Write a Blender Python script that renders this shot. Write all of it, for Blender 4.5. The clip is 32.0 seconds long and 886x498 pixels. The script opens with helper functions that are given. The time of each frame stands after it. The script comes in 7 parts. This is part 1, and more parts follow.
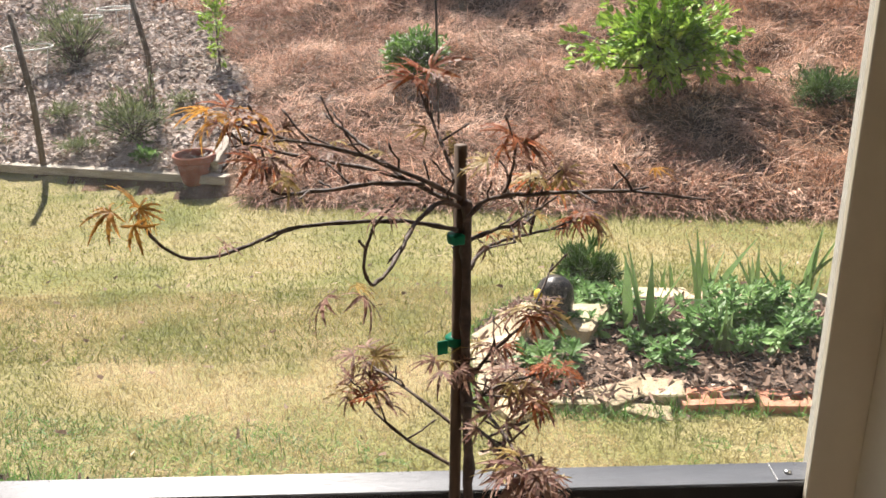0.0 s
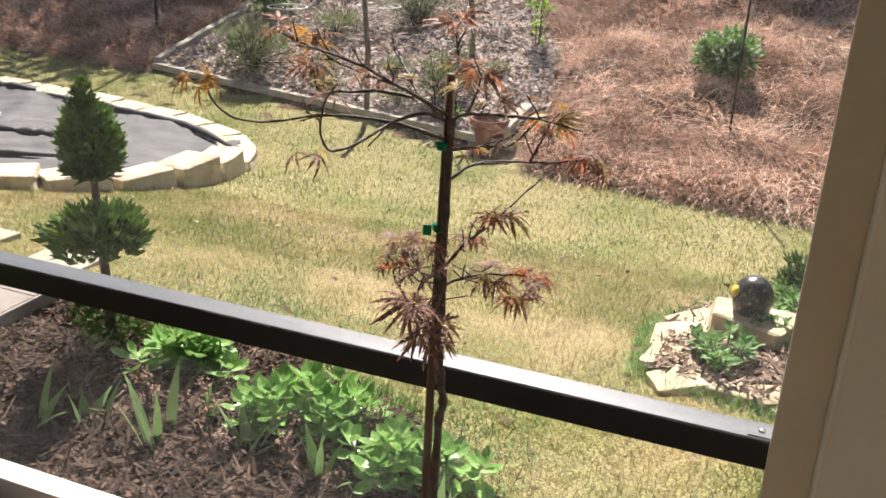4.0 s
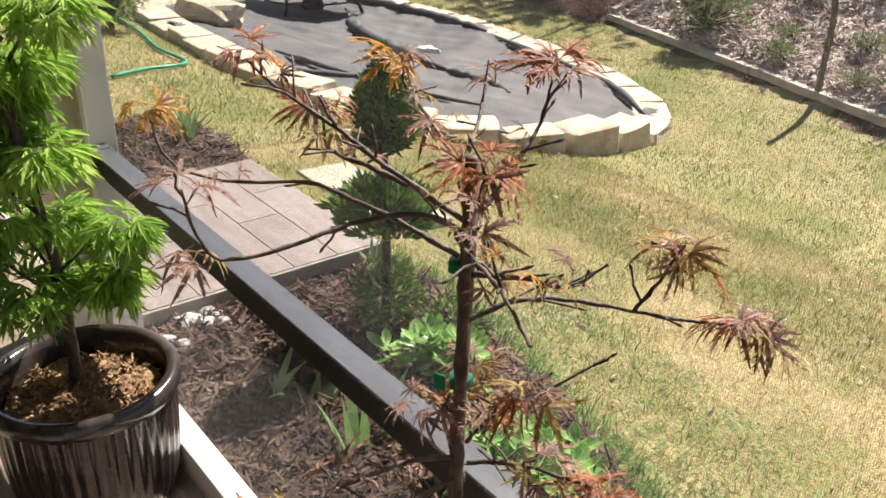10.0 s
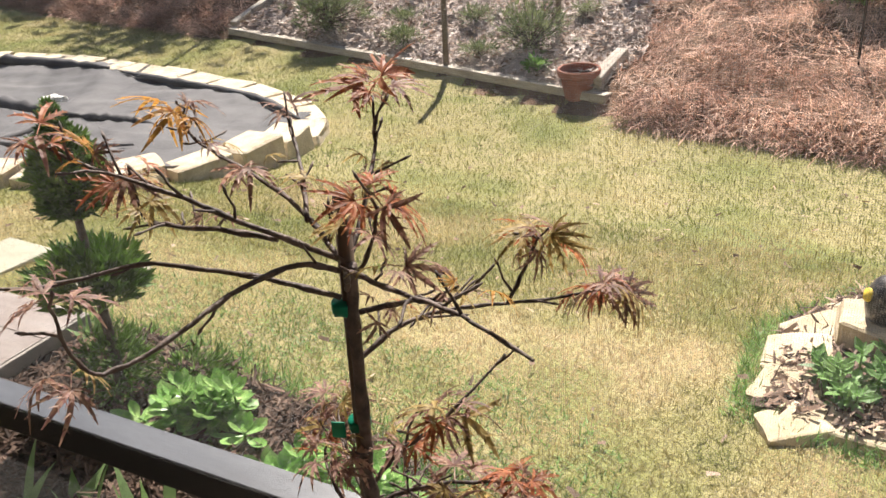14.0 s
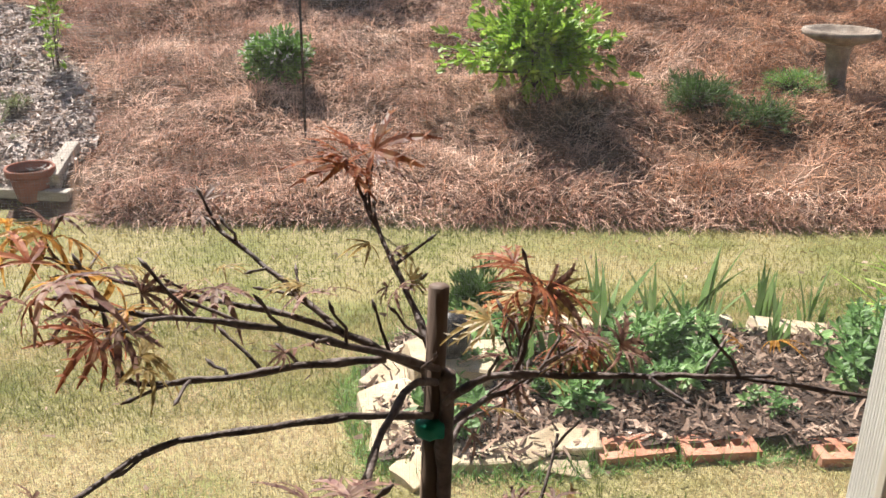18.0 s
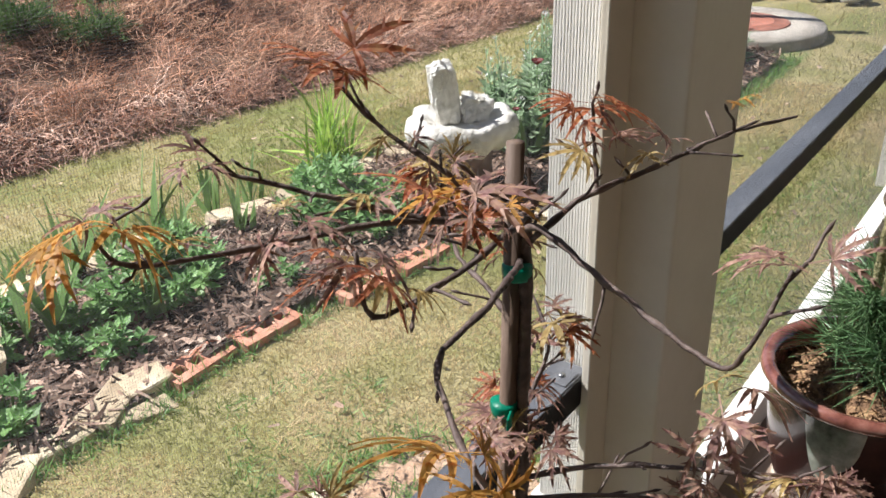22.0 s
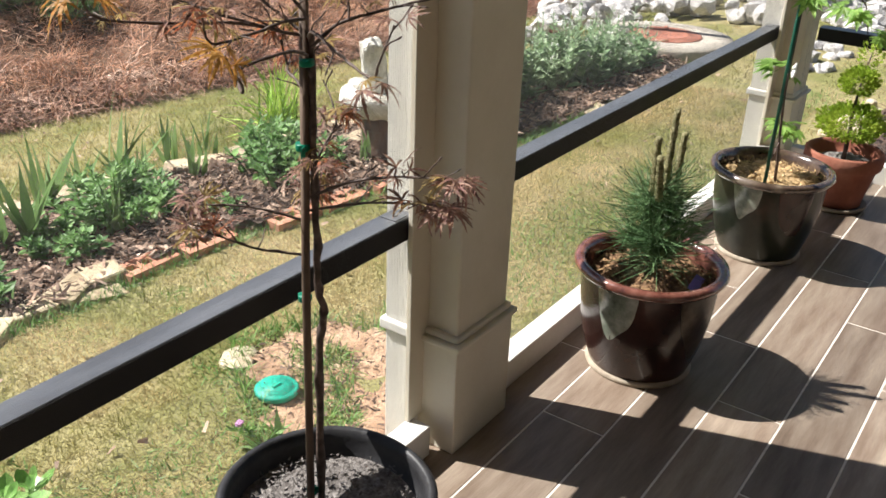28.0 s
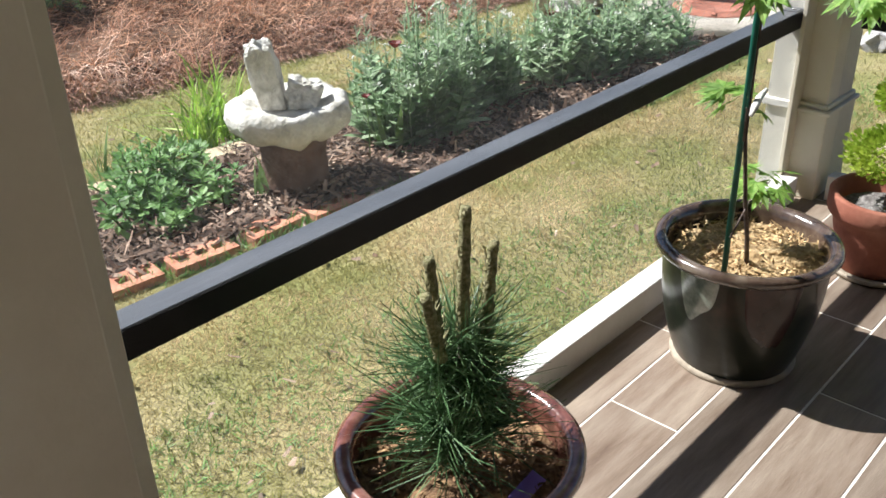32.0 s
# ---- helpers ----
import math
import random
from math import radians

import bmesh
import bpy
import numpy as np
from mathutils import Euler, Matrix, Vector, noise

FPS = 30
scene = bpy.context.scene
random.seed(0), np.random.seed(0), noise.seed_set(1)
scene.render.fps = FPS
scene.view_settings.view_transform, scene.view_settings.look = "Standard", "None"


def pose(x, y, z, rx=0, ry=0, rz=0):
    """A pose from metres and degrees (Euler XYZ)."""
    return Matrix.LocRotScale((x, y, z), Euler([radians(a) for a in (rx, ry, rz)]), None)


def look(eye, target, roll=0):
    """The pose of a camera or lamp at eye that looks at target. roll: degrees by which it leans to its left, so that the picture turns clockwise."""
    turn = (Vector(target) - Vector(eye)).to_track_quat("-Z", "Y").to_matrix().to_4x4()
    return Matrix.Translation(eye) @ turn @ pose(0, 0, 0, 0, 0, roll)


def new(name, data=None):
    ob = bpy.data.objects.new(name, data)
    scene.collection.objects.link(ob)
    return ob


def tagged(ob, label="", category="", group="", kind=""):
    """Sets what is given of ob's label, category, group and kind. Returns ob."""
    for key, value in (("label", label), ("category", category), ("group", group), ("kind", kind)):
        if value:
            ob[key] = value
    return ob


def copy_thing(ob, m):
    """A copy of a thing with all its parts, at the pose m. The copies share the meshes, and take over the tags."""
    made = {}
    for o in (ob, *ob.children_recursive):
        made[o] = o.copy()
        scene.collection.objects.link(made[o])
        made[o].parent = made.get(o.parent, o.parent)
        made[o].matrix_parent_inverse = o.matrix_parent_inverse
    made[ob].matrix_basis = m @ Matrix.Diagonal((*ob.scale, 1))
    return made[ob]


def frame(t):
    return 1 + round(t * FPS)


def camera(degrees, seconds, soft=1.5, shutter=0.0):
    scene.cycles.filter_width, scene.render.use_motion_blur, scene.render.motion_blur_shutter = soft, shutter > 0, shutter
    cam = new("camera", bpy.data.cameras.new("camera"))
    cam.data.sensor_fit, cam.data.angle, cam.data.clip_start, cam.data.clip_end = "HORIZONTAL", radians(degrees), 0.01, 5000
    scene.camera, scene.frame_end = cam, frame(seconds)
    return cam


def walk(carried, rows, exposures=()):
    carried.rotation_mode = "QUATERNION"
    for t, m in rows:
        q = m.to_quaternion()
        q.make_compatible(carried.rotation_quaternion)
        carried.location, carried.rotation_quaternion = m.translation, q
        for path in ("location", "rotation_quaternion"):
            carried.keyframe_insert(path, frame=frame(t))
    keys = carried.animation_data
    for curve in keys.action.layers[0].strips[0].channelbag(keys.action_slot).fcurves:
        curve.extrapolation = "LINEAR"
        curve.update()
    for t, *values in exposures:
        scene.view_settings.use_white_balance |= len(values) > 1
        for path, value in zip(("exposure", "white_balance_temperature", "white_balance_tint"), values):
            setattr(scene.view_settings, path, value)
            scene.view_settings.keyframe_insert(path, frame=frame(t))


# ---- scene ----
cam = camera(51.71, 32.0, 1.6)
METRES, EYE, TILT, LEAN, TURN = 4.9, 1.36, 0.0, 0.0, -0.1
ROWS = [
    (0.0, -0.0016, 0.003, 0.0011, -0.65, -21.29, 1.11),
    (0.5, -0.0001, 0.0021, 0.0004, -2.14, -22.21, -0.56),
    (1.0, 0.0021, -0.0009, 0.0013, -1.94, -23.14, -0.25),
    (1.5, 0.002, -0.0041, 0.0037, -0.26, -23.8, 0.65),
    (2.0, 0.0189, -0.0086, 0.0047, 6.77, -23.69, -0.41),
    (2.5, 0.0511, -0.0145, 0.0013, 16.12, -24.74, -2.25),
    (4.5, 0.1019, -0.0544, 0.0025, 23.35, -20.89, -1.58),
    (5.0, 0.1159, -0.0602, 0.0035, 25.58, -19.96, -0.63),
    (5.5, 0.1184, -0.0532, 0.0048, 27.86, -19.75, -0.16),
    (6.0, 0.1138, -0.0342, 0.0067, 31.17, -20.82, -0.07),
    (6.5, 0.1085, -0.0112, 0.0063, 35.08, -20.87, -0.32),
    (7.0, 0.103, 0.0143, 0.0079, 37.73, -21.54, -0.38),
    (7.5, 0.0981, 0.0292, 0.0085, 38.06, -22.71, 0.03),
    (8.0, 0.0957, 0.0413, 0.0079, 39.84, -23.94, 0.15),
    (8.5, 0.0971, 0.0576, 0.0063, 43.36, -25.13, -0.16),
    (9.0, 0.1018, 0.0757, 0.0035, 47.75, -25.49, -0.11),
    (9.5, 0.1079, 0.0881, 0.004, 52.71, -25.66, 0.11),
    (10.0, 0.1091, 0.0953, 0.0045, 52.8, -26.16, -1.13),
    (10.5, 0.1062, 0.1019, 0.0053, 51.48, -26.58, -1.46),
    (11.0, 0.1025, 0.1039, 0.007, 50.55, -26.67, -0.73),
    (11.5, 0.1007, 0.1052, 0.0072, 49.62, -26.45, 0.04),
    (12.0, 0.0979, 0.101, 0.0078, 46.91, -25.95, 1.55),
    (12.5, 0.0938, 0.0955, 0.0099, 42.1, -25.69, 2.99),
    (13.0, 0.0891, 0.0891, 0.0102, 36.3, -26.41, 3.65),
    (13.5, 0.0862, 0.0811, 0.0061, 31.62, -26.82, 3.35),
    (14.0, 0.0801, 0.0767, 0.0066, 27.59, -26.12, 3.37),
    (14.5, 0.0762, 0.0728, 0.0061, 24.84, -25.69, 2.83),
    (16.5, 0.0282, 0.0752, 0.0051, 15.17, -23.73, 1.76),
    (17.0, 0.0194, 0.0764, 0.0022, 9.33, -23.19, 0.29),
    (17.5, 0.0041, 0.0803, 0.0006, -0.08, -22.53, -0.67),
    (18.0, -0.0138, 0.0798, 0, -9.24, -21.64, -0.77),
    (18.5, -0.0272, 0.076, -0.0002, -14.4, -22.05, -0.41),
    (19.0, -0.0403, 0.0799, -0.0037, -19.45, -21.08, -0.25),
    (19.5, -0.0507, 0.0928, -0.0015, -28.29, -20.36, 1.29),
    (20.0, -0.0573, 0.106, -0.003, -35.9, -22.08, 0.91),
    (20.5, -0.0714, 0.1097, -0.0063, -42.14, -23.99, -0.19),
    (21.0, -0.0875, 0.1109, -0.002, -48.84, -24.45, 0.21),
    (21.5, -0.1024, 0.1119, 0.0012, -52.5, -25.49, 0.27),
    (22.0, -0.099, 0.1202, -0.0017, -54.12, -27.12, 1.46),
    (22.5, -0.098, 0.1238, -0.0025, -55.03, -27.21, 2.64),
    (23.0, -0.1026, 0.1218, 0.0025, -57.86, -27.02, 3.14),
    (23.5, -0.11, 0.113, 0.0045, -60.99, -26.6, 2.2),
    (24.0, -0.1269, 0.1037, 0.0039, -63.15, -26.06, 0.98),
    (24.5, -0.142, 0.0963, 0.005, -64.47, -25.83, 1.2),
    (25.0, -0.1489, 0.0836, 0.0071, -63.79, -25.42, 2.05),
    (25.5, -0.1618, 0.0644, 0.0052, -62.33, -25.98, 1.64),
    (26.0, -0.1799, 0.0488, 0.0021, -59.95, -26.41, 0.67),
    (26.5, -0.1931, 0.0446, -0.0005, -56.11, -26.01, -0.61),
    (28.5, -0.1614, -0.006, -0.0013, -54.54, -25.88, -2.09),
    (29.0, -0.132, -0.0147, -0.0015, -54.37, -25.54, -0.26),
    (29.5, -0.0958, -0.0083, -0.0024, -54.98, -24.69, -0.6),
    (30.0, -0.0569, -0.0003, 0.0002, -56.1, -23.57, 0.39),
    (30.5, -0.0212, 0.0017, -0.0002, -54.71, -23.6, 1.89),
    (31.0, 0.0129, 0.0008, -0.0057, -52.2, -25.98, 1.83),
    (31.5, 0.0437, 0.0018, -0.0141, -50.6, -27.65, 2.07),
    (32.0, 0.075, 0.0099, -0.0206, -47.39, -28.36, 1.47),
]
walk(cam, [(t, pose(0, 0, EYE, TILT, LEAN, TURN) @ pose(METRES * x, METRES * y, METRES * z, 90 + pitch, roll, yaw)) for t, x, y, z, yaw, pitch, roll in ROWS], [(0.0, 1.43, 6550, 13), (3.5, 1.43, 6550, 13), (8.0, 1.42, 6600, 14), (17.0, 1.36, 6550, 13), (20.5, 1.17, 5950, 14), (26.0, 1.22, 6100, 13), (29.0, 1.28, 6300, 11), (32.0, 1.25, 5950, 10)])
SUN_AIM = (-19.0, 49.0)
SUN, SKY = 5.0, 0.045

# ---- world, sun, exposure ----
SUN_AZ, SUN_EL = SUN_AIM
world = bpy.data.worlds.new("world")
scene.world = world
world.use_nodes = True
wt = world.node_tree
sky = wt.nodes.new("ShaderNodeTexSky")
sky.sky_type, sky.sun_disc = "NISHITA", False
sky.sun_elevation, sky.sun_rotation = radians(SUN_EL), radians(SUN_AZ)
wt.nodes["Background"].inputs["Strength"].default_value = SKY
wt.links.new(sky.outputs[0], wt.nodes["Background"].inputs["Color"])
sun = new("sun", bpy.data.lights.new("sun", "SUN"))
sun.data.energy, sun.data.angle, sun.data.color = SUN, radians(0.53), (1.0, 0.95, 0.86)
sun_from = Vector((math.sin(radians(SUN_AZ)) * math.cos(radians(SUN_EL)), math.cos(radians(SUN_AZ)) * math.cos(radians(SUN_EL)), math.sin(radians(SUN_EL))))
sun.matrix_world = look(tuple(sun_from * 20), (0, 0, 0))


# ---- materials ----
def mat(name, stops, scale=8.0, rough=0.8, bump=0.3, bump_scale=60.0, fine=0.25, metal=0.0, stretch=(1, 1, 1), per=0.0, spec=0.3,
        coat=0.0, translucent=0.0, detail=6.0, contrast=(0.3, 0.7), coords="Object"):
    """A surface: colours from noise at two scales, relief, and a shift of value from piece to piece."""
    m = bpy.data.materials.new(name)
    m.use_nodes = True
    t = m.node_tree
    b = t.nodes["Principled BSDF"]
    co = t.nodes.new("ShaderNodeTexCoord")
    mp = t.nodes.new("ShaderNodeMapping")
    mp.inputs["Scale"].default_value = stretch
    t.links.new(co.outputs[coords], mp.inputs["Vector"])
    if per:
        far = t.nodes.new("ShaderNodeObjectInfo")
        mul = t.nodes.new("ShaderNodeMath")
        mul.operation, mul.inputs[1].default_value = "MULTIPLY", 40.0
        t.links.new(far.outputs["Random"], mul.inputs[0])
        t.links.new(mul.outputs[0], mp.inputs["Location"])
    n1 = t.nodes.new("ShaderNodeTexNoise")
    n1.inputs["Scale"].default_value, n1.inputs["Detail"].default_value, n1.inputs["Roughness"].default_value = scale, detail, 0.6
    t.links.new(mp.outputs[0], n1.inputs["Vector"])
    ramp = t.nodes.new("ShaderNodeValToRGB")
    els = ramp.color_ramp.elements
    lo, hi = contrast
    els[0].position, els[0].color = lo, (*stops[0], 1)
    els[1].position, els[1].color = hi, (*stops[-1], 1)
    for i, c in enumerate(stops[1:-1]):
        e = els.new(lo + (hi - lo) * (i + 1) / (len(stops) - 1))
        e.color = (*c, 1)
    t.links.new(n1.outputs["Fac"], ramp.inputs["Fac"])
    n2 = t.nodes.new("ShaderNodeTexNoise")
    n2.inputs["Scale"].default_value, n2.inputs["Detail"].default_value = bump_scale, 4.0
    t.links.new(mp.outputs[0], n2.inputs["Vector"])
    hsv = t.nodes.new("ShaderNodeHueSaturation")
    t.links.new(ramp.outputs["Color"], hsv.inputs["Color"])
    v = t.nodes.new("ShaderNodeMath")
    v.operation = "MULTIPLY_ADD"
    v.inputs[1].default_value, v.inputs[2].default_value = fine, 1.0 - fine / 2
    t.links.new(n2.outputs["Fac"], v.inputs[0])
    if per:
        oi = t.nodes.new("ShaderNodeObjectInfo")
        geo = t.nodes.new("ShaderNodeNewGeometry")
        add = t.nodes.new("ShaderNodeMath")
        add.operation = "ADD"
        t.links.new(oi.outputs["Random"], add.inputs[0])
        t.links.new(geo.outputs["Random Per Island"], add.inputs[1])
        fr = t.nodes.new("ShaderNodeMath")
        fr.operation = "FRACT"
        t.links.new(add.outputs[0], fr.inputs[0])
        p = t.nodes.new("ShaderNodeMath")
        p.operation = "MULTIPLY_ADD"
        p.inputs[1].default_value, p.inputs[2].default_value = per, 1.0 - per / 2
        t.links.new(fr.outputs[0], p.inputs[0])
        q = t.nodes.new("ShaderNodeMath")
        q.operation = "MULTIPLY"
        t.links.new(v.outputs[0], q.inputs[0])
        t.links.new(p.outputs[0], q.inputs[1])
        v = q
    t.links.new(v.outputs[0], hsv.inputs["Value"])
    t.links.new(hsv.outputs["Color"], b.inputs["Base Color"])
    b.inputs["Roughness"].default_value, b.inputs["Metallic"].default_value = rough, metal
    b.inputs["Specular IOR Level"].default_value = spec
    b.inputs["Coat Weight"].default_value = coat
    b.inputs["Coat Roughness"].default_value = 0.08
    if bump:
        bp = t.nodes.new("ShaderNodeBump")
        bp.inputs["Strength"].default_value, bp.inputs["Distance"].default_value = bump, 0.01
        t.links.new(n2.outputs["Fac"], bp.inputs["Height"])
        t.links.new(bp.outputs[0], b.inputs["Normal"])
    if translucent:
        tr = t.nodes.new("ShaderNodeBsdfTranslucent")
        t.links.new(hsv.outputs["Color"], tr.inputs["Color"])
        mx = t.nodes.new("ShaderNodeMixShader")
        mx.inputs[0].default_value = translucent
        t.links.new(b.outputs[0], mx.inputs[1])
        t.links.new(tr.outputs[0], mx.inputs[2])
        t.links.new(mx.outputs[0], t.nodes["Material Output"].inputs["Surface"])
    return m


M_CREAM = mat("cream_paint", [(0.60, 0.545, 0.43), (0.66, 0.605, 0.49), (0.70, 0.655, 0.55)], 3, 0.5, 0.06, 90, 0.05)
M_WHITE = mat("white_paint", [(0.66, 0.64, 0.58), (0.78, 0.76, 0.72)], 5, 0.55, 0.08, 80, 0.06)
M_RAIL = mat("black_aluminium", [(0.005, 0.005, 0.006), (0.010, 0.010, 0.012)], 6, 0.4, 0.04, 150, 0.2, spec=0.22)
# Rail top greyed: the sky's reflection is put into the colour.
M_RAILTOP = mat("sky_lit_black", [(0.06, 0.063, 0.07), (0.085, 0.09, 0.10), (0.12, 0.125, 0.135)], 9, 0.32, 0.05, 120, 0.3, spec=0.6, stretch=(0.3, 2, 1))
M_STEEL = mat("screw_steel", [(0.3, 0.3, 0.3), (0.45, 0.45, 0.46)], 40, 0.35, 0.0, metal=1.0)
M_GROUT = mat("grout", [(0.60, 0.55, 0.48), (0.74, 0.69, 0.62)], 30, 0.95, 0.2, 200, 0.2)
M_PLANK = mat("wood_look_tile", [(0.12, 0.082, 0.058), (0.19, 0.142, 0.106), (0.25, 0.20, 0.155), (0.33, 0.265, 0.20)], 3.2, 0.42, 0.12, 40, 0.25,
              stretch=(1.0, 7.0, 1), per=0.55, spec=0.4, contrast=(0.25, 0.75))
# Colours of the unseen walls and ceiling, darkened to cut fill light.
M_WALL = mat("unseen_wall_paint", [(0.16, 0.15, 0.13), (0.22, 0.205, 0.18)], 3, 0.7, 0.1, 80, 0.1)
M_CEIL = mat("unseen_ceiling_paint", [(0.42, 0.41, 0.38), (0.5, 0.49, 0.46)], 2, 0.8, 0.1, 60, 0.05)
M_LAWN = mat("lawn_soil", [(0.13, 0.15, 0.042), (0.20, 0.195, 0.07), (0.30, 0.255, 0.125), (0.19, 0.185, 0.062)], 1.4, 0.95, 0.9, 90, 0.6, detail=10)
M_BLADE = mat("grass_blade", [(0.165, 0.19, 0.05), (0.285, 0.262, 0.095), (0.43, 0.34, 0.17), (0.58, 0.45, 0.28)], 1.9, 0.75, 0.0, 26, 0.9, per=0.6, translucent=0.5, detail=11, contrast=(0.38, 0.62))
M_GREENBLADE = mat("green_grass_blade", [(0.125, 0.165, 0.034), (0.195, 0.215, 0.056), (0.29, 0.268, 0.09), (0.41, 0.335, 0.155)], 1.1, 0.75, 0.0, 22, 0.8, per=0.5, translucent=0.5, detail=11, contrast=(0.36, 0.64))
M_STRAW_SOIL = mat("straw_soil", [(0.05, 0.025, 0.016), (0.13, 0.075, 0.045), (0.24, 0.15, 0.10)], 2.6, 0.95, 0.9, 40, 0.7, detail=10)
M_STRAW = mat("dry_straw", [(0.19, 0.092, 0.064), (0.43, 0.25, 0.178), (0.66, 0.45, 0.34), (0.85, 0.66, 0.53)], 1.6, 0.8, 0.0, 30, 0.3, per=1.0, translucent=0.15)
M_RUSTSTRAW = mat("rust_straw", [(0.15, 0.065, 0.038), (0.36, 0.185, 0.11), (0.56, 0.335, 0.215), (0.74, 0.52, 0.37)], 1.6, 0.8, 0.0, 30, 0.3, per=1.0, translucent=0.15)
M_MULCH_SOIL = mat("mulch_soil", [(0.028, 0.018, 0.013), (0.06, 0.04, 0.03), (0.11, 0.078, 0.06)], 14, 0.95, 0.9, 60, 0.5)
M_CHIP = mat("bark_chip", [(0.03, 0.018, 0.013), (0.092, 0.057, 0.041), (0.215, 0.15, 0.115)], 6, 0.9, 0.3, 90, 0.4, per=1.1)
M_LITTER = mat("leaf_litter", [(0.12, 0.075, 0.052), (0.30, 0.205, 0.15), (0.52, 0.41, 0.32)], 6, 0.85, 0.2, 90, 0.3, per=0.9, translucent=0.15)
M_GREYCHIP = mat("weathered_chip", [(0.20, 0.15, 0.125), (0.44, 0.36, 0.315), (0.68, 0.60, 0.54)], 6, 0.9, 0.2, 90, 0.3, per=0.9)
M_STONE = mat("sandstone_block", [(0.36, 0.285, 0.19), (0.50, 0.425, 0.31), (0.60, 0.535, 0.42)], 9, 0.9, 0.5, 45, 0.3, per=0.25)
M_BEDSTONE = mat("tan_bed_stone", [(0.33, 0.255, 0.16), (0.47, 0.385, 0.26), (0.58, 0.50, 0.365)], 7, 0.9, 0.5, 45, 0.3, per=0.35)
M_ROCK = mat("pale_rock", [(0.30, 0.29, 0.275), (0.47, 0.45, 0.43), (0.64, 0.62, 0.60)], 7, 0.85, 0.5, 40, 0.3, per=0.4)
M_BRICK = mat("cored_brick", [(0.36, 0.145, 0.09), (0.48, 0.22, 0.14), (0.56, 0.31, 0.21)], 14, 0.9, 0.5, 80, 0.3, per=0.25)
M_FABRIC = mat("weed_fabric", [(0.045, 0.043, 0.045), (0.075, 0.072, 0.075), (0.11, 0.105, 0.105)], 3, 0.72, 0.25, 260, 0.3, spec=0.35)
M_TIMBER = mat("weathered_timber", [(0.26, 0.22, 0.18), (0.42, 0.37, 0.31), (0.52, 0.47, 0.40)], 6, 0.9, 0.4, 60, 0.3, stretch=(1, 6, 6))
M_SLAB = mat("stepping_slab", [(0.30, 0.29, 0.22), (0.39, 0.37, 0.29)], 9, 0.92, 0.4, 70, 0.2)
M_CONC = mat("concrete", [(0.29, 0.255, 0.205), (0.37, 0.335, 0.28), (0.44, 0.40, 0.335)], 8, 0.9, 0.4, 90, 0.2)
M_RUST = mat("rusted_lid", [(0.22, 0.075, 0.045), (0.33, 0.13, 0.085), (0.42, 0.19, 0.13)], 12, 0.85, 0.4, 60, 0.3)
M_IRON = mat("dark_iron", [(0.025, 0.022, 0.021), (0.06, 0.05, 0.045)], 12, 0.55, 0.2, 60, 0.3, metal=0.5)
M_BARK = mat("maple_bark", [(0.032, 0.021, 0.018), (0.085, 0.058, 0.047), (0.17, 0.125, 0.105)], 40, 0.65, 0.4, 120, 0.3, spec=0.45)
M_STAKE = mat("bamboo_stake", [(0.07, 0.045, 0.032), (0.135, 0.092, 0.066), (0.21, 0.155, 0.115)], 20, 0.65, 0.2, 90, 0.3, stretch=(1, 1, 0.2))
M_TIE = mat("green_tie", [(0.0, 0.16, 0.09), (0.01, 0.28, 0.17)], 20, 0.4, 0.0, translucent=0.3)
M_POTBLACK = mat("black_plastic", [(0.016, 0.016, 0.018), (0.04, 0.04, 0.042)], 18, 0.45, 0.1, 120, 0.3)
M_GLAZE = mat("brown_glaze", [(0.018, 0.009, 0.008), (0.045, 0.018, 0.014), (0.12, 0.04, 0.028)], 5, 0.22, 0.08, 30, 0.3, spec=0.4, coat=0.25, contrast=(0.35, 0.75))
M_GLAZE_RIM = mat("red_brown_rim_glaze", [(0.07, 0.022, 0.016), (0.17, 0.065, 0.048), (0.27, 0.13, 0.10)], 22, 0.16, 0.1, 60, 0.3, spec=0.7, coat=0.6)
M_GLAZE_PALE = mat("pale_green_drip_glaze", [(0.04, 0.055, 0.04), (0.22, 0.25, 0.20), (0.5, 0.5, 0.44)], 12, 0.2, 0.1, 60, 0.3, spec=0.7, coat=0.6)
M_GLAZE_OLIVE = mat("olive_brown_glaze", [(0.010, 0.014, 0.009), (0.026, 0.028, 0.018), (0.08, 0.042, 0.03)], 6, 0.28, 0.08, 30, 0.3, spec=0.3, coat=0.12, contrast=(0.35, 0.75))
M_GLAZE_OLIVE_RIM = mat("dark_olive_rim_glaze", [(0.035, 0.022, 0.016), (0.09, 0.06, 0.045), (0.20, 0.16, 0.12)], 16, 0.16, 0.1, 60, 0.3, spec=0.7, coat=0.6)
M_GLAZE_DUSK = mat("dusky_drip_glaze", [(0.016, 0.014, 0.011), (0.045, 0.032, 0.024), (0.11, 0.085, 0.065)], 12, 0.28, 0.1, 60, 0.3, spec=0.3, coat=0.12)
M_FOOT = mat("unglazed_foot", [(0.30, 0.25, 0.19), (0.42, 0.36, 0.28)], 20, 0.85, 0.2)
M_RIBPOT = mat("black_ribbed_glaze", [(0.016, 0.013, 0.012), (0.045, 0.035, 0.031), (0.10, 0.08, 0.07)], 9, 0.22, 0.1, 40, 0.3, spec=0.6, coat=0.4)
M_TERRA = mat("terracotta", [(0.19, 0.062, 0.04), (0.26, 0.094, 0.06), (0.34, 0.155, 0.105)], 7, 0.85, 0.2, 60, 0.2)
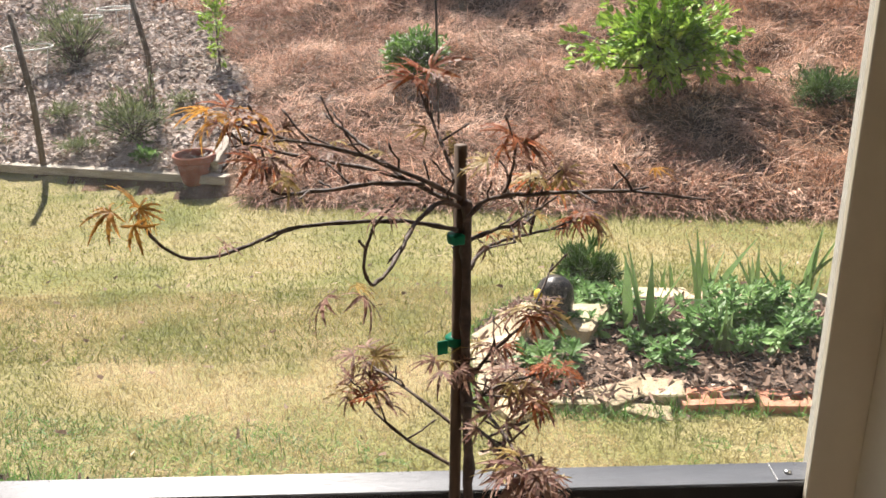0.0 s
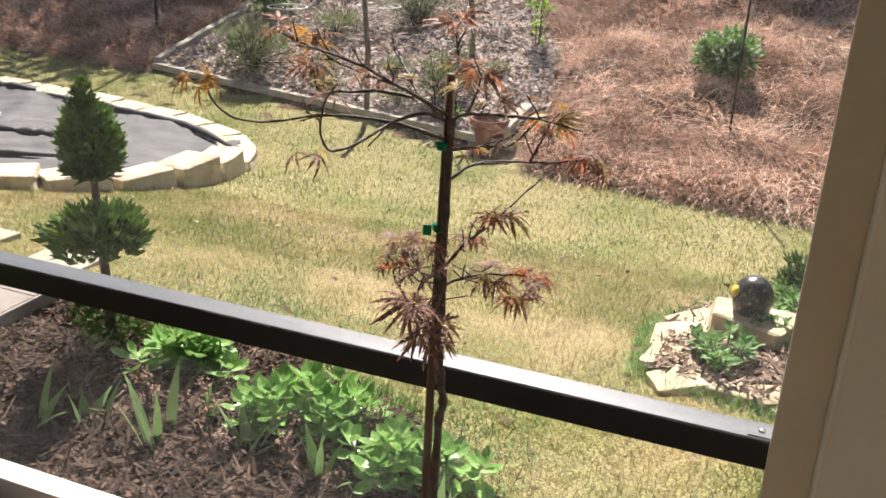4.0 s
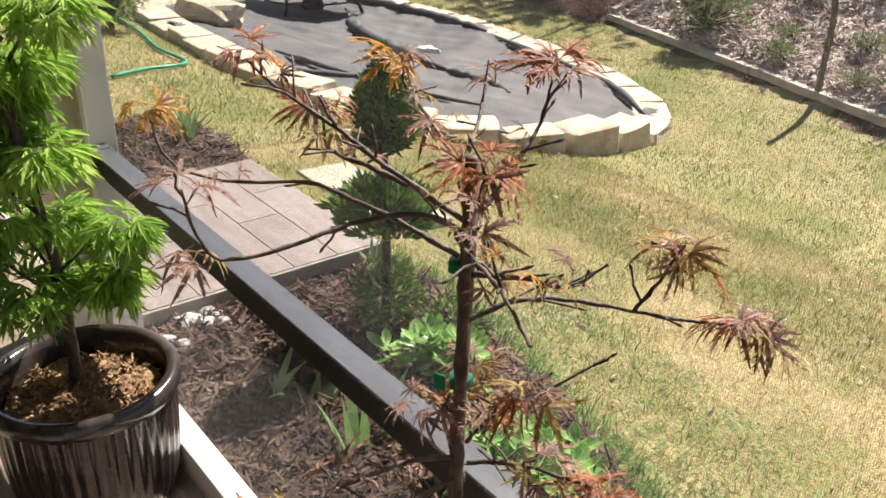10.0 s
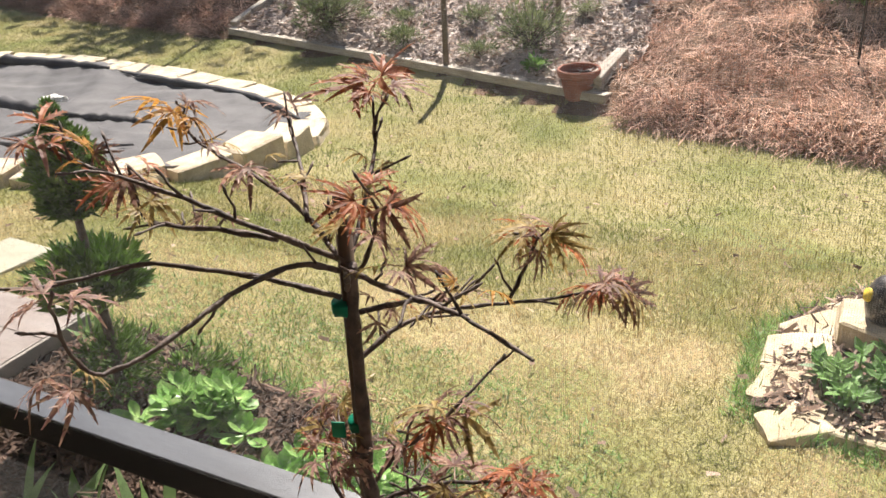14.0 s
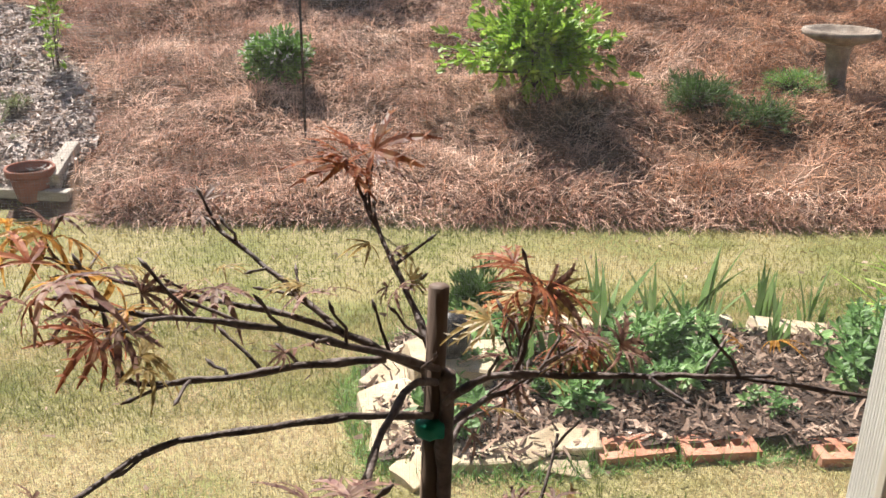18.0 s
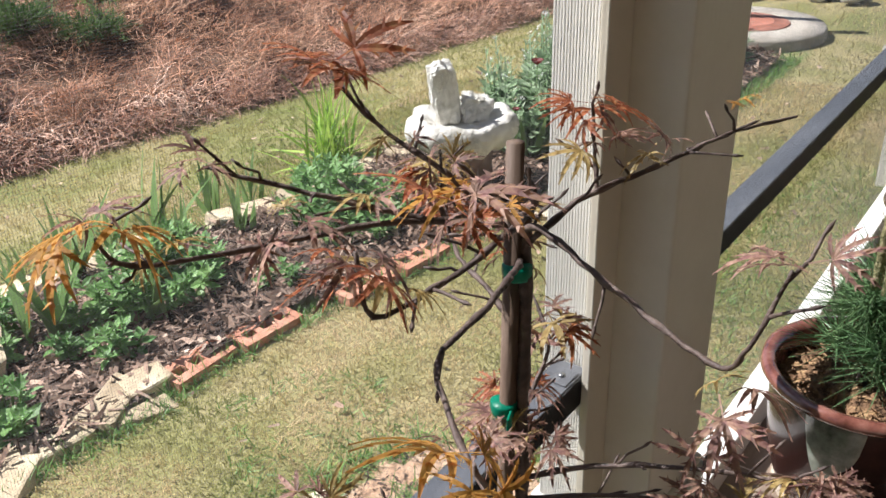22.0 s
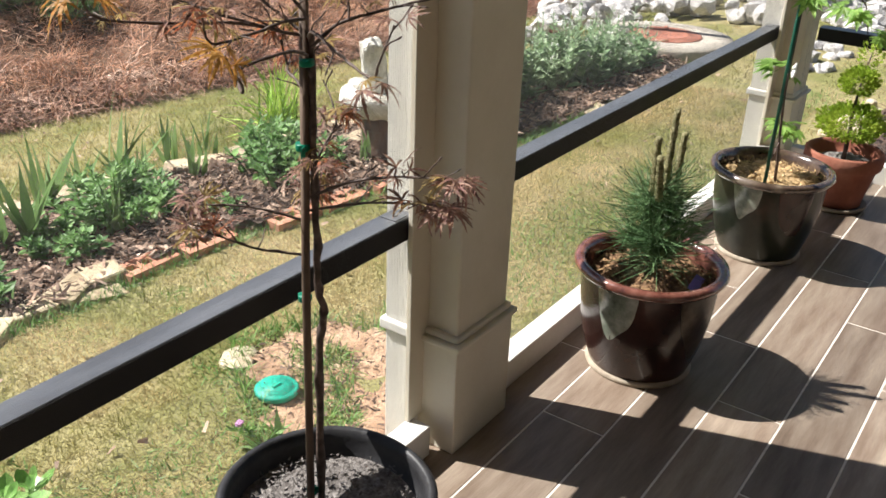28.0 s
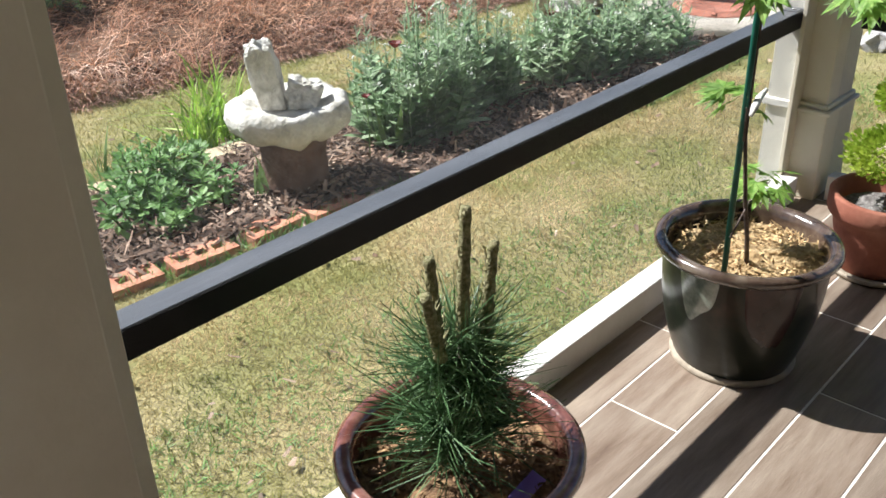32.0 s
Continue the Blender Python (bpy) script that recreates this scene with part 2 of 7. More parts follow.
M_SHAV = mat("wood_shavings", [(0.30, 0.18, 0.075), (0.52, 0.36, 0.18), (0.72, 0.55, 0.33)], 45, 0.85, 0.7, 90, 0.5, per=0.7)
M_BARKMIX = mat("brown_bark_topping", [(0.09, 0.05, 0.028), (0.22, 0.13, 0.07), (0.46, 0.30, 0.15)], 40, 0.9, 0.8, 90, 0.6, per=0.7)
M_SOIL = mat("potting_soil", [(0.07, 0.06, 0.055), (0.17, 0.155, 0.145), (0.30, 0.28, 0.265)], 60, 0.95, 0.8, 160, 0.6)
M_REDLEAF = mat("red_maple_leaf", [(0.27, 0.075, 0.045), (0.40, 0.145, 0.07), (0.48, 0.26, 0.12)], 6, 0.5, 0.0, 60, 0.2, per=0.9, translucent=0.5)
M_GOLDLEAF = mat("gold_maple_leaf", [(0.40, 0.21, 0.05), (0.50, 0.28, 0.07), (0.50, 0.21, 0.07)], 6, 0.5, 0.0, 60, 0.2, per=0.8, translucent=0.5)
M_BRONZELEAF = mat("bronze_maple_leaf", [(0.17, 0.08, 0.075), (0.27, 0.15, 0.13), (0.35, 0.225, 0.155), (0.40, 0.275, 0.25)], 6, 0.55, 0.0, 60, 0.2, per=1.0, translucent=0.45, spec=0.3)
M_OLIVELEAF = mat("olive_maple_leaf", [(0.28, 0.19, 0.075), (0.42, 0.31, 0.12), (0.52, 0.42, 0.21)], 6, 0.45, 0.0, 60, 0.2, per=0.8, translucent=0.5)
M_GREENMAPLE = mat("green_maple_leaf", [(0.17, 0.32, 0.045), (0.30, 0.48, 0.085), (0.50, 0.62, 0.18)], 5, 0.5, 0.0, 60, 0.2, per=0.5, translucent=0.5)
M_YOUNGMAPLE = mat("young_maple_leaf", [(0.11, 0.23, 0.04), (0.21, 0.37, 0.075), (0.36, 0.50, 0.14)], 5, 0.5, 0.0, 60, 0.2, per=0.7, translucent=0.45)
M_LEAF = mat("mid_green_leaf", [(0.08, 0.17, 0.035), (0.15, 0.28, 0.07), (0.27, 0.41, 0.13)], 5, 0.5, 0.0, 60, 0.2, per=0.6, translucent=0.35)
M_LIME = mat("lime_leaf", [(0.14, 0.29, 0.035), (0.29, 0.46, 0.065), (0.50, 0.64, 0.16)], 4, 0.5, 0.0, 60, 0.2, per=0.8, translucent=0.35)
M_SEDUM = mat("sedum_leaf", [(0.10, 0.23, 0.055), (0.22, 0.40, 0.11), (0.44, 0.60, 0.24)], 22, 0.35, 0.0, 60, 0.2, per=0.4, translucent=0.3)
M_IRIS = mat("iris_blade", [(0.10, 0.19, 0.05), (0.18, 0.29, 0.10), (0.27, 0.38, 0.17)], 4, 0.45, 0.0, 60, 0.2, per=0.4, translucent=0.3)
M_SILVER = mat("silver_leaf", [(0.13, 0.235, 0.11), (0.28, 0.39, 0.22), (0.54, 0.62, 0.45)], 5, 0.7, 0.0, 60, 0.2, per=0.6, translucent=0.4)
M_MINT = mat("mint_leaf", [(0.075, 0.17, 0.05), (0.155, 0.285, 0.09), (0.30, 0.44, 0.17)], 5, 0.5, 0.0, 60, 0.2, per=0.6, translucent=0.35)
M_DULL = mat("dull_grey_green_leaf", [(0.09, 0.125, 0.05), (0.17, 0.205, 0.095), (0.29, 0.31, 0.17)], 5, 0.7, 0.0, 60, 0.2, per=0.6, translucent=0.3)
M_CONIFER = mat("conifer_needle", [(0.035, 0.085, 0.016), (0.095, 0.175, 0.035), (0.22, 0.32, 0.08)], 6, 0.6, 0.0, 60, 0.2, per=0.6, translucent=0.2)
M_PINE = mat("pine_needle", [(0.045, 0.10, 0.04), (0.105, 0.19, 0.08), (0.22, 0.32, 0.15)], 6, 0.4, 0.0, 60, 0.2, per=0.8, translucent=0.12)
M_CANDLE = mat("pine_candle", [(0.11, 0.105, 0.04), (0.24, 0.225, 0.11), (0.42, 0.38, 0.23)], 120, 0.8, 0.8, 200, 0.6)
M_THUJA = mat("thuja_scale", [(0.17, 0.27, 0.02), (0.31, 0.43, 0.045), (0.47, 0.55, 0.09)], 9, 0.6, 0.0, 60, 0.2, per=0.5, translucent=0.4)
M_JUNIPER = mat("juniper_needle", [(0.05, 0.10, 0.03), (0.10, 0.17, 0.055), (0.17, 0.25, 0.09)], 6, 0.7, 0.0, 60, 0.2, per=0.6, translucent=0.2)
M_FLOWER_W = mat("white_petal", [(0.62, 0.62, 0.58), (0.78, 0.78, 0.74)], 9, 0.6, 0.0, translucent=0.3)
M_FLOWER_R = mat("dark_red_petal", [(0.10, 0.012, 0.012), (0.22, 0.03, 0.025)], 9, 0.5, 0.0, translucent=0.3)
M_PURPLE = mat("purple_tag", [(0.16, 0.09, 0.42), (0.24, 0.15, 0.55)], 20, 0.4, 0.0)
M_GREENSTAKE = mat("green_coated_stake", [(0.008, 0.07, 0.05), (0.015, 0.12, 0.085)], 20, 0.4, 0.1, 60)
M_HOSE = mat("green_hose", [(0.01, 0.22, 0.10), (0.03, 0.36, 0.18)], 9, 0.4, 0.0)
M_LIDGREEN = mat("green_lid", [(0.01, 0.26, 0.18), (0.03, 0.40, 0.28)], 9, 0.5, 0.2, 80)
M_WOODSTICK = mat("grey_stake", [(0.10, 0.075, 0.06), (0.20, 0.16, 0.13)], 9, 0.9, 0.3, 60, stretch=(1, 1, 0.2))
M_WIRE = mat("galvanised_wire", [(0.50, 0.50, 0.47), (0.62, 0.62, 0.58)], 9, 0.5, 0.0, metal=0.2)
M_BATH = mat("cast_concrete", [(0.15, 0.115, 0.09), (0.26, 0.21, 0.165), (0.38, 0.33, 0.27)], 10, 0.92, 0.5, 70, 0.3)
M_WHITESTONE = mat("white_lichen_stone", [(0.36, 0.34, 0.28), (0.60, 0.58, 0.52), (0.74, 0.73, 0.68)], 14, 0.92, 0.7, 60, 0.4)
M_DARKSTUMP = mat("brown_pedestal", [(0.10, 0.06, 0.045), (0.20, 0.125, 0.09)], 10, 0.9, 0.5, 60, 0.3)
M_YELLOW = mat("yellow_paint", [(0.55, 0.40, 0.04), (0.66, 0.50, 0.08)], 9, 0.6, 0.0)
M_CLAY = mat("orange_clay", [(0.22, 0.13, 0.08), (0.40, 0.26, 0.165), (0.52, 0.39, 0.27)], 14, 0.95, 1.0, 60, 0.8)


M_THREAD = mat("screen_thread", [(0.10, 0.10, 0.10), (0.16, 0.16, 0.155)], 3, 0.55, 0.0, 60, 0.1, spec=0.4)
# Whiter than the cream shaft: white paint plus bounced sunlight put into the colour.
M_TRIM = mat("sunlit_trim_paint", [(0.78, 0.755, 0.69), (0.86, 0.84, 0.78)], 5, 0.5, 0.05, 80, 0.05)


# ---- shapes ----
def mesh(name, verts, faces, material=None, smooth=False):
    me = bpy.data.meshes.new(name)
    me.from_pydata([tuple(v) for v in verts], [], [tuple(f) for f in faces])
    if smooth:
        me.polygons.foreach_set("use_smooth", [True] * len(me.polygons))
    if material:
        me.materials.append(material)
    me.update()
    return me


def thing(name, at=(0, 0, 0), label="", category="", group="", kind="", rz=0.0):
    ob = new(name)
    ob.empty_display_size = 0.05
    ob.matrix_world = pose(*at, 0, 0, rz)
    return tagged(ob, label, category, group, kind)


def part(name, me, material, parent, label="", m=None):
    """One mesh object under a thing or a part, in its parent's space."""
    if isinstance(me, bmesh.types.BMesh):
        data = bpy.data.meshes.new(name)
        me.to_mesh(data)
        me.free()
        me = data
    if material and not me.materials:
        me.materials.append(material)
    ob = new(name, me)
    ob.parent = parent
    if m is not None:
        ob.matrix_basis = m
    return tagged(ob, label)


def clump(name, me, material, parent, label="", m=None):
    """Many shoots or leaves of one plant, too small to count, as one part."""
    return tagged(part(name, me, material, parent, label, m), label, kind="stuff")


def solo(name, me, material, label, category, group="", kind="", m=None):
    ob = part(name, me, material, None, label, m)
    return tagged(ob, label, category, group, kind)


def box(x0, x1, y0, y1, z0, z1, bevel=0.003):
    bm = bmesh.new()
    bmesh.ops.create_cube(bm, size=1.0, matrix=Matrix.Translation(((x0 + x1) / 2, (y0 + y1) / 2, (z0 + z1) / 2)) @ Matrix.Diagonal((x1 - x0, y1 - y0, z1 - z0, 1)))
    if bevel:
        bmesh.ops.bevel(bm, geom=bm.edges[:], offset=bevel, segments=2, affect="EDGES", profile=0.5)
    return bm


def lathe(profile, seg=40, wob=0.0, material=None, smooth=True, name="lathe", ribs=0, rib_depth=0.0, rib_rows=(), caps=True):
    """Turned shape from (radius, height) pairs."""
    v, f = [], []
    for i, (r, z) in enumerate(profile):
        for k in range(seg):
            a = 2 * math.pi * k / seg
            rr = r
            if wob:
                rr *= 1 + wob * noise.noise(Vector((math.cos(a) * 1.7, math.sin(a) * 1.7, z * 6)))
            if ribs and i in rib_rows:
                rr -= rib_depth * (0.5 + 0.5 * math.cos(a * ribs)) ** 3
            v.append((rr * math.cos(a), rr * math.sin(a), z))
    n = len(profile)
    for i in range(n - 1):
        for k in range(seg):
            f.append((i * seg + k, i * seg + (k + 1) % seg, (i + 1) * seg + (k + 1) % seg, (i + 1) * seg + k))
    if caps and profile[0][0] > 1e-4:
        f.append(tuple(reversed(range(seg))))
    if caps and profile[-1][0] > 1e-4:
        f.append(tuple((n - 1) * seg + k for k in range(seg)))
    return mesh(name, v, f, material, smooth)


def tube_data(points, radii, seg=6, cap=True, base=0):
    """Verts and faces of a tapering tube along points."""
    pts = [Vector(p) for p in points]
    v, f = [], []
    up = Vector((0.3, 0.2, 1)).normalized()
    for i, p in enumerate(pts):
        d = (pts[min(i + 1, len(pts) - 1)] - pts[max(i - 1, 0)]).normalized()
        a = d.cross(up)
        if a.length < 0.05:
            a = d.cross(Vector((1, 0, 0)))
        a.normalize()
        b = d.cross(a).normalized()
        r = radii[i] if hasattr(radii, "__len__") else radii
        for k in range(seg):
            t = 2 * math.pi * k / seg
            v.append(p + (a * math.cos(t) + b * math.sin(t)) * r)
    for i in range(len(pts) - 1):
        for k in range(seg):
            f.append((base + i * seg + k, base + i * seg + (k + 1) % seg, base + (i + 1) * seg + (k + 1) % seg, base + (i + 1) * seg + k))
    if cap:
        f.append(tuple(base + k for k in reversed(range(seg))))
        f.append(tuple(base + (len(pts) - 1) * seg + k for k in range(seg)))
    return v, f


def tubes(name, lines, material=None, seg=6):
    v, f = [], []
    for pts, radii in lines:
        a, b = tube_data(pts, radii, seg, True, len(v))
        v += a
        f += b
    return mesh(name, v, f, material, True)


def rock(size, rnd, cuts=2, rough=0.22, material=None, flat=0.0):
    """An uneven stone of about that size (x, y, z), standing on z = 0."""
    bm = bmesh.new()
    bmesh.ops.create_icosphere(bm, subdivisions=cuts, radius=0.5)
    off = Vector((rnd.uniform(-50, 50), rnd.uniform(-50, 50), rnd.uniform(-50, 50)))
    for v in bm.verts:
        d = v.co.normalized()
        # pull the ball towards a block, then break it up
        m = max(abs(d.x), abs(d.y), abs(d.z))
        q = d * (0.5 * (0.45 + 0.55 / m) * 0.9)
        q *= 1 + rough * noise.noise(d * 1.6 + off) + rough * 0.5 * noise.noise(d * 4 + off)
        if flat:
            q.z = max(-0.42, min(0.42, q.z))
        v.co = Vector((q.x * size[0], q.y * size[1], (q.z + 0.42) * size[2]))
    me = bpy.data.meshes.new("rock")
    bm.to_mesh(me)
    bm.free()
    if material:
        me.materials.append(material)
    return me


def block(size, rnd, rough=0.05, material=None, taper=0.12):
    """A hewn block with a flat top, uneven sides and worn edges, standing on z = 0."""
    bm = bmesh.new()
    bmesh.ops.create_cube(bm, size=1.0)
    bmesh.ops.bevel(bm, geom=bm.edges[:], offset=0.05, segments=1, affect="EDGES")
    bmesh.ops.subdivide_edges(bm, edges=[e for e in bm.edges if e.calc_length() > 0.5], cuts=1, use_grid_fill=True)
    off = Vector((rnd.uniform(-50, 50), rnd.uniform(-50, 50), rnd.uniform(-50, 50)))
    skew = [rnd.uniform(-taper, taper) for _ in range(4)]
    for v in bm.verts:
        x, y, z = v.co
        x, y = x * (1 + skew[0] * y * 2) * (1 - 0.06 * (z + 0.5)), y * (1 + skew[1] * x * 2) * (1 - 0.06 * (z + 0.5))
        z += skew[2] * 0.5 * x + skew[3] * 0.5 * y if z > 0 else 0
        q = Vector((x, y, z)) + Vector((noise.noise(v.co * 2.3 + off), noise.noise(v.co * 2.3 - off), 0.6 * noise.noise(v.co * 3 + off * 2))) * rough * 2
        v.co = Vector((q.x * size[0], q.y * size[1], (q.z + 0.5) * size[2]))
    me = bpy.data.meshes.new("block")
    bm.to_mesh(me)
    bm.free()
    if material:
        me.materials.append(material)
    return me


def frame_of(d, twist=0.0):
    """Axes with y along d, z as near up as can be."""
    y = Vector(d).normalized()
    x = y.cross(Vector((0, 0, 1)))
    if x.length < 0.01:
        x = Vector((1, 0, 0))
    x.normalize()
    z = x.cross(y)
    m = Matrix((x, y, z)).transposed()
    return m @ Matrix.Rotation(twist, 3, "Y")


class Leaves:
    """Collects many small leaf shapes into one mesh."""

    def __init__(self):
        self.v, self.f = [], []

    def add(self, shape, at, m3, size):
        base = len(self.v)
        at = Vector(at)
        for p in shape[0]:
            self.v.append(at + m3 @ (Vector(p) * size))
        for q in shape[1]:
            self.f.append(tuple(base + i for i in q))

    def blade(self, a, d, length, width, bend, rnd, segs=3, fold=0.0):
        """A strap leaf from a, first along d, bending over."""
        base = len(self.v)
        d = Vector(d).normalized()
        side = d.cross(Vector((0, 0, 1)))
        if side.length < 0.05:
            side = Vector((math.cos(rnd.uniform(0, 6.28)), math.sin(rnd.uniform(0, 6.28)), 0))
        side.normalize()
        side = (Matrix.Rotation(rnd.uniform(-0.6, 0.6), 3, d) @ side)
        out = Vector((d.x, d.y, 0))
        if out.length < 0.02:
            out = Vector((rnd.uniform(-1, 1), rnd.uniform(-1, 1), 0))
        out.normalize()
        p = Vector(a)
        for i in range(segs + 1):
            t = i / segs
            w = width * (0.65 + 0.5 * math.sin(math.pi * min(1, t * 1.1))) * (1 - t ** 2.2) + width * 0.03
            self.v.append(p - side * w / 2)
            self.v.append(p + side * w / 2)
            d = (d + (out * 0.6 - Vector((0, 0, 1))) * bend / segs * (0.4 + t)).normalized()
            p = p + d * length / segs
        for i in range(segs):
            b = base + 2 * i
            self.f.append((b, b + 1, b + 3, b + 2))

    def make(self, name, material=None, smooth=False):
        return mesh(name, self.v, self.f, material, smooth)


OVAL = ([(0, 0, 0), (0.22, 0.35, 0.04), (0.2, 0.7, 0.02), (0, 1, -0.05), (-0.2, 0.7, 0.02), (-0.22, 0.35, 0.04), (0, 0.5, -0.03)],
        [(0, 1, 6), (1, 2, 6), (2, 3, 6), (3, 4, 6), (4, 5, 6), (5, 0, 6)])
SLIM = ([(0, 0, 0), (0.09, 0.4, 0.02), (0, 1, -0.03), (-0.09, 0.4, 0.02)], [(0, 1, 2, 3)])


def lacy(lobes=7, width=0.12, droop=0.25, teeth=True):
    """A cut-leaf palm of narrow lobes, from the stalk outwards."""
    v, f = [], []
    for i in range(lobes):
        t = (i / (lobes - 1) - 0.5) * 2
        a = t * 1.9
        ln = 1.0 - 0.45 * abs(t) ** 1.5
        dx, dy = math.sin(a), math.cos(a)
        px, py = dy, -dx
        b = len(v)
        w = width * ln
        v += [(0, 0, 0), (dx * ln * 0.45 + px * w, dy * ln * 0.45 + py * w, -droop * 0.15), (dx * ln, dy * ln, -droop * ln),
              (dx * ln * 0.45 - px * w, dy * ln * 0.45 - py * w, -droop * 0.15)]
        f += [(b, b + 1, b + 2), (b, b + 2, b + 3)]
        if teeth:
            for s in (-1, 1):
                c = len(v)
                q = 0.5
                v += [(dx * ln * q, dy * ln * q, -droop * 0.2), (dx * ln * 0.62 + s * px * w * 0.9, dy * ln * 0.62 + s * py * w * 0.9, -droop * 0.3),
                      (dx * ln * 0.84 + s * px * w * 1.7, dy * ln * 0.84 + s * py * w * 1.7, -droop * 0.55)]
                f += [(c, c + 1, c + 2)]
    return v, f


def fast_mesh(name, verts, faces, material):
    """A mesh from arrays: verts (n, 3), faces (m, k)."""
    me = bpy.data.meshes.new(name)
    verts, faces = np.asarray(verts, np.float32), np.asarray(faces, np.int32)
    m, k = faces.shape
    me.vertices.add(len(verts))
    me.vertices.foreach_set("co", verts.ravel())
    me.loops.add(m * k)
    me.loops.foreach_set("vertex_index", faces.ravel())
    me.polygons.add(m)
    me.polygons.foreach_set("loop_start", np.arange(0, m * k, k, dtype=np.int32))
    me.update(calc_edges=True)
    me.materials.append(material)
    return me


# ---- ground ----
BASE_X = [-40, -14, -11, -7.6, -5.9, -4.0, -1.2, 0.0, 1.0, 2.1, 3.9, 6.0, 9.0, 40]
BASE_Y = [9.0, 8.6, 8.1, 7.4, 7.15, 6.6, 5.75, 5.6, 5.45, 5.25, 4.9, 4.6, 4.3, 4.0]


def base_line(x):
    return np.interp(x, BASE_X, BASE_Y)


def ease(t):
    t = np.clip(t, 0.0, 1.0)
    return t * t * (3 - 2 * t)


def ripple(x, y, s):
    """Smooth unevenness between -1 and 1."""
    return np.sin(x * s + 1.3 * np.sin(y * s * 0.7 + 2)) * np.sin(y * s * 1.1 + 1.7 * np.sin(x * s * 0.6))


def ground_z(x, y):
    x, y = np.asarray(x, float), np.asarray(y, float)
    z = -0.05 - 0.47 * ease((y - 1.7) / 3.6)
    d = y - base_line(x)
    up = np.maximum(d, 0)
    z = z + 0.10 * ease(up / 0.35) + 0.19 * up + 0.012 * np.minimum(up, 8) ** 2
    z = z + 0.05 * (ripple(x, y, 2.3) + 0.7 * ripple(y, x, 5.1) + 0.35 * ripple(x, y, 11)) * ease((d + 0.1) / 0.8)
    return z + 0.006 * ripple(x, y, 3.1)


def sheet(name, xs, ys, keep=None, lift=0.0, material=None):
    """A piece of the ground's surface over a grid of xs and ys."""
    idx, v, f = {}, [], []
    for i, x in enumerate(xs):
        for j, y in enumerate(ys):
            idx[i, j] = len(v)
            v.append((x, y, float(ground_z(x, y)) + lift))
    for i in range(len(xs) - 1):
        for j in range(len(ys) - 1):
            if keep is None or keep((xs[i] + xs[i + 1]) / 2, (ys[j] + ys[j + 1]) / 2):
                f.append((idx[i, j], idx[i + 1, j], idx[i + 1, j + 1], idx[i, j + 1]))
    return mesh(name, v, f, material, True)


def steps(a, b, fine_a, fine_b, fine, coarse):
    out, x = [], a
    while x < b:
        out.append(x)
        x += fine if fine_a <= x < fine_b else coarse
    return out + [b]


gx = steps(-60, 60, -12, 10, 0.14, 3.0)
gy = steps(-60, 1.1, 0.9, 1.1, 0.14, 3.0)[:-1] + [1.08, 1.16, 1.24] + steps(1.3, 60, 1.3, 13, 0.12, 2.5)
ground_mesh = sheet("ground", sorted(gx + [-5.35, 3.21]), gy, lambda x, y: y > 1.078 or x > 3.21 or x < -5.35)
ground_mesh.materials.append(M_LAWN)
ground_mesh.materials.append(M_STRAW_SOIL)
for p in ground_mesh.polygons:
    c = p.center
    if c.y > base_line(c.x) + 0.05 + 0.1 * ripple(c.x, c.y, 4):
        p.material_index = 1
ground = solo("ground", ground_mesh, None, "sloping lawn rising into a straw-covered bank", "ground", kind="structure")

# ---- porch ----
FLOOR_X0, FLOOR_X1, FLOOR_Y0, FLOOR_Y1 = -5.2, 3.22, -3.0, 1.074
floor = solo("floor", box(FLOOR_X0, FLOOR_X1, FLOOR_Y0, FLOOR_Y1, -0.25, -0.0015, 0), M_GROUT, "porch floor of wood-look plank tiles with pale grout", "floor", kind="structure")

# Unseen walls, ceiling and beams, added to close the porch.
wall_back = solo("wall_back", box(FLOOR_X0, FLOOR_X1 + 0.2, -3.2, -3.0, -0.25, 2.75, 0), M_WALL, "unseen house wall added behind the porch, kept dark to cut fill light", "wall", kind="structure")
wall_left = solo("wall_left", box(FLOOR_X0 - 0.2, FLOOR_X0, -3.2, 1.16, -0.25, 2.75, 0), M_WALL, "unseen house wall added to close the porch, kept dark to cut fill light", "wall", kind="structure")
ceiling = solo("ceiling", box(FLOOR_X0 - 0.2, FLOOR_X1 + 0.2, -3.2, 1.35, 2.75, 2.9, 0), M_CEIL, "unseen grey porch ceiling added overhead, darkened to cut fill light", "ceiling", kind="structure")
header_front = solo("header_front", box(FLOOR_X0, FLOOR_X1, 0.96, 1.16, 2.5, 2.746, 0.004), M_CREAM, "cream painted beam over the porch opening", "beam", kind="structure")
header_end = solo("header_end", box(2.98, 3.2, -3.0, 0.955, 2.5, 2.746, 0.004), M_CREAM, "cream painted beam over the porch end", "beam", kind="structure")
porch_edge = solo("porch_edge", box(FLOOR_X0, FLOOR_X1, 1.074, 1.084, -0.3, -0.02, 0.002), M_CONC, "bare concrete edge of the porch slab", "edge", kind="structure")


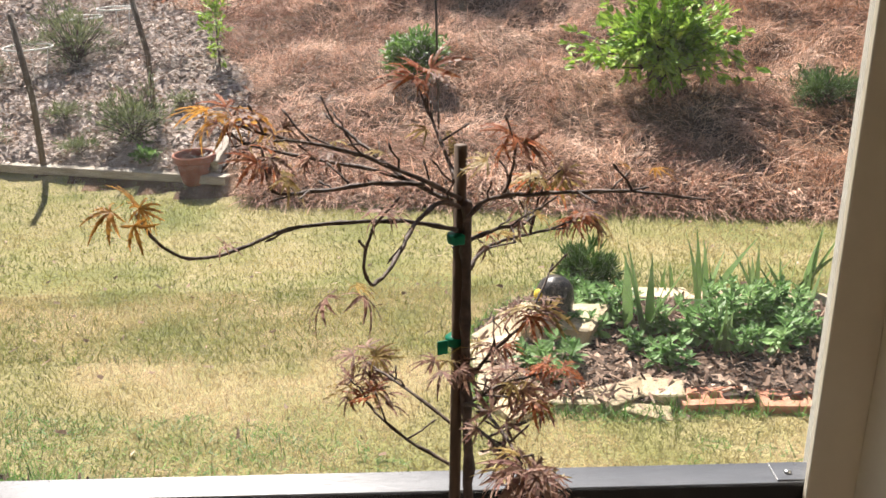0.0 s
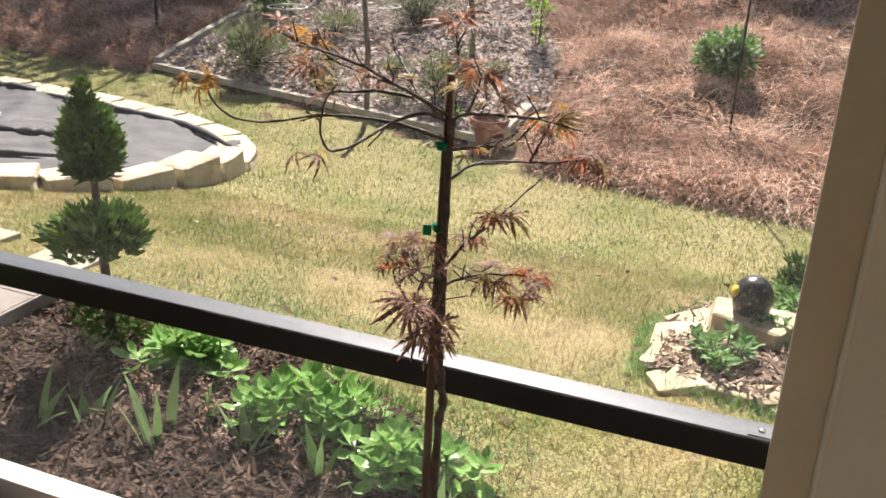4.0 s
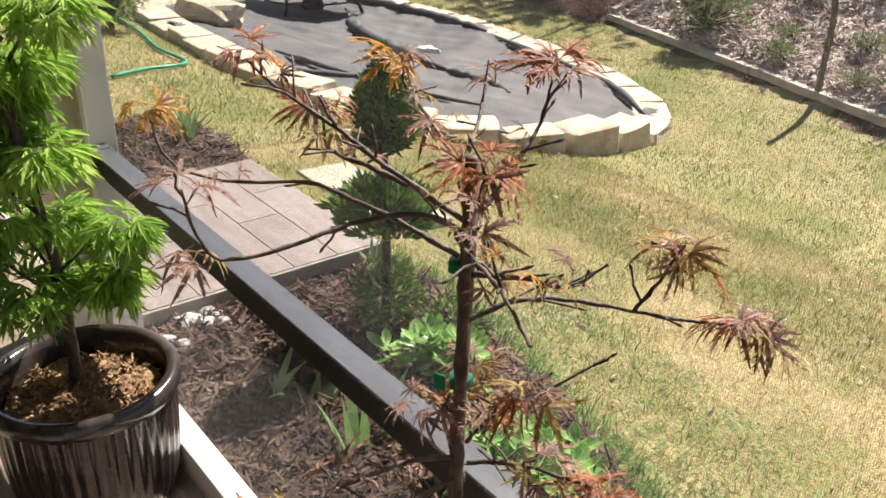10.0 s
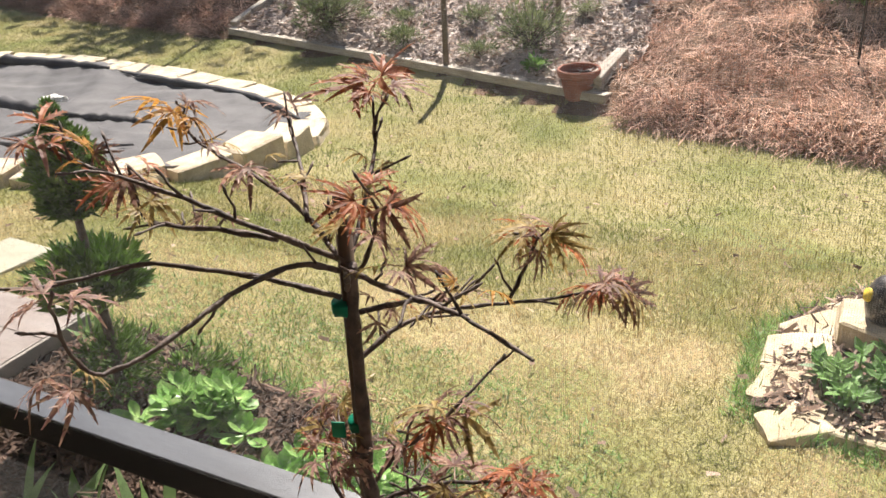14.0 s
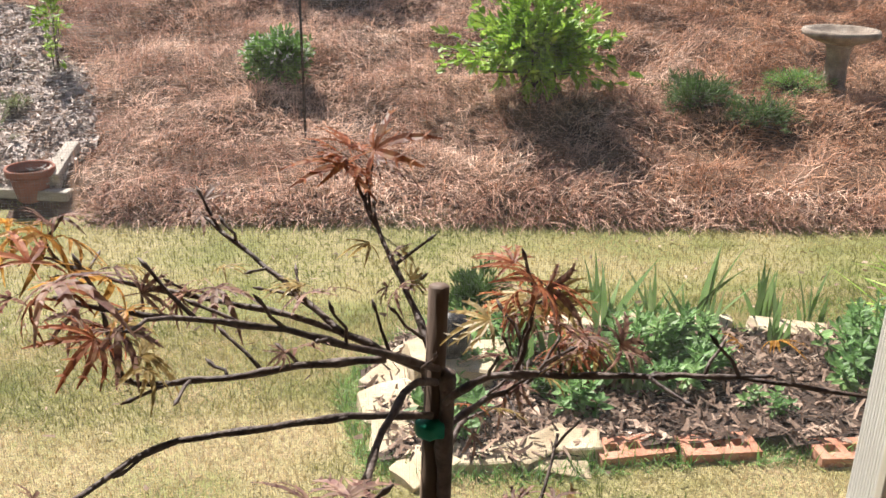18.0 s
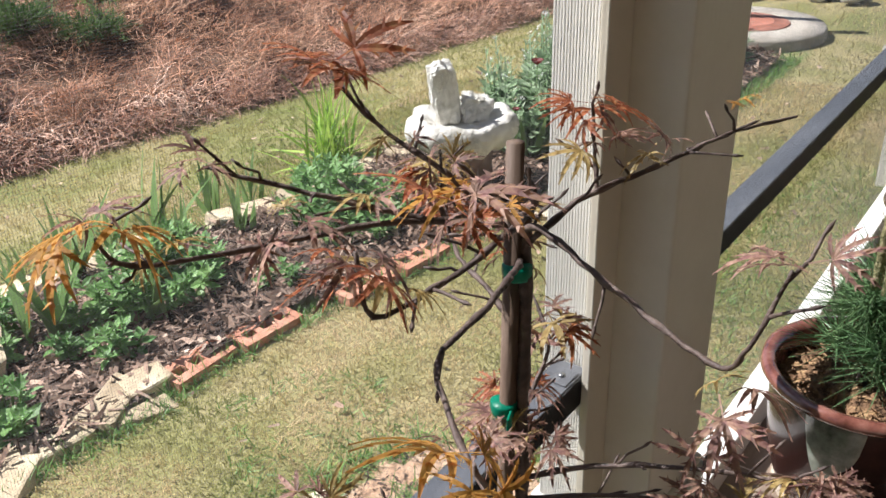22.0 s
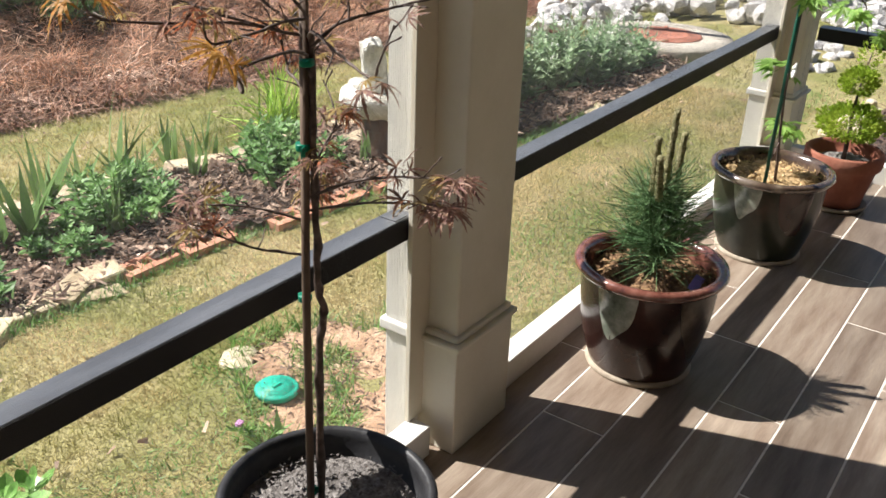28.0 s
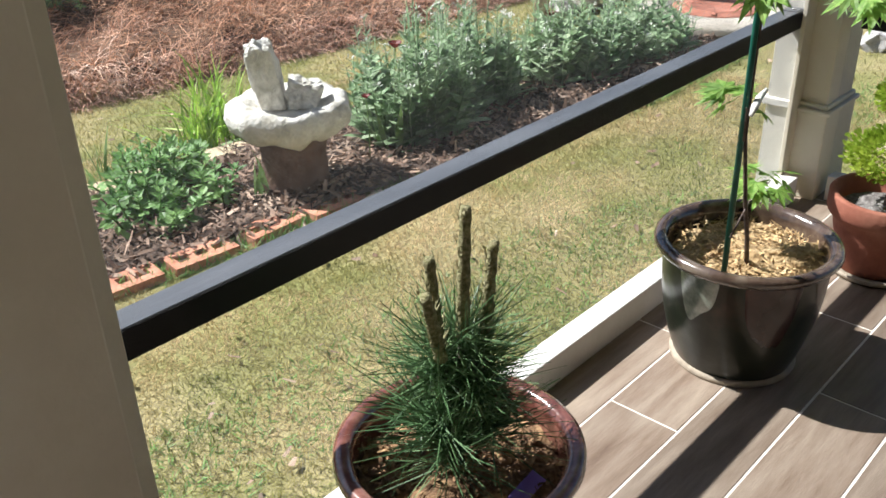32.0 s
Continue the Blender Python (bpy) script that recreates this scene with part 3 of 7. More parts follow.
def porch_post(name, x0, x1, label):
    """A square wrapped post: slim inner box on a wider plinth with a cap moulding, and an outer half beyond the screen track."""
    p = thing(name, (0, 0, 0), label, "post", kind="structure")
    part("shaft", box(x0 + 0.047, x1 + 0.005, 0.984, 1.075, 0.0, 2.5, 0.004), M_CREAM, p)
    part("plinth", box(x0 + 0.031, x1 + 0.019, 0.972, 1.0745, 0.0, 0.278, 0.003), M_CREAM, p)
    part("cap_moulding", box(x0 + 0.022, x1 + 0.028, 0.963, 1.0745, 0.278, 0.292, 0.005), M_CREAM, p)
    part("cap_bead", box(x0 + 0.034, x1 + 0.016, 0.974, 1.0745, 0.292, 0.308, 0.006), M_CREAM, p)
    # Outer shaft and flutes wear the trim colour with sunlight worked in.
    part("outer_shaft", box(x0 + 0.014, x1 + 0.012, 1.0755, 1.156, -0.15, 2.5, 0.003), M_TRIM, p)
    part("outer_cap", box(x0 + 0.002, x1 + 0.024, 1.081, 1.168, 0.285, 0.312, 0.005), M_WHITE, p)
    for k in range(18):
        y = 1.0775 + k * 0.0044
        for za, zb in ((-0.15, 0.284), (0.313, 2.5)):
            part("flute", box(x0 + 0.0122, x0 + 0.0145, y, y + 0.0034, za, zb, 0.0007), M_TRIM, p)
    for xa, xb in ((x0 - 0.020, x0 + 0.0475), (x1 + 0.0045, x1 + 0.060)):
        part("screen_stop", box(xa, xb, 1.062, 1.0747, 0.081, 2.5, 0.002), M_CREAM, p)
    return p


post_1 = porch_post("porch_post_1", 0.513, 0.757, "cream painted porch post with a plinth and cap moulding")
post_2 = porch_post("porch_post_2", 3.01, 3.245, "cream painted corner porch post with a plinth")
post_0 = porch_post("porch_post_3", -1.96, -1.72, "cream painted porch post behind the bushy maple pot")
post_00 = porch_post("porch_post_4", -4.4, -4.16, "cream painted porch post beyond the tiled step")

PITCH, THREAD = 0.0021, 0.000085
RAIL_Y0, RAIL_Y1, RAIL_Z0, RAIL_Z1 = 1.078, 1.128, 0.536, 0.588


def rail(name, x0, x1):
    r = thing(name, (0, 0, 0), "black painted porch rail with a flat sunlit top", "rail", kind="structure")
    part("bar", box(x0, x1, RAIL_Y0, RAIL_Y1, RAIL_Z0, RAIL_Z1, 0.0025), M_RAIL, r)
    # Thin strip added over the bar to carry the sky-lit colour.
    part("top_cap", box(x0, x1, RAIL_Y0 + 0.001, RAIL_Y1 - 0.001, RAIL_Z1 - 0.001, RAIL_Z1 + 0.0015, 0.0008), M_RAILTOP, r, "top face coloured paler for sky light")
    for x in (x0 + 0.038, x1 - 0.038):
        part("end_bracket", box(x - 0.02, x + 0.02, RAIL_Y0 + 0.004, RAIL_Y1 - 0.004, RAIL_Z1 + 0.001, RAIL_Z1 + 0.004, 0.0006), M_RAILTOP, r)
        part("screw", lathe([(0.0055, 0), (0.0055, 0.002), (0.003, 0.0035), (0, 0.0038)], 14), M_STEEL, r, "steel screw head", Matrix.Translation((x, (RAIL_Y0 + RAIL_Y1) / 2 - 0.004, RAIL_Z1 + 0.004)))
    return r


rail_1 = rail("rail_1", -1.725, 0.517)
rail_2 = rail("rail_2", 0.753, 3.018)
rail_3 = thing("rail_3", (0, 0, 0), "black painted rail across the porch end", "rail", kind="structure")
part("bar", box(3.10, 3.17, -3.0, 0.945, RAIL_Z0, RAIL_Z1, 0.0025), M_RAIL, rail_3)
# Added strip again, with the sky's reflection in its colour.
part("top_cap", box(3.101, 3.169, -3.0, 0.945, RAIL_Z1 - 0.001, RAIL_Z1 + 0.0015, 0.0008), M_RAILTOP, rail_3, "top face coloured paler for sky light")


def woven(name, a, b, z0, z1, pitch, r):
    """Insect screen between two upright lines: round threads both ways, as three-sided rods."""
    ax, ay = a
    bx, by = b
    width = math.hypot(bx - ax, by - ay)
    ux, uy = (bx - ax) / width, (by - ay) / width
    ring3 = [(math.cos(q), math.sin(q)) for q in (0.5, 2.594, 4.689)]
    v, f = [], []
    for i in range(int(width / pitch)):
        s = (i + 0.5) * pitch
        c = len(v)
        for z in (z0, z1):
            for p, q in ring3:
                v.append((ax + ux * (s + p * r) - uy * q * r, ay + uy * (s + p * r) + ux * q * r, z))
        f += [(c + k, c + (k + 1) % 3, c + 3 + (k + 1) % 3, c + 3 + k) for k in range(3)]
    for i in range(int((z1 - z0) / pitch)):
        z = z0 + (i + 0.5) * pitch
        c = len(v)
        for s in (0.0, width):
            for p, q in ring3:
                v.append((ax + ux * s - uy * q * r, ay + uy * s + ux * q * r, z + p * r))
        f += [(c + k, c + (k + 1) % 3, c + 3 + (k + 1) % 3, c + 3 + k) for k in range(3)]
    return fast_mesh(name, v, f, M_THREAD)


for k, (x0, x1) in enumerate(((-1.72, 0.515), (0.755, 3.01))):
    solo("sill_%d" % (k + 1), box(x0, x1, 1.016, 1.073, -0.002, 0.080, 0.003), M_WHITE, "white painted bottom sill under the screen", "sill", kind="structure")
    solo("screen_%d" % (k + 1), woven("screen", (x0, 1.0765), (x1, 1.0765), 0.0, 2.5, PITCH, THREAD), None, "fine dark insect screen stretched between the posts", "screen", kind="structure")
solo("sill_3", box(3.075, 3.13, -3.0, 0.95, -0.002, 0.080, 0.003), M_WHITE, "white painted bottom sill at the porch end", "sill", kind="structure")
solo("screen_3", woven("screen", (3.135, -3.0), (3.135, 1.0), 0.0, 2.5, PITCH, THREAD), None, "fine dark insect screen across the porch end", "screen", kind="structure")


# ---- pots on the porch ----


def strands(name, at, heading, tilt, length, width, bend, material, segs=2, side_tilt=None, taper=0.15):
    """Thin bent blades: at (n, 3), heading and tilt from upright in radians, all arrays of n."""
    n = len(at)
    d = np.stack([np.sin(tilt) * np.cos(heading), np.sin(tilt) * np.sin(heading), np.cos(tilt)], 1)
    out = np.stack([np.cos(heading), np.sin(heading), np.zeros(n)], 1)
    side = np.stack([-np.sin(heading), np.cos(heading), np.zeros(n)], 1)
    if side_tilt is not None:
        side = side * np.cos(side_tilt)[:, None] + np.cross(d, side) * np.sin(side_tilt)[:, None]
    p = np.array(at, float)
    rings = []
    for i in range(segs + 1):
        t = i / segs
        w = (width * (1 - (1 - taper) * t ** 1.5) / 2)[:, None]
        rings += [p - side * w, p + side * w]
        d = d + (out * 0.7 - np.array([0, 0, 1.0])) * (bend / segs)[:, None]
        d /= np.linalg.norm(d, axis=1)[:, None]
        p = p + d * (length / segs)[:, None]
    v = np.stack(rings, 1).reshape(-1, 3)
    k = 2 * (segs + 1)
    base = (np.arange(n) * k)[:, None]
    f = np.concatenate([base + np.array([[2 * i, 2 * i + 1, 2 * i + 3, 2 * i + 2]]) for i in range(segs)], 0)
    return fast_mesh(name, v, f, material)


RNG = np.random.default_rng(7)


def scatter(n, x0, x1, y0, y1, keep):
    """n points of a rectangle for which keep(x, y), an array test, holds."""
    out = np.zeros((0, 2))
    while len(out) < n:
        p = np.stack([RNG.uniform(x0, x1, n * 2), RNG.uniform(y0, y1, n * 2)], 1)
        out = np.concatenate([out, p[keep(p[:, 0], p[:, 1])]])
    return out[:n]


# ---- pots on the porch ----
def mound(name, r, z, height, material, rnd_seed, lumps=0.012):
    """The uneven top of what fills a pot."""
    v, f = [(0, 0, z + height)], []
    seg, rings = 28, 7
    off = Vector((rnd_seed * 3.1, rnd_seed * 1.7, 0))
    for i in range(1, rings + 1):
        for k in range(seg):
            a = 2 * math.pi * k / seg
            q = r * i / rings
            x, y = q * math.cos(a), q * math.sin(a)
            v.append((x, y, z + height * (1 - (i / rings) ** 2) + lumps * noise.noise(Vector((x * 28, y * 28, 0)) + off) + lumps * 1.3 * noise.noise(Vector((x * 9, y * 9, 4)) + off)))
    for k in range(seg):
        f.append((0, 1 + k, 1 + (k + 1) % seg))
    for i in range(rings - 1):
        for k in range(seg):
            a, b = 1 + i * seg + k, 1 + i * seg + (k + 1) % seg
            f.append((a, a + seg, b + seg, b))
    return mesh(name, v, f, material, True)


def crumbs(name, n, r, z, material, size=(0.012, 0.03), width=0.004, rise=0.012):
    a, q = RNG.uniform(0, 6.28, n), r * np.sqrt(RNG.uniform(0, 1, n))
    at = np.stack([q * np.cos(a), q * np.sin(a), z + rise * (1 - (q / r) ** 2) + RNG.uniform(0, 0.006, n)], 1)
    return strands(name, at, RNG.uniform(0, 6.28, n), RNG.uniform(1.1, 1.75, n), RNG.uniform(*size, n), np.full(n, width) * RNG.uniform(0.6, 1.4, n),
                   RNG.uniform(-0.4, 0.8, n), material, 2, RNG.uniform(-0.8, 0.8, n), 0.6)


def shell(profile, a0, a1, lift, seg, lower, name, material):
    """A patch of glaze over a turned pot, between two angles, with a wavy lower edge at the share lower of its height."""
    v, f = [], []
    zs = np.linspace(0, 1, 9)
    pz, pr = [p[1] for p in profile], [p[0] for p in profile]
    top = pz[-1]
    for k in range(seg + 1):
        t = k / seg
        a = a0 + (a1 - a0) * t
        lo = top * (lower + (1 - lower) * (1 - math.sin(math.pi * t) ** 0.6) + 0.05 * math.sin(9 * t + a0 * 3))
        lo = min(lo, top - 0.002)
        for s in zs:
            z = top + (lo - top) * s
            r = float(np.interp(z, pz, pr)) + lift * (1 - 0.7 * s)
            v.append((r * math.cos(a), r * math.sin(a), z))
    n = len(zs)
    for k in range(seg):
        for i in range(n - 1):
            f.append((k * n + i, k * n + i + 1, (k + 1) * n + i + 1, (k + 1) * n + i))
    return mesh(name, v, f, material, True)


def glazed_pot(p, rim_r, foot_r, h, drips, mats=(None, None)):
    """A glazed pot with a rolled rim, drips of pale glaze and a bare foot ring."""
    body = []
    for i in range(11):
        t = i / 10
        body.append((foot_r + (rim_r - 0.022 - foot_r) * (1 - (1 - t) ** 2.3), 0.014 + (h - 0.045) * t))
    inner = [(rim_r - 0.034, h - 0.03), (rim_r - 0.04, h - 0.07), (rim_r - 0.05, h - 0.11)]
    pot = part("pot", lathe(body, 56, 0.012, name="pot", caps=False), mats[0] or M_GLAZE, p, "glossy dark glazed body")
    part("foot_ring", lathe([(foot_r + 0.006, 0.0), (foot_r + 0.009, 0.006), (foot_r + 0.005, 0.015), (foot_r - 0.01, 0.016)], 48, caps=False), M_FOOT, pot, "pale unglazed foot")
    part("rim", lathe([(rim_r - 0.024, h - 0.034), (rim_r - 0.006, h - 0.026), (rim_r + 0.001, h - 0.015), (rim_r - 0.002, h - 0.004), (rim_r - 0.012, h),
                       (rim_r - 0.024, h - 0.003), (rim_r - 0.032, h - 0.014)] + inner, 56, 0.010, caps=False), mats[1] or M_GLAZE_RIM, p, "rolled glossy glazed rim")
    for a0, a1, lower, drip in drips:
        part("glaze_drip", shell(body, a0, a1, 0.0022, 22, lower, "glaze_drip", drip), None, pot, "pale green and cream run of glaze")
    return pot


# black-pine pot
pine_at = (1.195, 0.805, 0.0)
pine_pot = thing("potted_pine", pine_at, "long-needled dwarf pine with upright candles in a brown glazed pot", "potted plant")
glazed_pot(pine_pot, 0.199, 0.135, 0.31, [(2.75, 3.4, 0.5, M_GLAZE_PALE), (5.3, 6.2, 0.55, M_GLAZE_DUSK), (4.0, 4.9, 0.3, M_GLAZE_DUSK)])
part("mulch", mound("mulch", 0.168, 0.25, 0.012, M_BARKMIX, 2, 0.016), None, pine_pot, "crumbly brown bark topping")
part("shaving_layer", crumbs("shaving_layer", 900, 0.158, 0.256, M_BARKMIX, (0.01, 0.03), 0.006), None, pine_pot)
part("plant_tag", box(-0.045, 0.045, -0.013, 0.013, 0.0, 0.0025, 0.0008), M_PURPLE, pine_pot, "purple plastic plant tag", pose(0.01, -0.122, 0.272, 24, 0, 6))
rnd = random.Random(5)
stem = [(0.0, 0.01, 0.25), (0.005, 0.0, 0.33), (0.0, -0.005, 0.42), (0.01, 0.0, 0.5)]
part("trunk", tubes("trunk", [(stem, [0.012, 0.010, 0.008, 0.006])], seg=8), M_BARK, pine_pot)
tips = [(0.01, 0.0, 0.515), (-0.03, 0.015, 0.48), (0.03, -0.015, 0.48), (0.0, -0.035, 0.45), (0.015, 0.04, 0.46), (-0.065, -0.02, 0.41), (0.04, 0.015, 0.42), (-0.03, 0.055, 0.39), (0.01, -0.045, 0.37), (-0.06, -0.035, 0.365)]
clump("branch_cluster", tubes("branch_cluster", [([(0, 0, 0.3 + 0.1 * rnd.random()), ((Vector(t) * 0.6).x, (Vector(t) * 0.6).y, t[2] - 0.035), t], [0.006, 0.005, 0.004]) for t in tips[1:]]), M_BARK, pine_pot)
for tip in tips:
    n = 165
    heading = RNG.uniform(0, 6.28, n)
    tilt = np.abs(RNG.normal(1.15, 0.5, n))
    at = np.array(tip) + RNG.normal(0, 0.006, (n, 3)) - np.array([0, 0, 1.0]) * RNG.uniform(0, 0.05, n)[:, None]
    part("needle_tuft", strands("needle_tuft", at, heading, tilt, RNG.uniform(0.085, 0.14, n), np.full(n, 0.0026), RNG.uniform(-0.12, 0.15, n), M_PINE, 2, RNG.uniform(-1.5, 1.5, n), 0.3), None, pine_pot)
for x, y, h, lean in ((0.012, 0.0, 0.215, 0.012), (-0.024, 0.014, 0.155, -0.014), (0.05, -0.012, 0.145, 0.02), (-0.045, -0.01, 0.12, -0.028)):
    z0 = 0.495
    pts = [(x + lean * t, y, z0 + h * t) for t in np.linspace(0, 1, 14)]
    rad = [0.0108 * (1 + 0.12 * math.sin(i * 2.2)) * (1 - 0.25 * i / 13) for i in range(14)]
    c = part("candle", tubes("candle", [(pts, rad)], seg=8), M_CANDLE, pine_pot, "scaly grey-green upright candle")
    n = 70
    t = RNG.uniform(0.05, 1, n)
    a = RNG.uniform(0, 6.28, n)
    at = np.stack([x + lean * t + 0.0115 * np.cos(a), y + 0.0115 * np.sin(a), z0 + h * t], 1)
    part("bristle_coat", strands("bristle_coat", at, a, RNG.uniform(0.2, 0.7, n), RNG.uniform(0.008, 0.016, n), np.full(n, 0.003), np.zeros(n), M_CANDLE, 1), None, c)

# young green maple, staked
gm_at = (2.125, 0.778, 0.0)
green_pot = thing("potted_green_maple", gm_at, "young staked green maple in a dark glazed pot", "potted plant")
glazed_pot(green_pot, 0.201, 0.135, 0.31, [(2.75, 3.3, 0.6, M_GLAZE_PALE), (3.6, 4.3, 0.4, M_GLAZE), (4.5, 5.4, 0.45, M_GLAZE_DUSK)], (M_GLAZE_OLIVE, M_GLAZE_OLIVE_RIM))
part("mulch", mound("mulch", 0.168, 0.262, 0.012, M_SHAV, 6, 0.016), None, green_pot, "pale wood shavings")
part("shaving_layer", crumbs("shaving_layer", 900, 0.158, 0.268, M_SHAV), None, green_pot)
part("stake", tubes("stake", [([(-0.145, -0.02, 0.25), (-0.165, -0.025, 0.8), (-0.175, -0.03, 1.5)], 0.0062)], seg=8), M_GREENSTAKE, green_pot, "dark green plastic-coated stake")
part("stem", tubes("stem", [([(-0.055, -0.03, 0.26), (-0.075, -0.03, 0.34), (-0.11, -0.028, 0.45), (-0.15, -0.027, 0.6), (-0.16, -0.03, 0.9), (-0.165, -0.03, 1.25)], [0.006, 0.005, 0.0045, 0.004, 0.003, 0.002])], seg=7), M_BARK, green_pot)
part("tie", tubes("tie", [([(-0.19, -0.05, 0.655), (-0.165, -0.045, 0.665), (-0.13, -0.035, 0.668), (-0.09, -0.03, 0.675)], [0.004, 0.008, 0.008, 0.004])], seg=6), M_WHITE, green_pot, "white cloth tie knotted to the stake")
BROAD = lacy(7, 0.17, 0.18, True)
b_n = len(BROAD[0])
BROAD = (BROAD[0] + [(-0.012, -0.55, 0.1), (0.012, -0.55, 0.1), (0.012, 0.02, 0.0), (-0.012, 0.02, 0.0)], BROAD[1] + [(b_n, b_n + 1, b_n + 2, b_n + 3)])
broad_leaf = mesh("leaf", *BROAD)
broad_leaf.materials.append(M_YOUNGMAPLE)
rnd = random.Random(11)
for cx, cy, cz, n, s in ((0.0, -0.03, 0.45, 9, 0.075), (-0.17, -0.03, 0.66, 6, 0.065), (-0.22, -0.05, 0.93, 10, 0.09), (-0.30, -0.03, 1.00, 7, 0.085), (-0.06, -0.02, 0.96, 8, 0.09),
                         (0.07, -0.1, 0.97, 8, 0.09), (0.15, -0.14, 0.98, 7, 0.085), (0.22, -0.18, 0.93, 7, 0.085), (0.16, -0.13, 0.84, 5, 0.08), (0.2, -0.16, 0.74, 4, 0.075), (-0.17, -0.03, 1.15, 10, 0.09)):
    placed = []
    for i in range(n):
        d = Vector((rnd.gauss(0, 1), rnd.gauss(0, 1), rnd.uniform(-0.4, 0.35))).normalized()
        c = Vector((cx, cy, cz))
        q = c + d * rnd.uniform(0.03, 0.07)
        placed.append(Matrix.Translation(q) @ frame_of((d.x, d.y, d.z - 0.35), rnd.uniform(-0.5, 0.5)).to_4x4() @ Matrix.Scale(s * rnd.uniform(0.6, 1.1), 4))
    root = (cx - 0.05, cy + 0.04, cz + 0.12) if cx > 0.1 and cz < 0.9 else (-0.16, -0.03, cz - 0.07)
    br = part("twig", tubes("twig", [([root, ((cx + root[0]) / 2, (cy + root[1]) / 2, (cz + root[2]) / 2 + 0.03), (cx, cy, cz)], [0.0025, 0.002, 0.0015])], seg=5), M_BARK, green_pot)
    for m in placed:
        part("leaf", broad_leaf, None, br, "fresh green palmate leaf", m)

# thuja topiary in terracotta
thuja = thing("potted_thuja", (2.737, 0.675, 0.0), "lime green tiered conifer topiary in a terracotta pot on the tiles", "potted plant")
R, H = 0.145, 0.225
part("pot", lathe([(0.098, 0.014), (0.104, 0.05), (0.122, 0.13), (0.128, 0.165), (0.141, 0.168), (R, 0.18), (R, H - 0.006), (R - 0.006, H), (R - 0.018, H - 0.002), (R - 0.022, H - 0.02), (R - 0.03, H - 0.06), (0, H - 0.06)], 48, 0.006), M_TERRA, thuja)
part("saucer", lathe([(0.10, 0), (0.118, 0.004), (0.124, 0.018), (0.118, 0.018), (0.106, 0.012), (0.0, 0.012)], 40), M_FOOT, thuja, "pale clay saucer")
part("soil", mound("soil", 0.118, 0.175, 0.012, M_SOIL, 9), None, thuja)
part("trunk", tubes("trunk", [([(0, 0, 0.17), (0.006, 0, 0.28), (-0.004, 0.004, 0.38), (0.0, 0.0, 0.47), (0.02, -0.005, 0.55), (0.05, -0.01, 0.62)], [0.009, 0.008, 0.006, 0.005, 0.003, 0.0015])], seg=7), M_BARK, thuja)
FAN = ([(0, 0, 0), (0.18, 0.35, 0), (0.30, 0.8, 0.03), (0.1, 0.7, 0), (0, 1, 0.02), (-0.12, 0.7, 0), (-0.3, 0.78, 0.03), (-0.18, 0.35, 0)], [(0, 1, 3, 5), (1, 2, 3), (3, 4, 5), (0, 5, 7), (5, 6, 7)])
rnd = random.Random(21)
for name, cx, cy, cz, rx, rz, n in (("lower_tier", 0.0, 0.0, 0.33, 0.122, 0.066, 2600), ("middle_tier", -0.012, 0.005, 0.488, 0.064, 0.048, 1300), ("wispy_top", 0.03, -0.005, 0.585, 0.04, 0.055, 160)):
    lv = Leaves()
    for i in range(n):
        d = Vector((rnd.gauss(0, 1), rnd.gauss(0, 1), rnd.gauss(0, 1))).normalized()
        k = rnd.uniform(0.55, 1.0) * (1 + 0.18 * noise.noise(d * 3))
        p = Vector((cx + d.x * rx * k, cy + d.y * rx * k, cz + d.z * rz * k))
        lv.add(FAN, p, frame_of((d.x, d.y, d.z * 0.7 + 0.35), rnd.uniform(-1.5, 1.5)), rnd.uniform(0.011, 0.022))
    part(name, lv.make(name, M_THUJA), None, thuja, "dense lime green scale foliage")

# bushy green laceleaf maple
lace_at = (-1.165, 0.848, 0.0)
lace = thing("potted_laceleaf_maple", lace_at, "bushy bright green laceleaf maple in a black ribbed glazed pot", "potted plant")
prof = [(0.150, 0.0), (0.160, 0.012), (0.172, 0.06), (0.180, 0.13), (0.184, 0.20), (0.185, 0.25), (0.184, 0.268)]
part("pot", lathe(prof, 168, 0.0, caps=False, ribs=42, rib_depth=0.007, rib_rows=(2, 3, 4, 5)), M_RIBPOT, lace, "black glazed ribbed body")
part("rim", lathe([(0.183, 0.266), (0.196, 0.272), (0.199, 0.287), (0.196, 0.303), (0.186, 0.31), (0.172, 0.306), (0.165, 0.29), (0.160, 0.24), (0.155, 0.2)], 56, 0.006, caps=False), M_RIBPOT, lace, "rolled dark glazed rim")
part("mulch", mound("mulch", 0.158, 0.245, 0.012, M_BARKMIX, 4, 0.024), None, lace, "clumpy tan shavings")
part("shaving_layer", crumbs("shaving_layer", 800, 0.15, 0.256, M_BARKMIX, (0.01, 0.028), 0.005), None, lace)
part("trunk", tubes("trunk", [([(-0.03, -0.01, 0.24), (-0.035, 0.0, 0.34), (-0.03, 0.0, 0.5), (-0.04, -0.02, 0.75), (-0.05, -0.05, 1.0), (-0.05, -0.07, 1.3)], [0.014, 0.012, 0.011, 0.009, 0.007, 0.004])], seg=8), M_BARK, lace)
LACE = lacy(7, 0.10, 0.45, True)
rnd = random.Random(31)
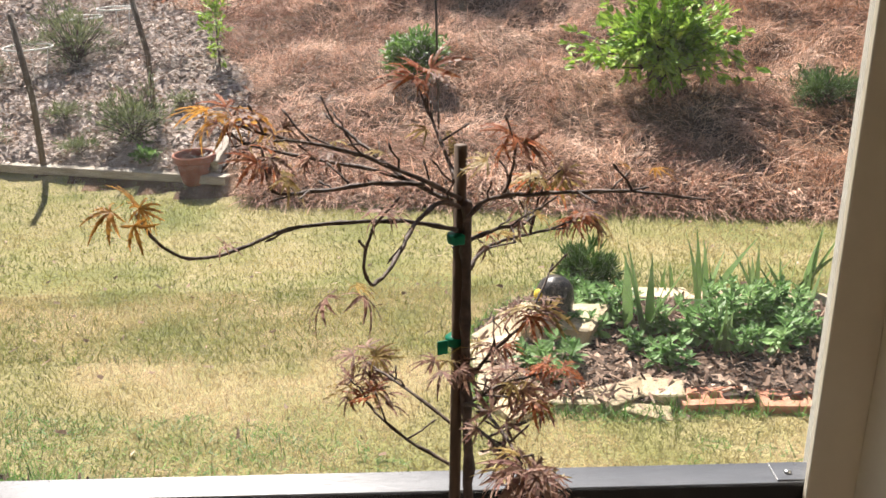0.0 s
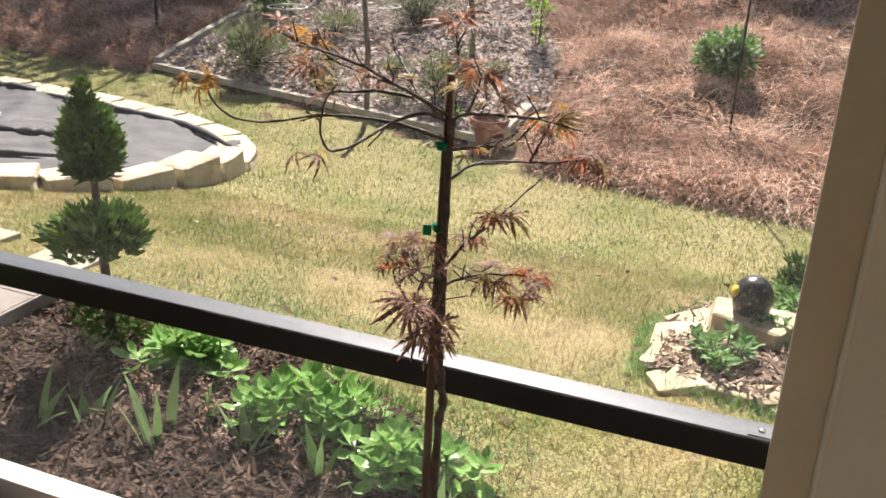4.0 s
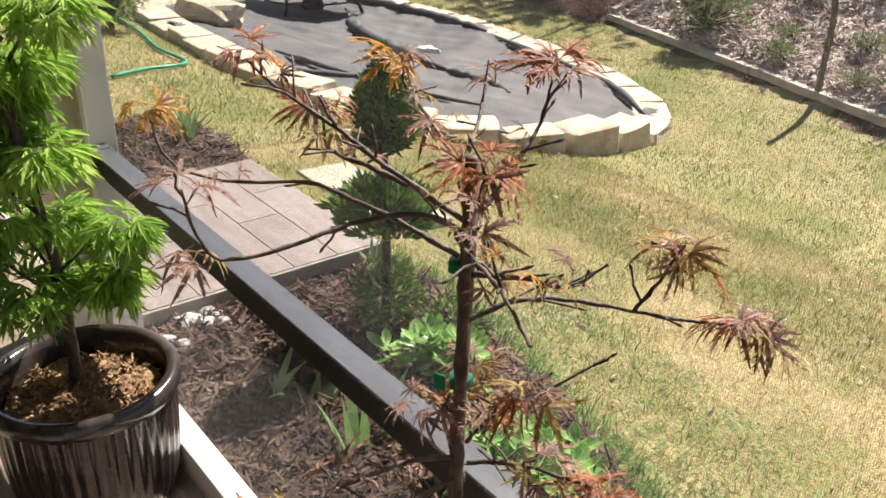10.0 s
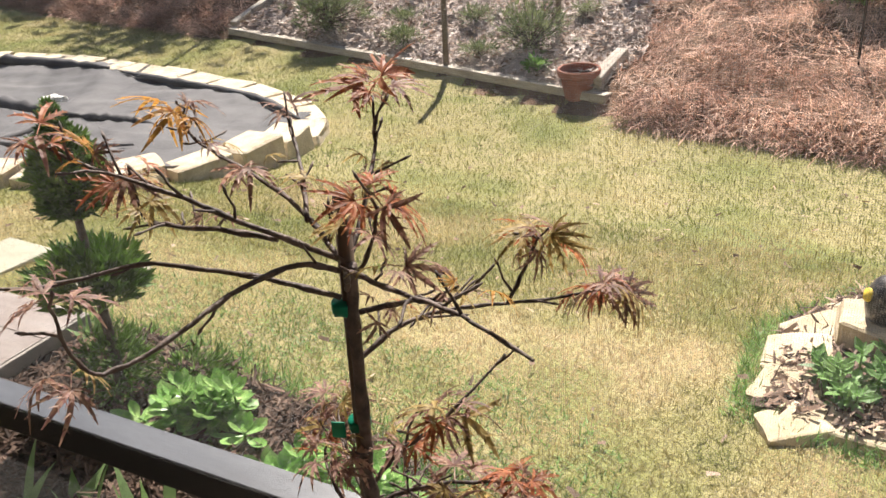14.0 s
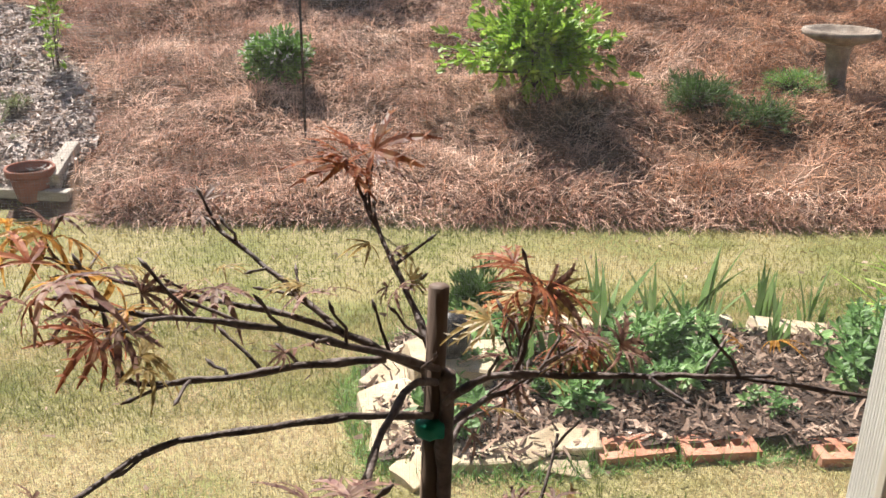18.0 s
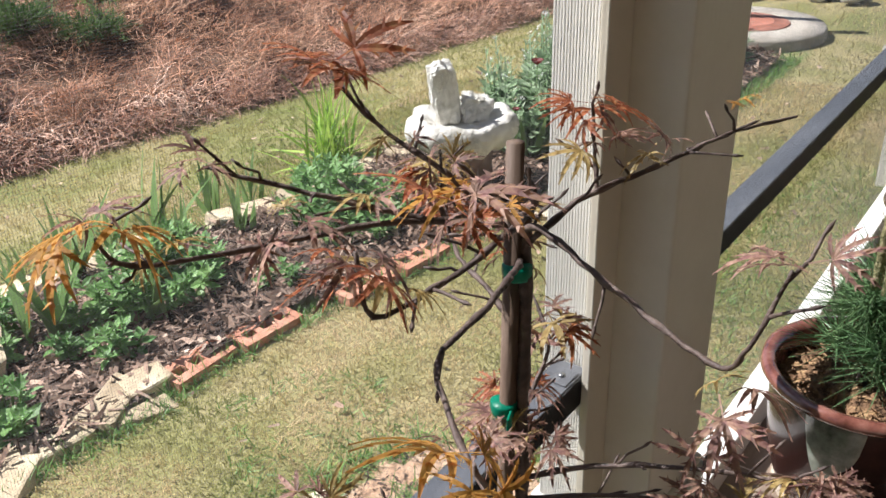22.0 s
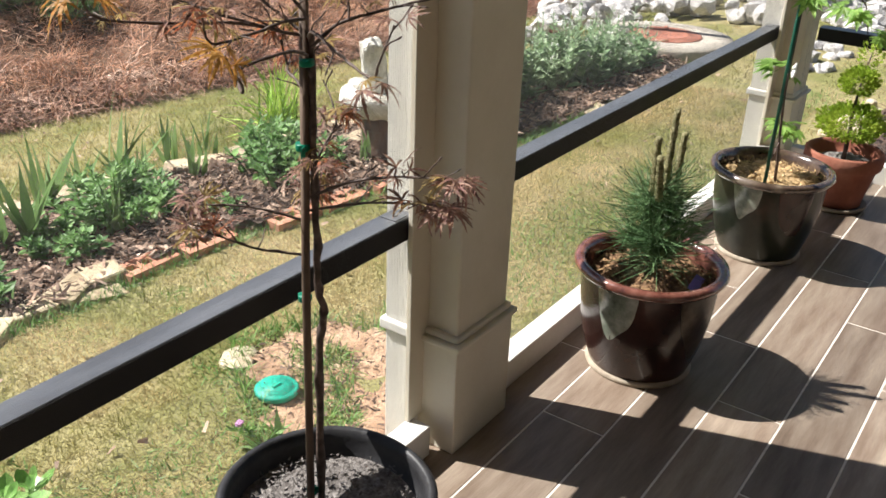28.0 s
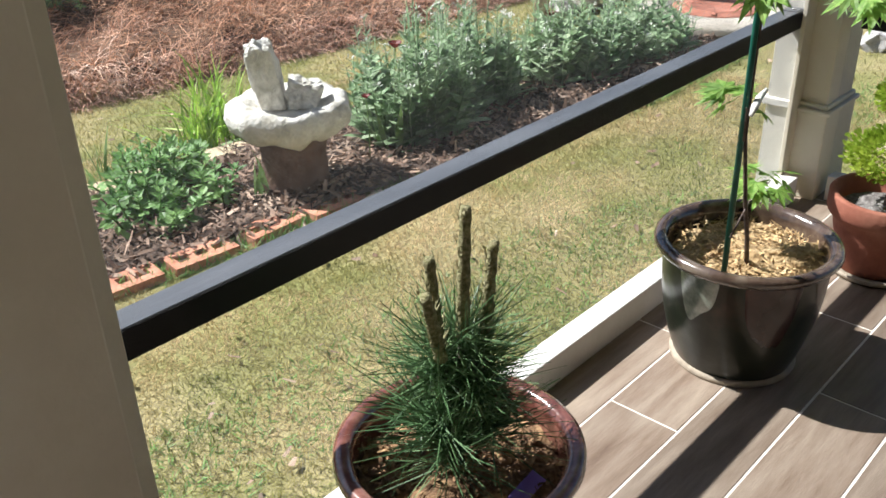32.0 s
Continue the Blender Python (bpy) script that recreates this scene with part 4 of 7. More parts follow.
for lat, z, s in ((0.05, 1.05, 1.0), (-0.10, 1.07, 1.1), (-0.03, 0.94, 1.1), (-0.13, 0.95, 1.0), (-0.10, 0.81, 1.1), (-0.02, 0.77, 1.1), (-0.10, 0.65, 1.0), (0.0, 0.60, 1.0), (0.11, 0.61, 0.9), (0.085, 0.51, 0.95),
                  (0.0, 0.46, 0.9), (-0.08, 0.50, 1.0), (-0.17, 0.58, 1.0), (-0.14, 1.20, 1.1), (-0.19, 1.09, 1.0), (-0.06, 1.22, 1.0), (-0.17, 0.76, 1.0), (-0.05, 0.87, 1.0), (-0.20, 0.9, 1.0), (-0.1, 1.32, 1.0)):
    depth = rnd.uniform(-0.06, 0.09)
    c = Vector((0.255 * lat - 0.967 * depth - 0.02, 0.967 * lat + 0.255 * depth + 0.02, z))
    br = part("branch", tubes("branch", [([(-0.035, -0.02, z - 0.10), ((c.x - 0.035) / 2, (c.y - 0.02) / 2, z - 0.03), tuple(c)], [0.004, 0.003, 0.002])], seg=5), M_BARK, lace)
    lv = Leaves()
    for i in range(46):
        d = Vector((rnd.gauss(0, 1), rnd.gauss(0, 1), rnd.gauss(0.15, 0.75))).normalized()
        p = c + Vector((d.x * 0.068, d.y * 0.068, d.z * 0.05)) * s * rnd.uniform(0.3, 1.0)
        lv.add(LACE, p, frame_of((d.x, d.y, d.z * 0.4 - 0.25), rnd.uniform(-0.6, 0.6)), 0.062 * s * rnd.uniform(0.7, 1.15))
    clump("foliage", lv.make("foliage", M_GREENMAPLE), None, br, "finely cut bright green leaves")

# ---- the staked red laceleaf maple ----
maple = thing("potted_red_maple", (0.02, 0.88, 0.0), "slender red laceleaf maple staked in a black plastic pot", "potted plant")
OFF = Vector((0.02, 0.88, 0.0))
R, H = 0.187, 0.30
part("pot", lathe([(0.135, 0), (0.139, 0.01), (0.15, 0.1), (0.162, 0.2), (0.17, 0.262), (0.172, 0.266), (0.184, 0.27), (R, 0.278), (R + 0.001, 0.292), (R - 0.006, H), (R - 0.016, H - 0.003), (R - 0.02, H - 0.02), (R - 0.026, H - 0.07), (0, H - 0.07)], 56, 0.008), M_POTBLACK, maple, "black plastic nursery pot with a rolled rim")
part("soil", mound("soil", 0.163, 0.245, 0.012, M_SOIL, 14, 0.008), None, maple, "grey gritty potting soil")
part("grit", crumbs("grit", 700, 0.155, 0.256, M_SOIL, (0.004, 0.012), 0.004, 0.006), None, maple)


def here(*pts):
    return [tuple(Vector(p) - OFF) for p in pts]


part("stake", tubes("stake", [(here((-0.003, 0.898, 0.2), (0.004, 0.898, 0.7), (0.017, 0.897, 1.132)), [0.0066, 0.0066, 0.0066])], seg=9), M_STAKE, maple, "brown bamboo stake with a sawn end")


def knotty(points, r0, r1, seed, sub=5, kink=0.0005):
    """A branch line refined, slightly crooked, with swollen nodes."""
    rr = random.Random(seed)
    pts = [Vector(p) for p in points]
    out = []
    for i in range(len(pts) - 1):
        p0, p1, p2, p3 = pts[max(i - 1, 0)], pts[i], pts[i + 1], pts[min(i + 2, len(pts) - 1)]
        for k in range(sub):
            t = k / sub
            q = 0.5 * ((2 * p1) + (p2 - p0) * t + (2 * p0 - 5 * p1 + 4 * p2 - p3) * t * t + (3 * p1 - p0 - 3 * p2 + p3) * t ** 3)
            if out:
                q = q + Vector((rr.gauss(0, kink), rr.gauss(0, kink), rr.gauss(0, kink * 0.7)))
            out.append(q)
    out.append(pts[-1])
    n = len(out)
    rad = [(r0 + (r1 - r0) * i / (n - 1)) * (1.35 if i % 4 == 3 else 1.0) for i in range(n)]
    return out, rad


trunk_pts, trunk_rad = knotty(here((0.018, 0.893, 0.22), (0.018, 0.891, 0.45), (0.022, 0.889, 0.60), (0.029, 0.886, 0.645), (0.021, 0.889, 0.70), (0.020, 0.889, 0.80), (0.019, 0.890, 0.92), (0.021, 0.890, 1.02), (0.023, 0.892, 1.075)), 0.0064, 0.0048, 3, 5, 0.0008)
part("trunk", tubes("trunk", [(trunk_pts, trunk_rad)], seg=9), M_BARK, maple, "dark slender trunk")
for z, x, y in ((1.036, 0.012, 0.892), (0.915, 0.008, 0.9), (0.668, 0.012, 0.91), (0.30, 0.006, 0.902)):
    part("tie", lathe([(0.0098, -0.005), (0.0104, -0.0025), (0.0104, 0.003), (0.0098, 0.005)], 14, 0.25), M_TIE, maple, "green plastic plant tie", Matrix.Translation(Vector((x, y, z)) - OFF))
part("tie_tail", box(-0.012, 0.0, -0.001, 0.001, -0.008, 0.008, 0.0006), M_TIE, maple, "green plastic tie end", pose(*(Vector((0.0, 0.888, 0.913)) - OFF), 0, 0, 20))


def cut_leaf(lobes, width, curl, seed):
    """A deeply cut maple leaf: arching lobes, each with pairs of slender side teeth."""
    rr = random.Random(seed)
    v, f = [(-0.014, -0.42, 0.03), (0.014, -0.42, 0.03), (0.012, 0.02, 0.004), (-0.012, 0.02, 0.004)], [(0, 1, 2, 3)]
    for i in range(lobes):
        t = (i / (lobes - 1) - 0.5) * 2
        a = t * 1.75 + rr.gauss(0, 0.06)
        ln = (1.0 - 0.42 * abs(t) ** 1.4) * rr.uniform(0.88, 1.08)
        bend, droop = rr.gauss(0, 0.18) + 0.12 * t, curl * rr.uniform(0.5, 1.4)
        spine = []
        for k in range(5):
            q = k / 4
            b = a + bend * q
            spine.append((math.sin(b) * ln * q, math.cos(b) * ln * q, 0.05 * math.sin(math.pi * q) - droop * q * q * ln))
        base = len(v)
        for k, p in enumerate(spine):
            q = k / 4
            w = width * ln * (0.25 + 1.1 * math.sin(math.pi * min(1.0, 0.12 + q * 0.88)))
            b = a + bend * q
            px, py = math.cos(b) * w, -math.sin(b) * w
            v += [(p[0] + px, p[1] + py, p[2] + 0.012), p, (p[0] - px, p[1] - py, p[2] + 0.012)]
        for k in range(4):
            c = base + 3 * k
            f += [(c, c + 1, c + 4, c + 3), (c + 1, c + 2, c + 5, c + 4)]
        for k, q in ((1, 0.30), (2, 0.26), (3, 0.17)):
            p, b = spine[k], a + bend * k / 4
            for side in (-1, 1):
                e = b + side * rr.uniform(0.45, 0.75)
                c = len(v)
                r_ = ln * q * rr.uniform(0.8, 1.15)
                v += [(p[0] - math.sin(b) * 0.05 * ln, p[1] - math.cos(b) * 0.05 * ln, p[2]), (p[0] + math.sin(b) * 0.06 * ln, p[1] + math.cos(b) * 0.06 * ln, p[2]),
                      (p[0] + math.sin(e) * r_, p[1] + math.cos(e) * r_, p[2] - droop * 0.25 * r_ - 0.01)]
                f.append((c, c + 1, c + 2))
    return v, f


LEAF_SHAPES = [mesh("leaf", *cut_leaf(7, 0.046, 0.30, 1)), mesh("leaf", *cut_leaf(7, 0.054, 0.55, 2)), mesh("leaf", *cut_leaf(5, 0.058, 0.15, 3))]
LEAF_MESH = {}
for m_ in (M_REDLEAF, M_GOLDLEAF, M_BRONZELEAF, M_OLIVELEAF):
    for k_, base_ in enumerate(LEAF_SHAPES):
        LEAF_MESH[m_.name, k_] = base_.copy()
        LEAF_MESH[m_.name, k_].materials.append(m_)


def maple_branch(points, seed, clusters, r0=0.0025, r1=0.0011, twigs=5):
    """A branch with bare twigs and its leaf clusters: (place, leaves, size, droop, material)."""
    rr = random.Random(seed)
    pts, rad = knotty(here(*points), r0, r1, seed)
    spurs = []
    for i in range(max(1, int(twigs * 0.95))):
        k = rr.randrange(2, len(pts) - 1)
        a = pts[k]
        along = (pts[k] - pts[k - 1]).normalized()
        d = (along * 0.5 + Vector((rr.gauss(0, 0.6), rr.gauss(0, 0.6), rr.uniform(-0.1, 0.9)))).normalized()
        ln = rr.uniform(0.010, 0.034)
        m = a + d * ln * 0.5 + Vector((rr.gauss(0, 0.002), rr.gauss(0, 0.002), 0.001))
        e = a + d * ln
        spurs.append(([a, m, e, e + d * 0.004, e + d * 0.009], [0.0013, 0.0011, 0.0009, 0.0015, 0.0004]))
    leaves = []
    for place, n, size, droop, main in clusters:
        c = Vector(place) - OFF
        for i in range(n):
            a = 2 * math.pi * (i + rr.random() * 0.8) / n
            pick = rr.random()
            material = main
            if main is M_BRONZELEAF and pick < 0.22:
                material = M_OLIVELEAF
            elif main is M_BRONZELEAF and pick < 0.30:
                material = M_REDLEAF
            elif main is not M_BRONZELEAF and pick < (0.28 if main is M_REDLEAF else 0.2):
                material = M_BRONZELEAF
            up = rr.uniform(-0.35, 0.75) - droop
            d = Vector((math.cos(a), math.sin(a), up)).normalized()
            q = c + d * rr.uniform(0.006, 0.022)
            leaves.append((LEAF_MESH[material.name, rr.randrange(3)], Matrix.Translation(q) @ frame_of((d.x, d.y, d.z - 0.15), rr.uniform(-0.9, 0.9)).to_4x4() @ Matrix.Scale(size * rr.uniform(0.45, 1.0), 4)))
    b = part("branch", tubes("branch", [(pts, rad)], seg=7), M_BARK, maple)
    for spur in spurs:
        part("twig", tubes("twig", [spur], seg=6), M_BARK, b)
    for me, m in leaves:
        part("leaf", me, None, b, {"red_maple_leaf": "orange-red finely cut leaf", "gold_maple_leaf": "golden orange finely cut leaf", "olive_maple_leaf": "olive gold finely cut leaf"}.get(me.materials[0].name, "bronze finely cut leaf"), m)
    return b


maple_branch([(0.012, 0.889, 1.045), (-0.03, 0.868, 1.062), (-0.09, 0.85, 1.07), (-0.151, 0.842, 1.067), (-0.205, 0.785, 1.064), (-0.237, 0.747, 1.082), (-0.262, 0.743, 1.122)], 1,
             [((-0.266, 0.742, 1.128), 4, 0.052, 0.9, M_GOLDLEAF), ((-0.205, 0.783, 1.07), 2, 0.022, 0.0, M_BRONZELEAF)], twigs=3)
maple_branch([(0.014, 0.888, 1.07), (-0.004, 0.862, 1.084), (-0.03, 0.811, 1.079), (-0.045, 0.76, 1.066), (-0.062, 0.716, 1.062), (-0.068, 0.700, 1.085), (-0.057, 0.688, 1.128)], 2,
             [((-0.085, 0.71, 1.066), 3, 0.035, 0.3, M_BRONZELEAF), ((-0.057, 0.687, 1.128), 3, 0.035, 0.1, M_BRONZELEAF)], twigs=5)
maple_branch([(0.016, 0.891, 1.078), (-0.033, 0.852, 1.116), (-0.086, 0.826, 1.147), (-0.14, 0.812, 1.163), (-0.182, 0.806, 1.178)], 3,
             [((-0.186, 0.805, 1.184), 5, 0.040, 0.0, M_REDLEAF), ((-0.15, 0.815, 1.172), 3, 0.036, 0.2, M_GOLDLEAF)], twigs=8)
maple_branch([(-0.02, 0.862, 1.103), (-0.07, 0.852, 1.108), (-0.12, 0.858, 1.10), (-0.168, 0.872, 1.096), (-0.176, 0.874, 1.138)], 4,
             [((-0.178, 0.873, 1.14), 3, 0.040, 0.3, M_REDLEAF), ((-0.172, 0.873, 1.128), 3, 0.040, 0.4, M_BRONZELEAF), ((-0.165, 0.872, 1.112), 3, 0.036, 0.4, M_BRONZELEAF), ((-0.07, 0.852, 1.118), 3, 0.028, 0.0, M_BRONZELEAF)], twigs=6)
maple_branch([(0.014, 0.898, 1.07), (-0.06, 0.94, 1.092), (-0.14, 0.978, 1.098), (-0.222, 1.002, 1.113), (-0.238, 1.006, 1.136)], 5,
             [((-0.238, 1.006, 1.142), 6, 0.048, 0.0, M_GOLDLEAF), ((-0.20, 0.995, 1.118), 3, 0.04, 0.3, M_BRONZELEAF), ((-0.13, 0.972, 1.11), 4, 0.038, 0.4, M_BRONZELEAF)], twigs=8)
maple_branch([(-0.04, 0.926, 1.088), (-0.09, 0.99, 1.112), (-0.136, 1.037, 1.136)], 6, [((-0.137, 1.038, 1.14), 4, 0.036, 0.0, M_BRONZELEAF), ((-0.06, 0.96, 1.105), 3, 0.03, 0.3, M_BRONZELEAF)], twigs=6)
maple_branch([(0.016, 0.901, 1.075), (0.004, 0.95, 1.105), (-0.012, 0.995, 1.135), (-0.026, 1.02, 1.168)], 7,
             [((-0.027, 1.021, 1.175), 9, 0.052, -0.25, M_REDLEAF), ((-0.005, 0.975, 1.125), 3, 0.026, 0.1, M_BRONZELEAF), ((0.0, 0.94, 1.115), 3, 0.028, 0.2, M_BRONZELEAF)], twigs=7)
maple_branch([(0.02, 0.887, 1.055), (0.042, 0.862, 1.086), (0.087, 0.832, 1.10), (0.13, 0.812, 1.108), (0.168, 0.797, 1.112), (0.226, 0.769, 1.112)], 8,
             [((0.10, 0.828, 1.118), 3, 0.032, 0.1, M_BRONZELEAF), ((0.17, 0.80, 1.128), 2, 0.028, -0.2, M_GOLDLEAF)], twigs=8)
maple_branch([(0.055, 0.852, 1.09), (0.066, 0.862, 1.118), (0.07, 0.866, 1.142)], 9, [((0.07, 0.866, 1.146), 6, 0.048, 0.25, M_REDLEAF), ((0.062, 0.858, 1.125), 3, 0.04, 0.3, M_BRONZELEAF)], 0.0019, 0.0010, 3)
maple_branch([(0.018, 0.896, 0.985), (0.036, 0.935, 0.999), (0.065, 0.98, 0.998), (0.12, 1.03, 0.991), (0.166, 1.068, 0.992)], 10,
             [((0.17, 1.072, 0.996), 9, 0.052, 0.3, M_BRONZELEAF), ((0.155, 1.06, 0.996), 4, 0.05, 0.7, M_REDLEAF)], twigs=4)
maple_branch([(0.1, 1.012, 0.993), (0.108, 1.03, 1.02), (0.12, 1.036, 1.052)], 11, [((0.12, 1.037, 1.056), 8, 0.046, 0.3, M_BRONZELEAF), ((0.112, 1.05, 1.045), 4, 0.046, 0.6, M_REDLEAF)], 0.0020, 0.0011, 4)
maple_branch([(0.02, 0.894, 1.03), (0.055, 0.925, 1.032), (0.09, 0.94, 1.035), (0.115, 0.955, 1.062)], 12, [((0.09, 0.94, 1.04), 4, 0.034, 0.2, M_BRONZELEAF), ((0.04, 0.91, 1.034), 5, 0.036, 0.4, M_BRONZELEAF)], 0.0026, 0.0010, 7)
maple_branch([(0.014, 0.904, 0.85), (0.045, 0.9, 0.895), (0.085, 0.905, 0.935), (0.12, 0.96, 0.976)], 13, [((0.092, 0.908, 0.95), 9, 0.045, 0.4, M_BRONZELEAF), ((0.05, 0.905, 0.905), 5, 0.04, 0.3, M_BRONZELEAF)], 0.0024, 0.0010, 7)
maple_branch([(0.014, 0.906, 0.825), (0.06, 0.932, 0.84), (0.126, 0.968, 0.836)], 14, [((0.128, 0.97, 0.84), 9, 0.046, 0.25, M_REDLEAF), ((0.075, 0.94, 0.843), 7, 0.042, 0.4, M_BRONZELEAF), ((0.105, 0.975, 0.80), 8, 0.046, 0.5, M_BRONZELEAF)], 0.0024, 0.0011, 7)
maple_branch([(0.01, 0.91, 0.742), (-0.05, 0.94, 0.765), (-0.087, 0.964, 0.788), (-0.108, 1.0, 0.80)], 15, [((-0.11, 1.004, 0.803), 8, 0.042, 0.1, M_BRONZELEAF), ((-0.088, 0.966, 0.80), 5, 0.036, -0.1, M_REDLEAF)], 0.0022, 0.0012, 5)
maple_branch([(0.01, 0.905, 0.80), (-0.05, 0.95, 0.828), (-0.1, 1.01, 0.832)], 16, [((-0.102, 1.012, 0.836), 9, 0.044, 0.3, M_BRONZELEAF)], 0.0022, 0.0011, 4)
maple_branch([(0.014, 0.90, 0.835), (0.03, 0.83, 0.873), (0.046, 0.75, 0.897), (0.06, 0.685, 0.902)], 17, [((0.062, 0.68, 0.904), 11, 0.05, 0.35, M_BRONZELEAF), ((0.045, 0.75, 0.905), 4, 0.034, 0.0, M_BRONZELEAF)], 0.0026, 0.0012, 8)
maple_branch([(0.014, 0.90, 0.815), (0.045, 0.81, 0.842), (0.068, 0.71, 0.858)], 18, [((0.072, 0.70, 0.858), 11, 0.05, 0.6, M_BRONZELEAF), ((0.06, 0.74, 0.855), 6, 0.04, 0.4, M_BRONZELEAF)], 0.0024, 0.0012, 5)
maple_branch([(0.014, 0.9, 0.88), (0.006, 0.872, 0.902)], 19, [((0.004, 0.868, 0.905), 8, 0.036, 0.2, M_BRONZELEAF)], 0.002, 0.0013, 1)


# ---- the yard: lawn, bank and beds ----
def on_ground(x, y, lift=0.0):
    return (x, y, float(ground_z(x, y)) + lift)


def inside(poly):
    """An array test for points in a polygon."""
    px, py = np.array([p[0] for p in poly]), np.array([p[1] for p in poly])

    def test(x, y):
        x, y = np.asarray(x, float), np.asarray(y, float)
        c = np.zeros(x.shape, bool)
        j = len(px) - 1
        for i in range(len(px)):
            hit = ((py[i] > y) != (py[j] > y)) & (x < (px[j] - px[i]) * (y - py[i]) / (py[j] - py[i] + 1e-12) + px[i])
            c ^= hit
            j = i
        return c
    return test


def loop_curve(points, n, closed=True):
    """Evenly spaced points along a smooth line through the given ones."""
    pts = [Vector((*p, 0)) for p in points]
    m = len(pts)
    fine = []
    for i in range(m if closed else m - 1):
        p0, p1, p2, p3 = (pts[(i - 1) % m], pts[i], pts[(i + 1) % m], pts[(i + 2) % m]) if closed else (pts[max(i - 1, 0)], pts[i], pts[i + 1], pts[min(i + 2, m - 1)])
        for k in range(20):
            t = k / 20
            fine.append(0.5 * ((2 * p1) + (p2 - p0) * t + (2 * p0 - 5 * p1 + 4 * p2 - p3) * t * t + (3 * p1 - p0 - 3 * p2 + p3) * t ** 3))
    fine.append(fine[0] if closed else pts[-1])
    s = [0.0]
    for a, b in zip(fine, fine[1:]):
        s.append(s[-1] + (b - a).length)
    at = np.linspace(0, s[-1], n + 1)
    xs, ys = np.interp(at, s, [p.x for p in fine]), np.interp(at, s, [p.y for p in fine])
    return [(float(x), float(y)) for x, y in zip(xs, ys)]


RING = [(-6.82, 3.13), (-5.64, 2.95), (-4.67, 2.93), (-3.9, 3.05), (-3.24, 3.35), (-2.93, 3.95), (-2.97, 4.6), (-3.25, 5.15), (-4.13, 5.56), (-5.57, 5.78), (-6.93, 5.78), (-7.95, 5.2), (-7.6, 3.9)]
ring_line = loop_curve(RING, 120)
in_ring = inside(ring_line)
ISLAND = [(0.15, 2.45), (0.5, 2.4), (0.74, 2.44), (1.2, 2.38), (1.75, 2.27), (2.6, 2.12), (3.6, 2.0), (4.5, 1.98), (4.75, 2.3), (4.3, 2.75), (3.2, 3.1), (2.3, 3.25), (1.6, 3.3), (0.95, 3.5), (0.3, 3.55), (0.12, 3.1)]
in_island = inside(ISLAND)
BED = [(-1.79, 1.09), (-1.79, 2.02), (-1.6, 2.06), (-1.3, 2.03), (-0.95, 1.95), (-0.6, 1.86), (-0.36, 1.74), (-0.2, 1.6), (-0.1, 1.09)]
in_bed = inside(BED)
BED_LEFT = [(-3.7, 1.09), (-3.75, 2.0), (-3.3, 2.15), (-2.8, 2.05), (-2.8, 1.09)]
in_bed_left = inside(BED_LEFT)
BED_RIGHT = [(3.3, -2.5), (3.25, 0.62), (3.7, 0.75), (4.3, 0.82), (4.9, 0.55), (5.2, -0.4), (5.0, -2.5)]
in_bed_right = inside(BED_RIGHT)
HILLBED = [(-5.54, 7.17), (-3.52, 6.6), (-2.2, 6.2), (-1.5, 6.02), (-1.35, 6.5), (-1.5, 7.4), (-2.2, 9.0), (-3.4, 10.3), (-5.3, 9.8), (-5.45, 8.4)]
in_hillbed = inside(HILLBED)
CLAY = [(0.4, 1.1), (0.42, 1.45), (0.62, 1.72), (0.85, 1.62), (0.98, 1.35), (0.9, 1.1)]
in_clay = inside(CLAY)


def bed_surface(name, poly, test, lift, material, label):
    xs = np.arange(min(p[0] for p in poly), max(p[0] for p in poly) + 0.06, 0.06)
    ys = np.arange(min(p[1] for p in poly), max(p[1] for p in poly) + 0.06, 0.06)
    idx, v, f = {}, [], []
    gx_, gy_ = np.meshgrid(xs, ys, indexing="ij")
    zz = ground_z(gx_, gy_) + lift + 0.012 * ripple(gx_, gy_, 17)
    for i in range(len(xs)):
        for j in range(len(ys)):
            idx[i, j] = len(v)
            v.append((xs[i], ys[j], zz[i, j]))
    for i in range(len(xs) - 1):
        for j in range(len(ys) - 1):
            if test(np.array([xs[i] + 0.03]), np.array([ys[j] + 0.03]))[0] and not (ys[j] < 1.09 and -5.3 < xs[i] < 3.21):
                f.append((idx[i, j], idx[i + 1, j], idx[i + 1, j + 1], idx[i, j + 1]))
    return solo(name, mesh(name, v, f, material, True), None, label, "ground", kind="structure")


bed_surface("mulch_bed", BED, in_bed, 0.018, M_MULCH_SOIL, "dark bark mulch bed along the porch")
bed_surface("mulch_bed_far", BED_LEFT, in_bed_left, 0.018, M_MULCH_SOIL, "dark bark mulch bed beyond the tiled step")
bed_surface("mulch_bed_end", BED_RIGHT, in_bed_right, 0.025, M_MULCH_SOIL, "dark bark mulch bed by the porch end")
bed_surface("island_bed", ISLAND, in_island, 0.03, M_MULCH_SOIL, "leaf-littered soil of the stone-edged bed")
bed_surface("hill_bed", HILLBED, in_hillbed, 0.02, M_GREYCHIP, "grey weathered chip bed on the bank")
bed_surface("clay_patch", CLAY, in_clay, 0.007, M_CLAY, "bare orange clay soil beside the post")


def bare(x, y):
    return in_ring(x, y) | in_island(x, y) | in_bed(x, y) | in_bed_left(x, y) | in_bed_right(x, y) | in_hillbed(x, y) | (in_clay(x, y) & (ripple(x, y, 9) > -0.25)) | ((x > -2.8) & (x < -1.78) & (y < 2.02)) | ((y < 1.1) & (x > -5.4) & (x < 3.22))


def stuff(name, me, label, category):
    return solo(name, me, None, label, category, kind="stuff")


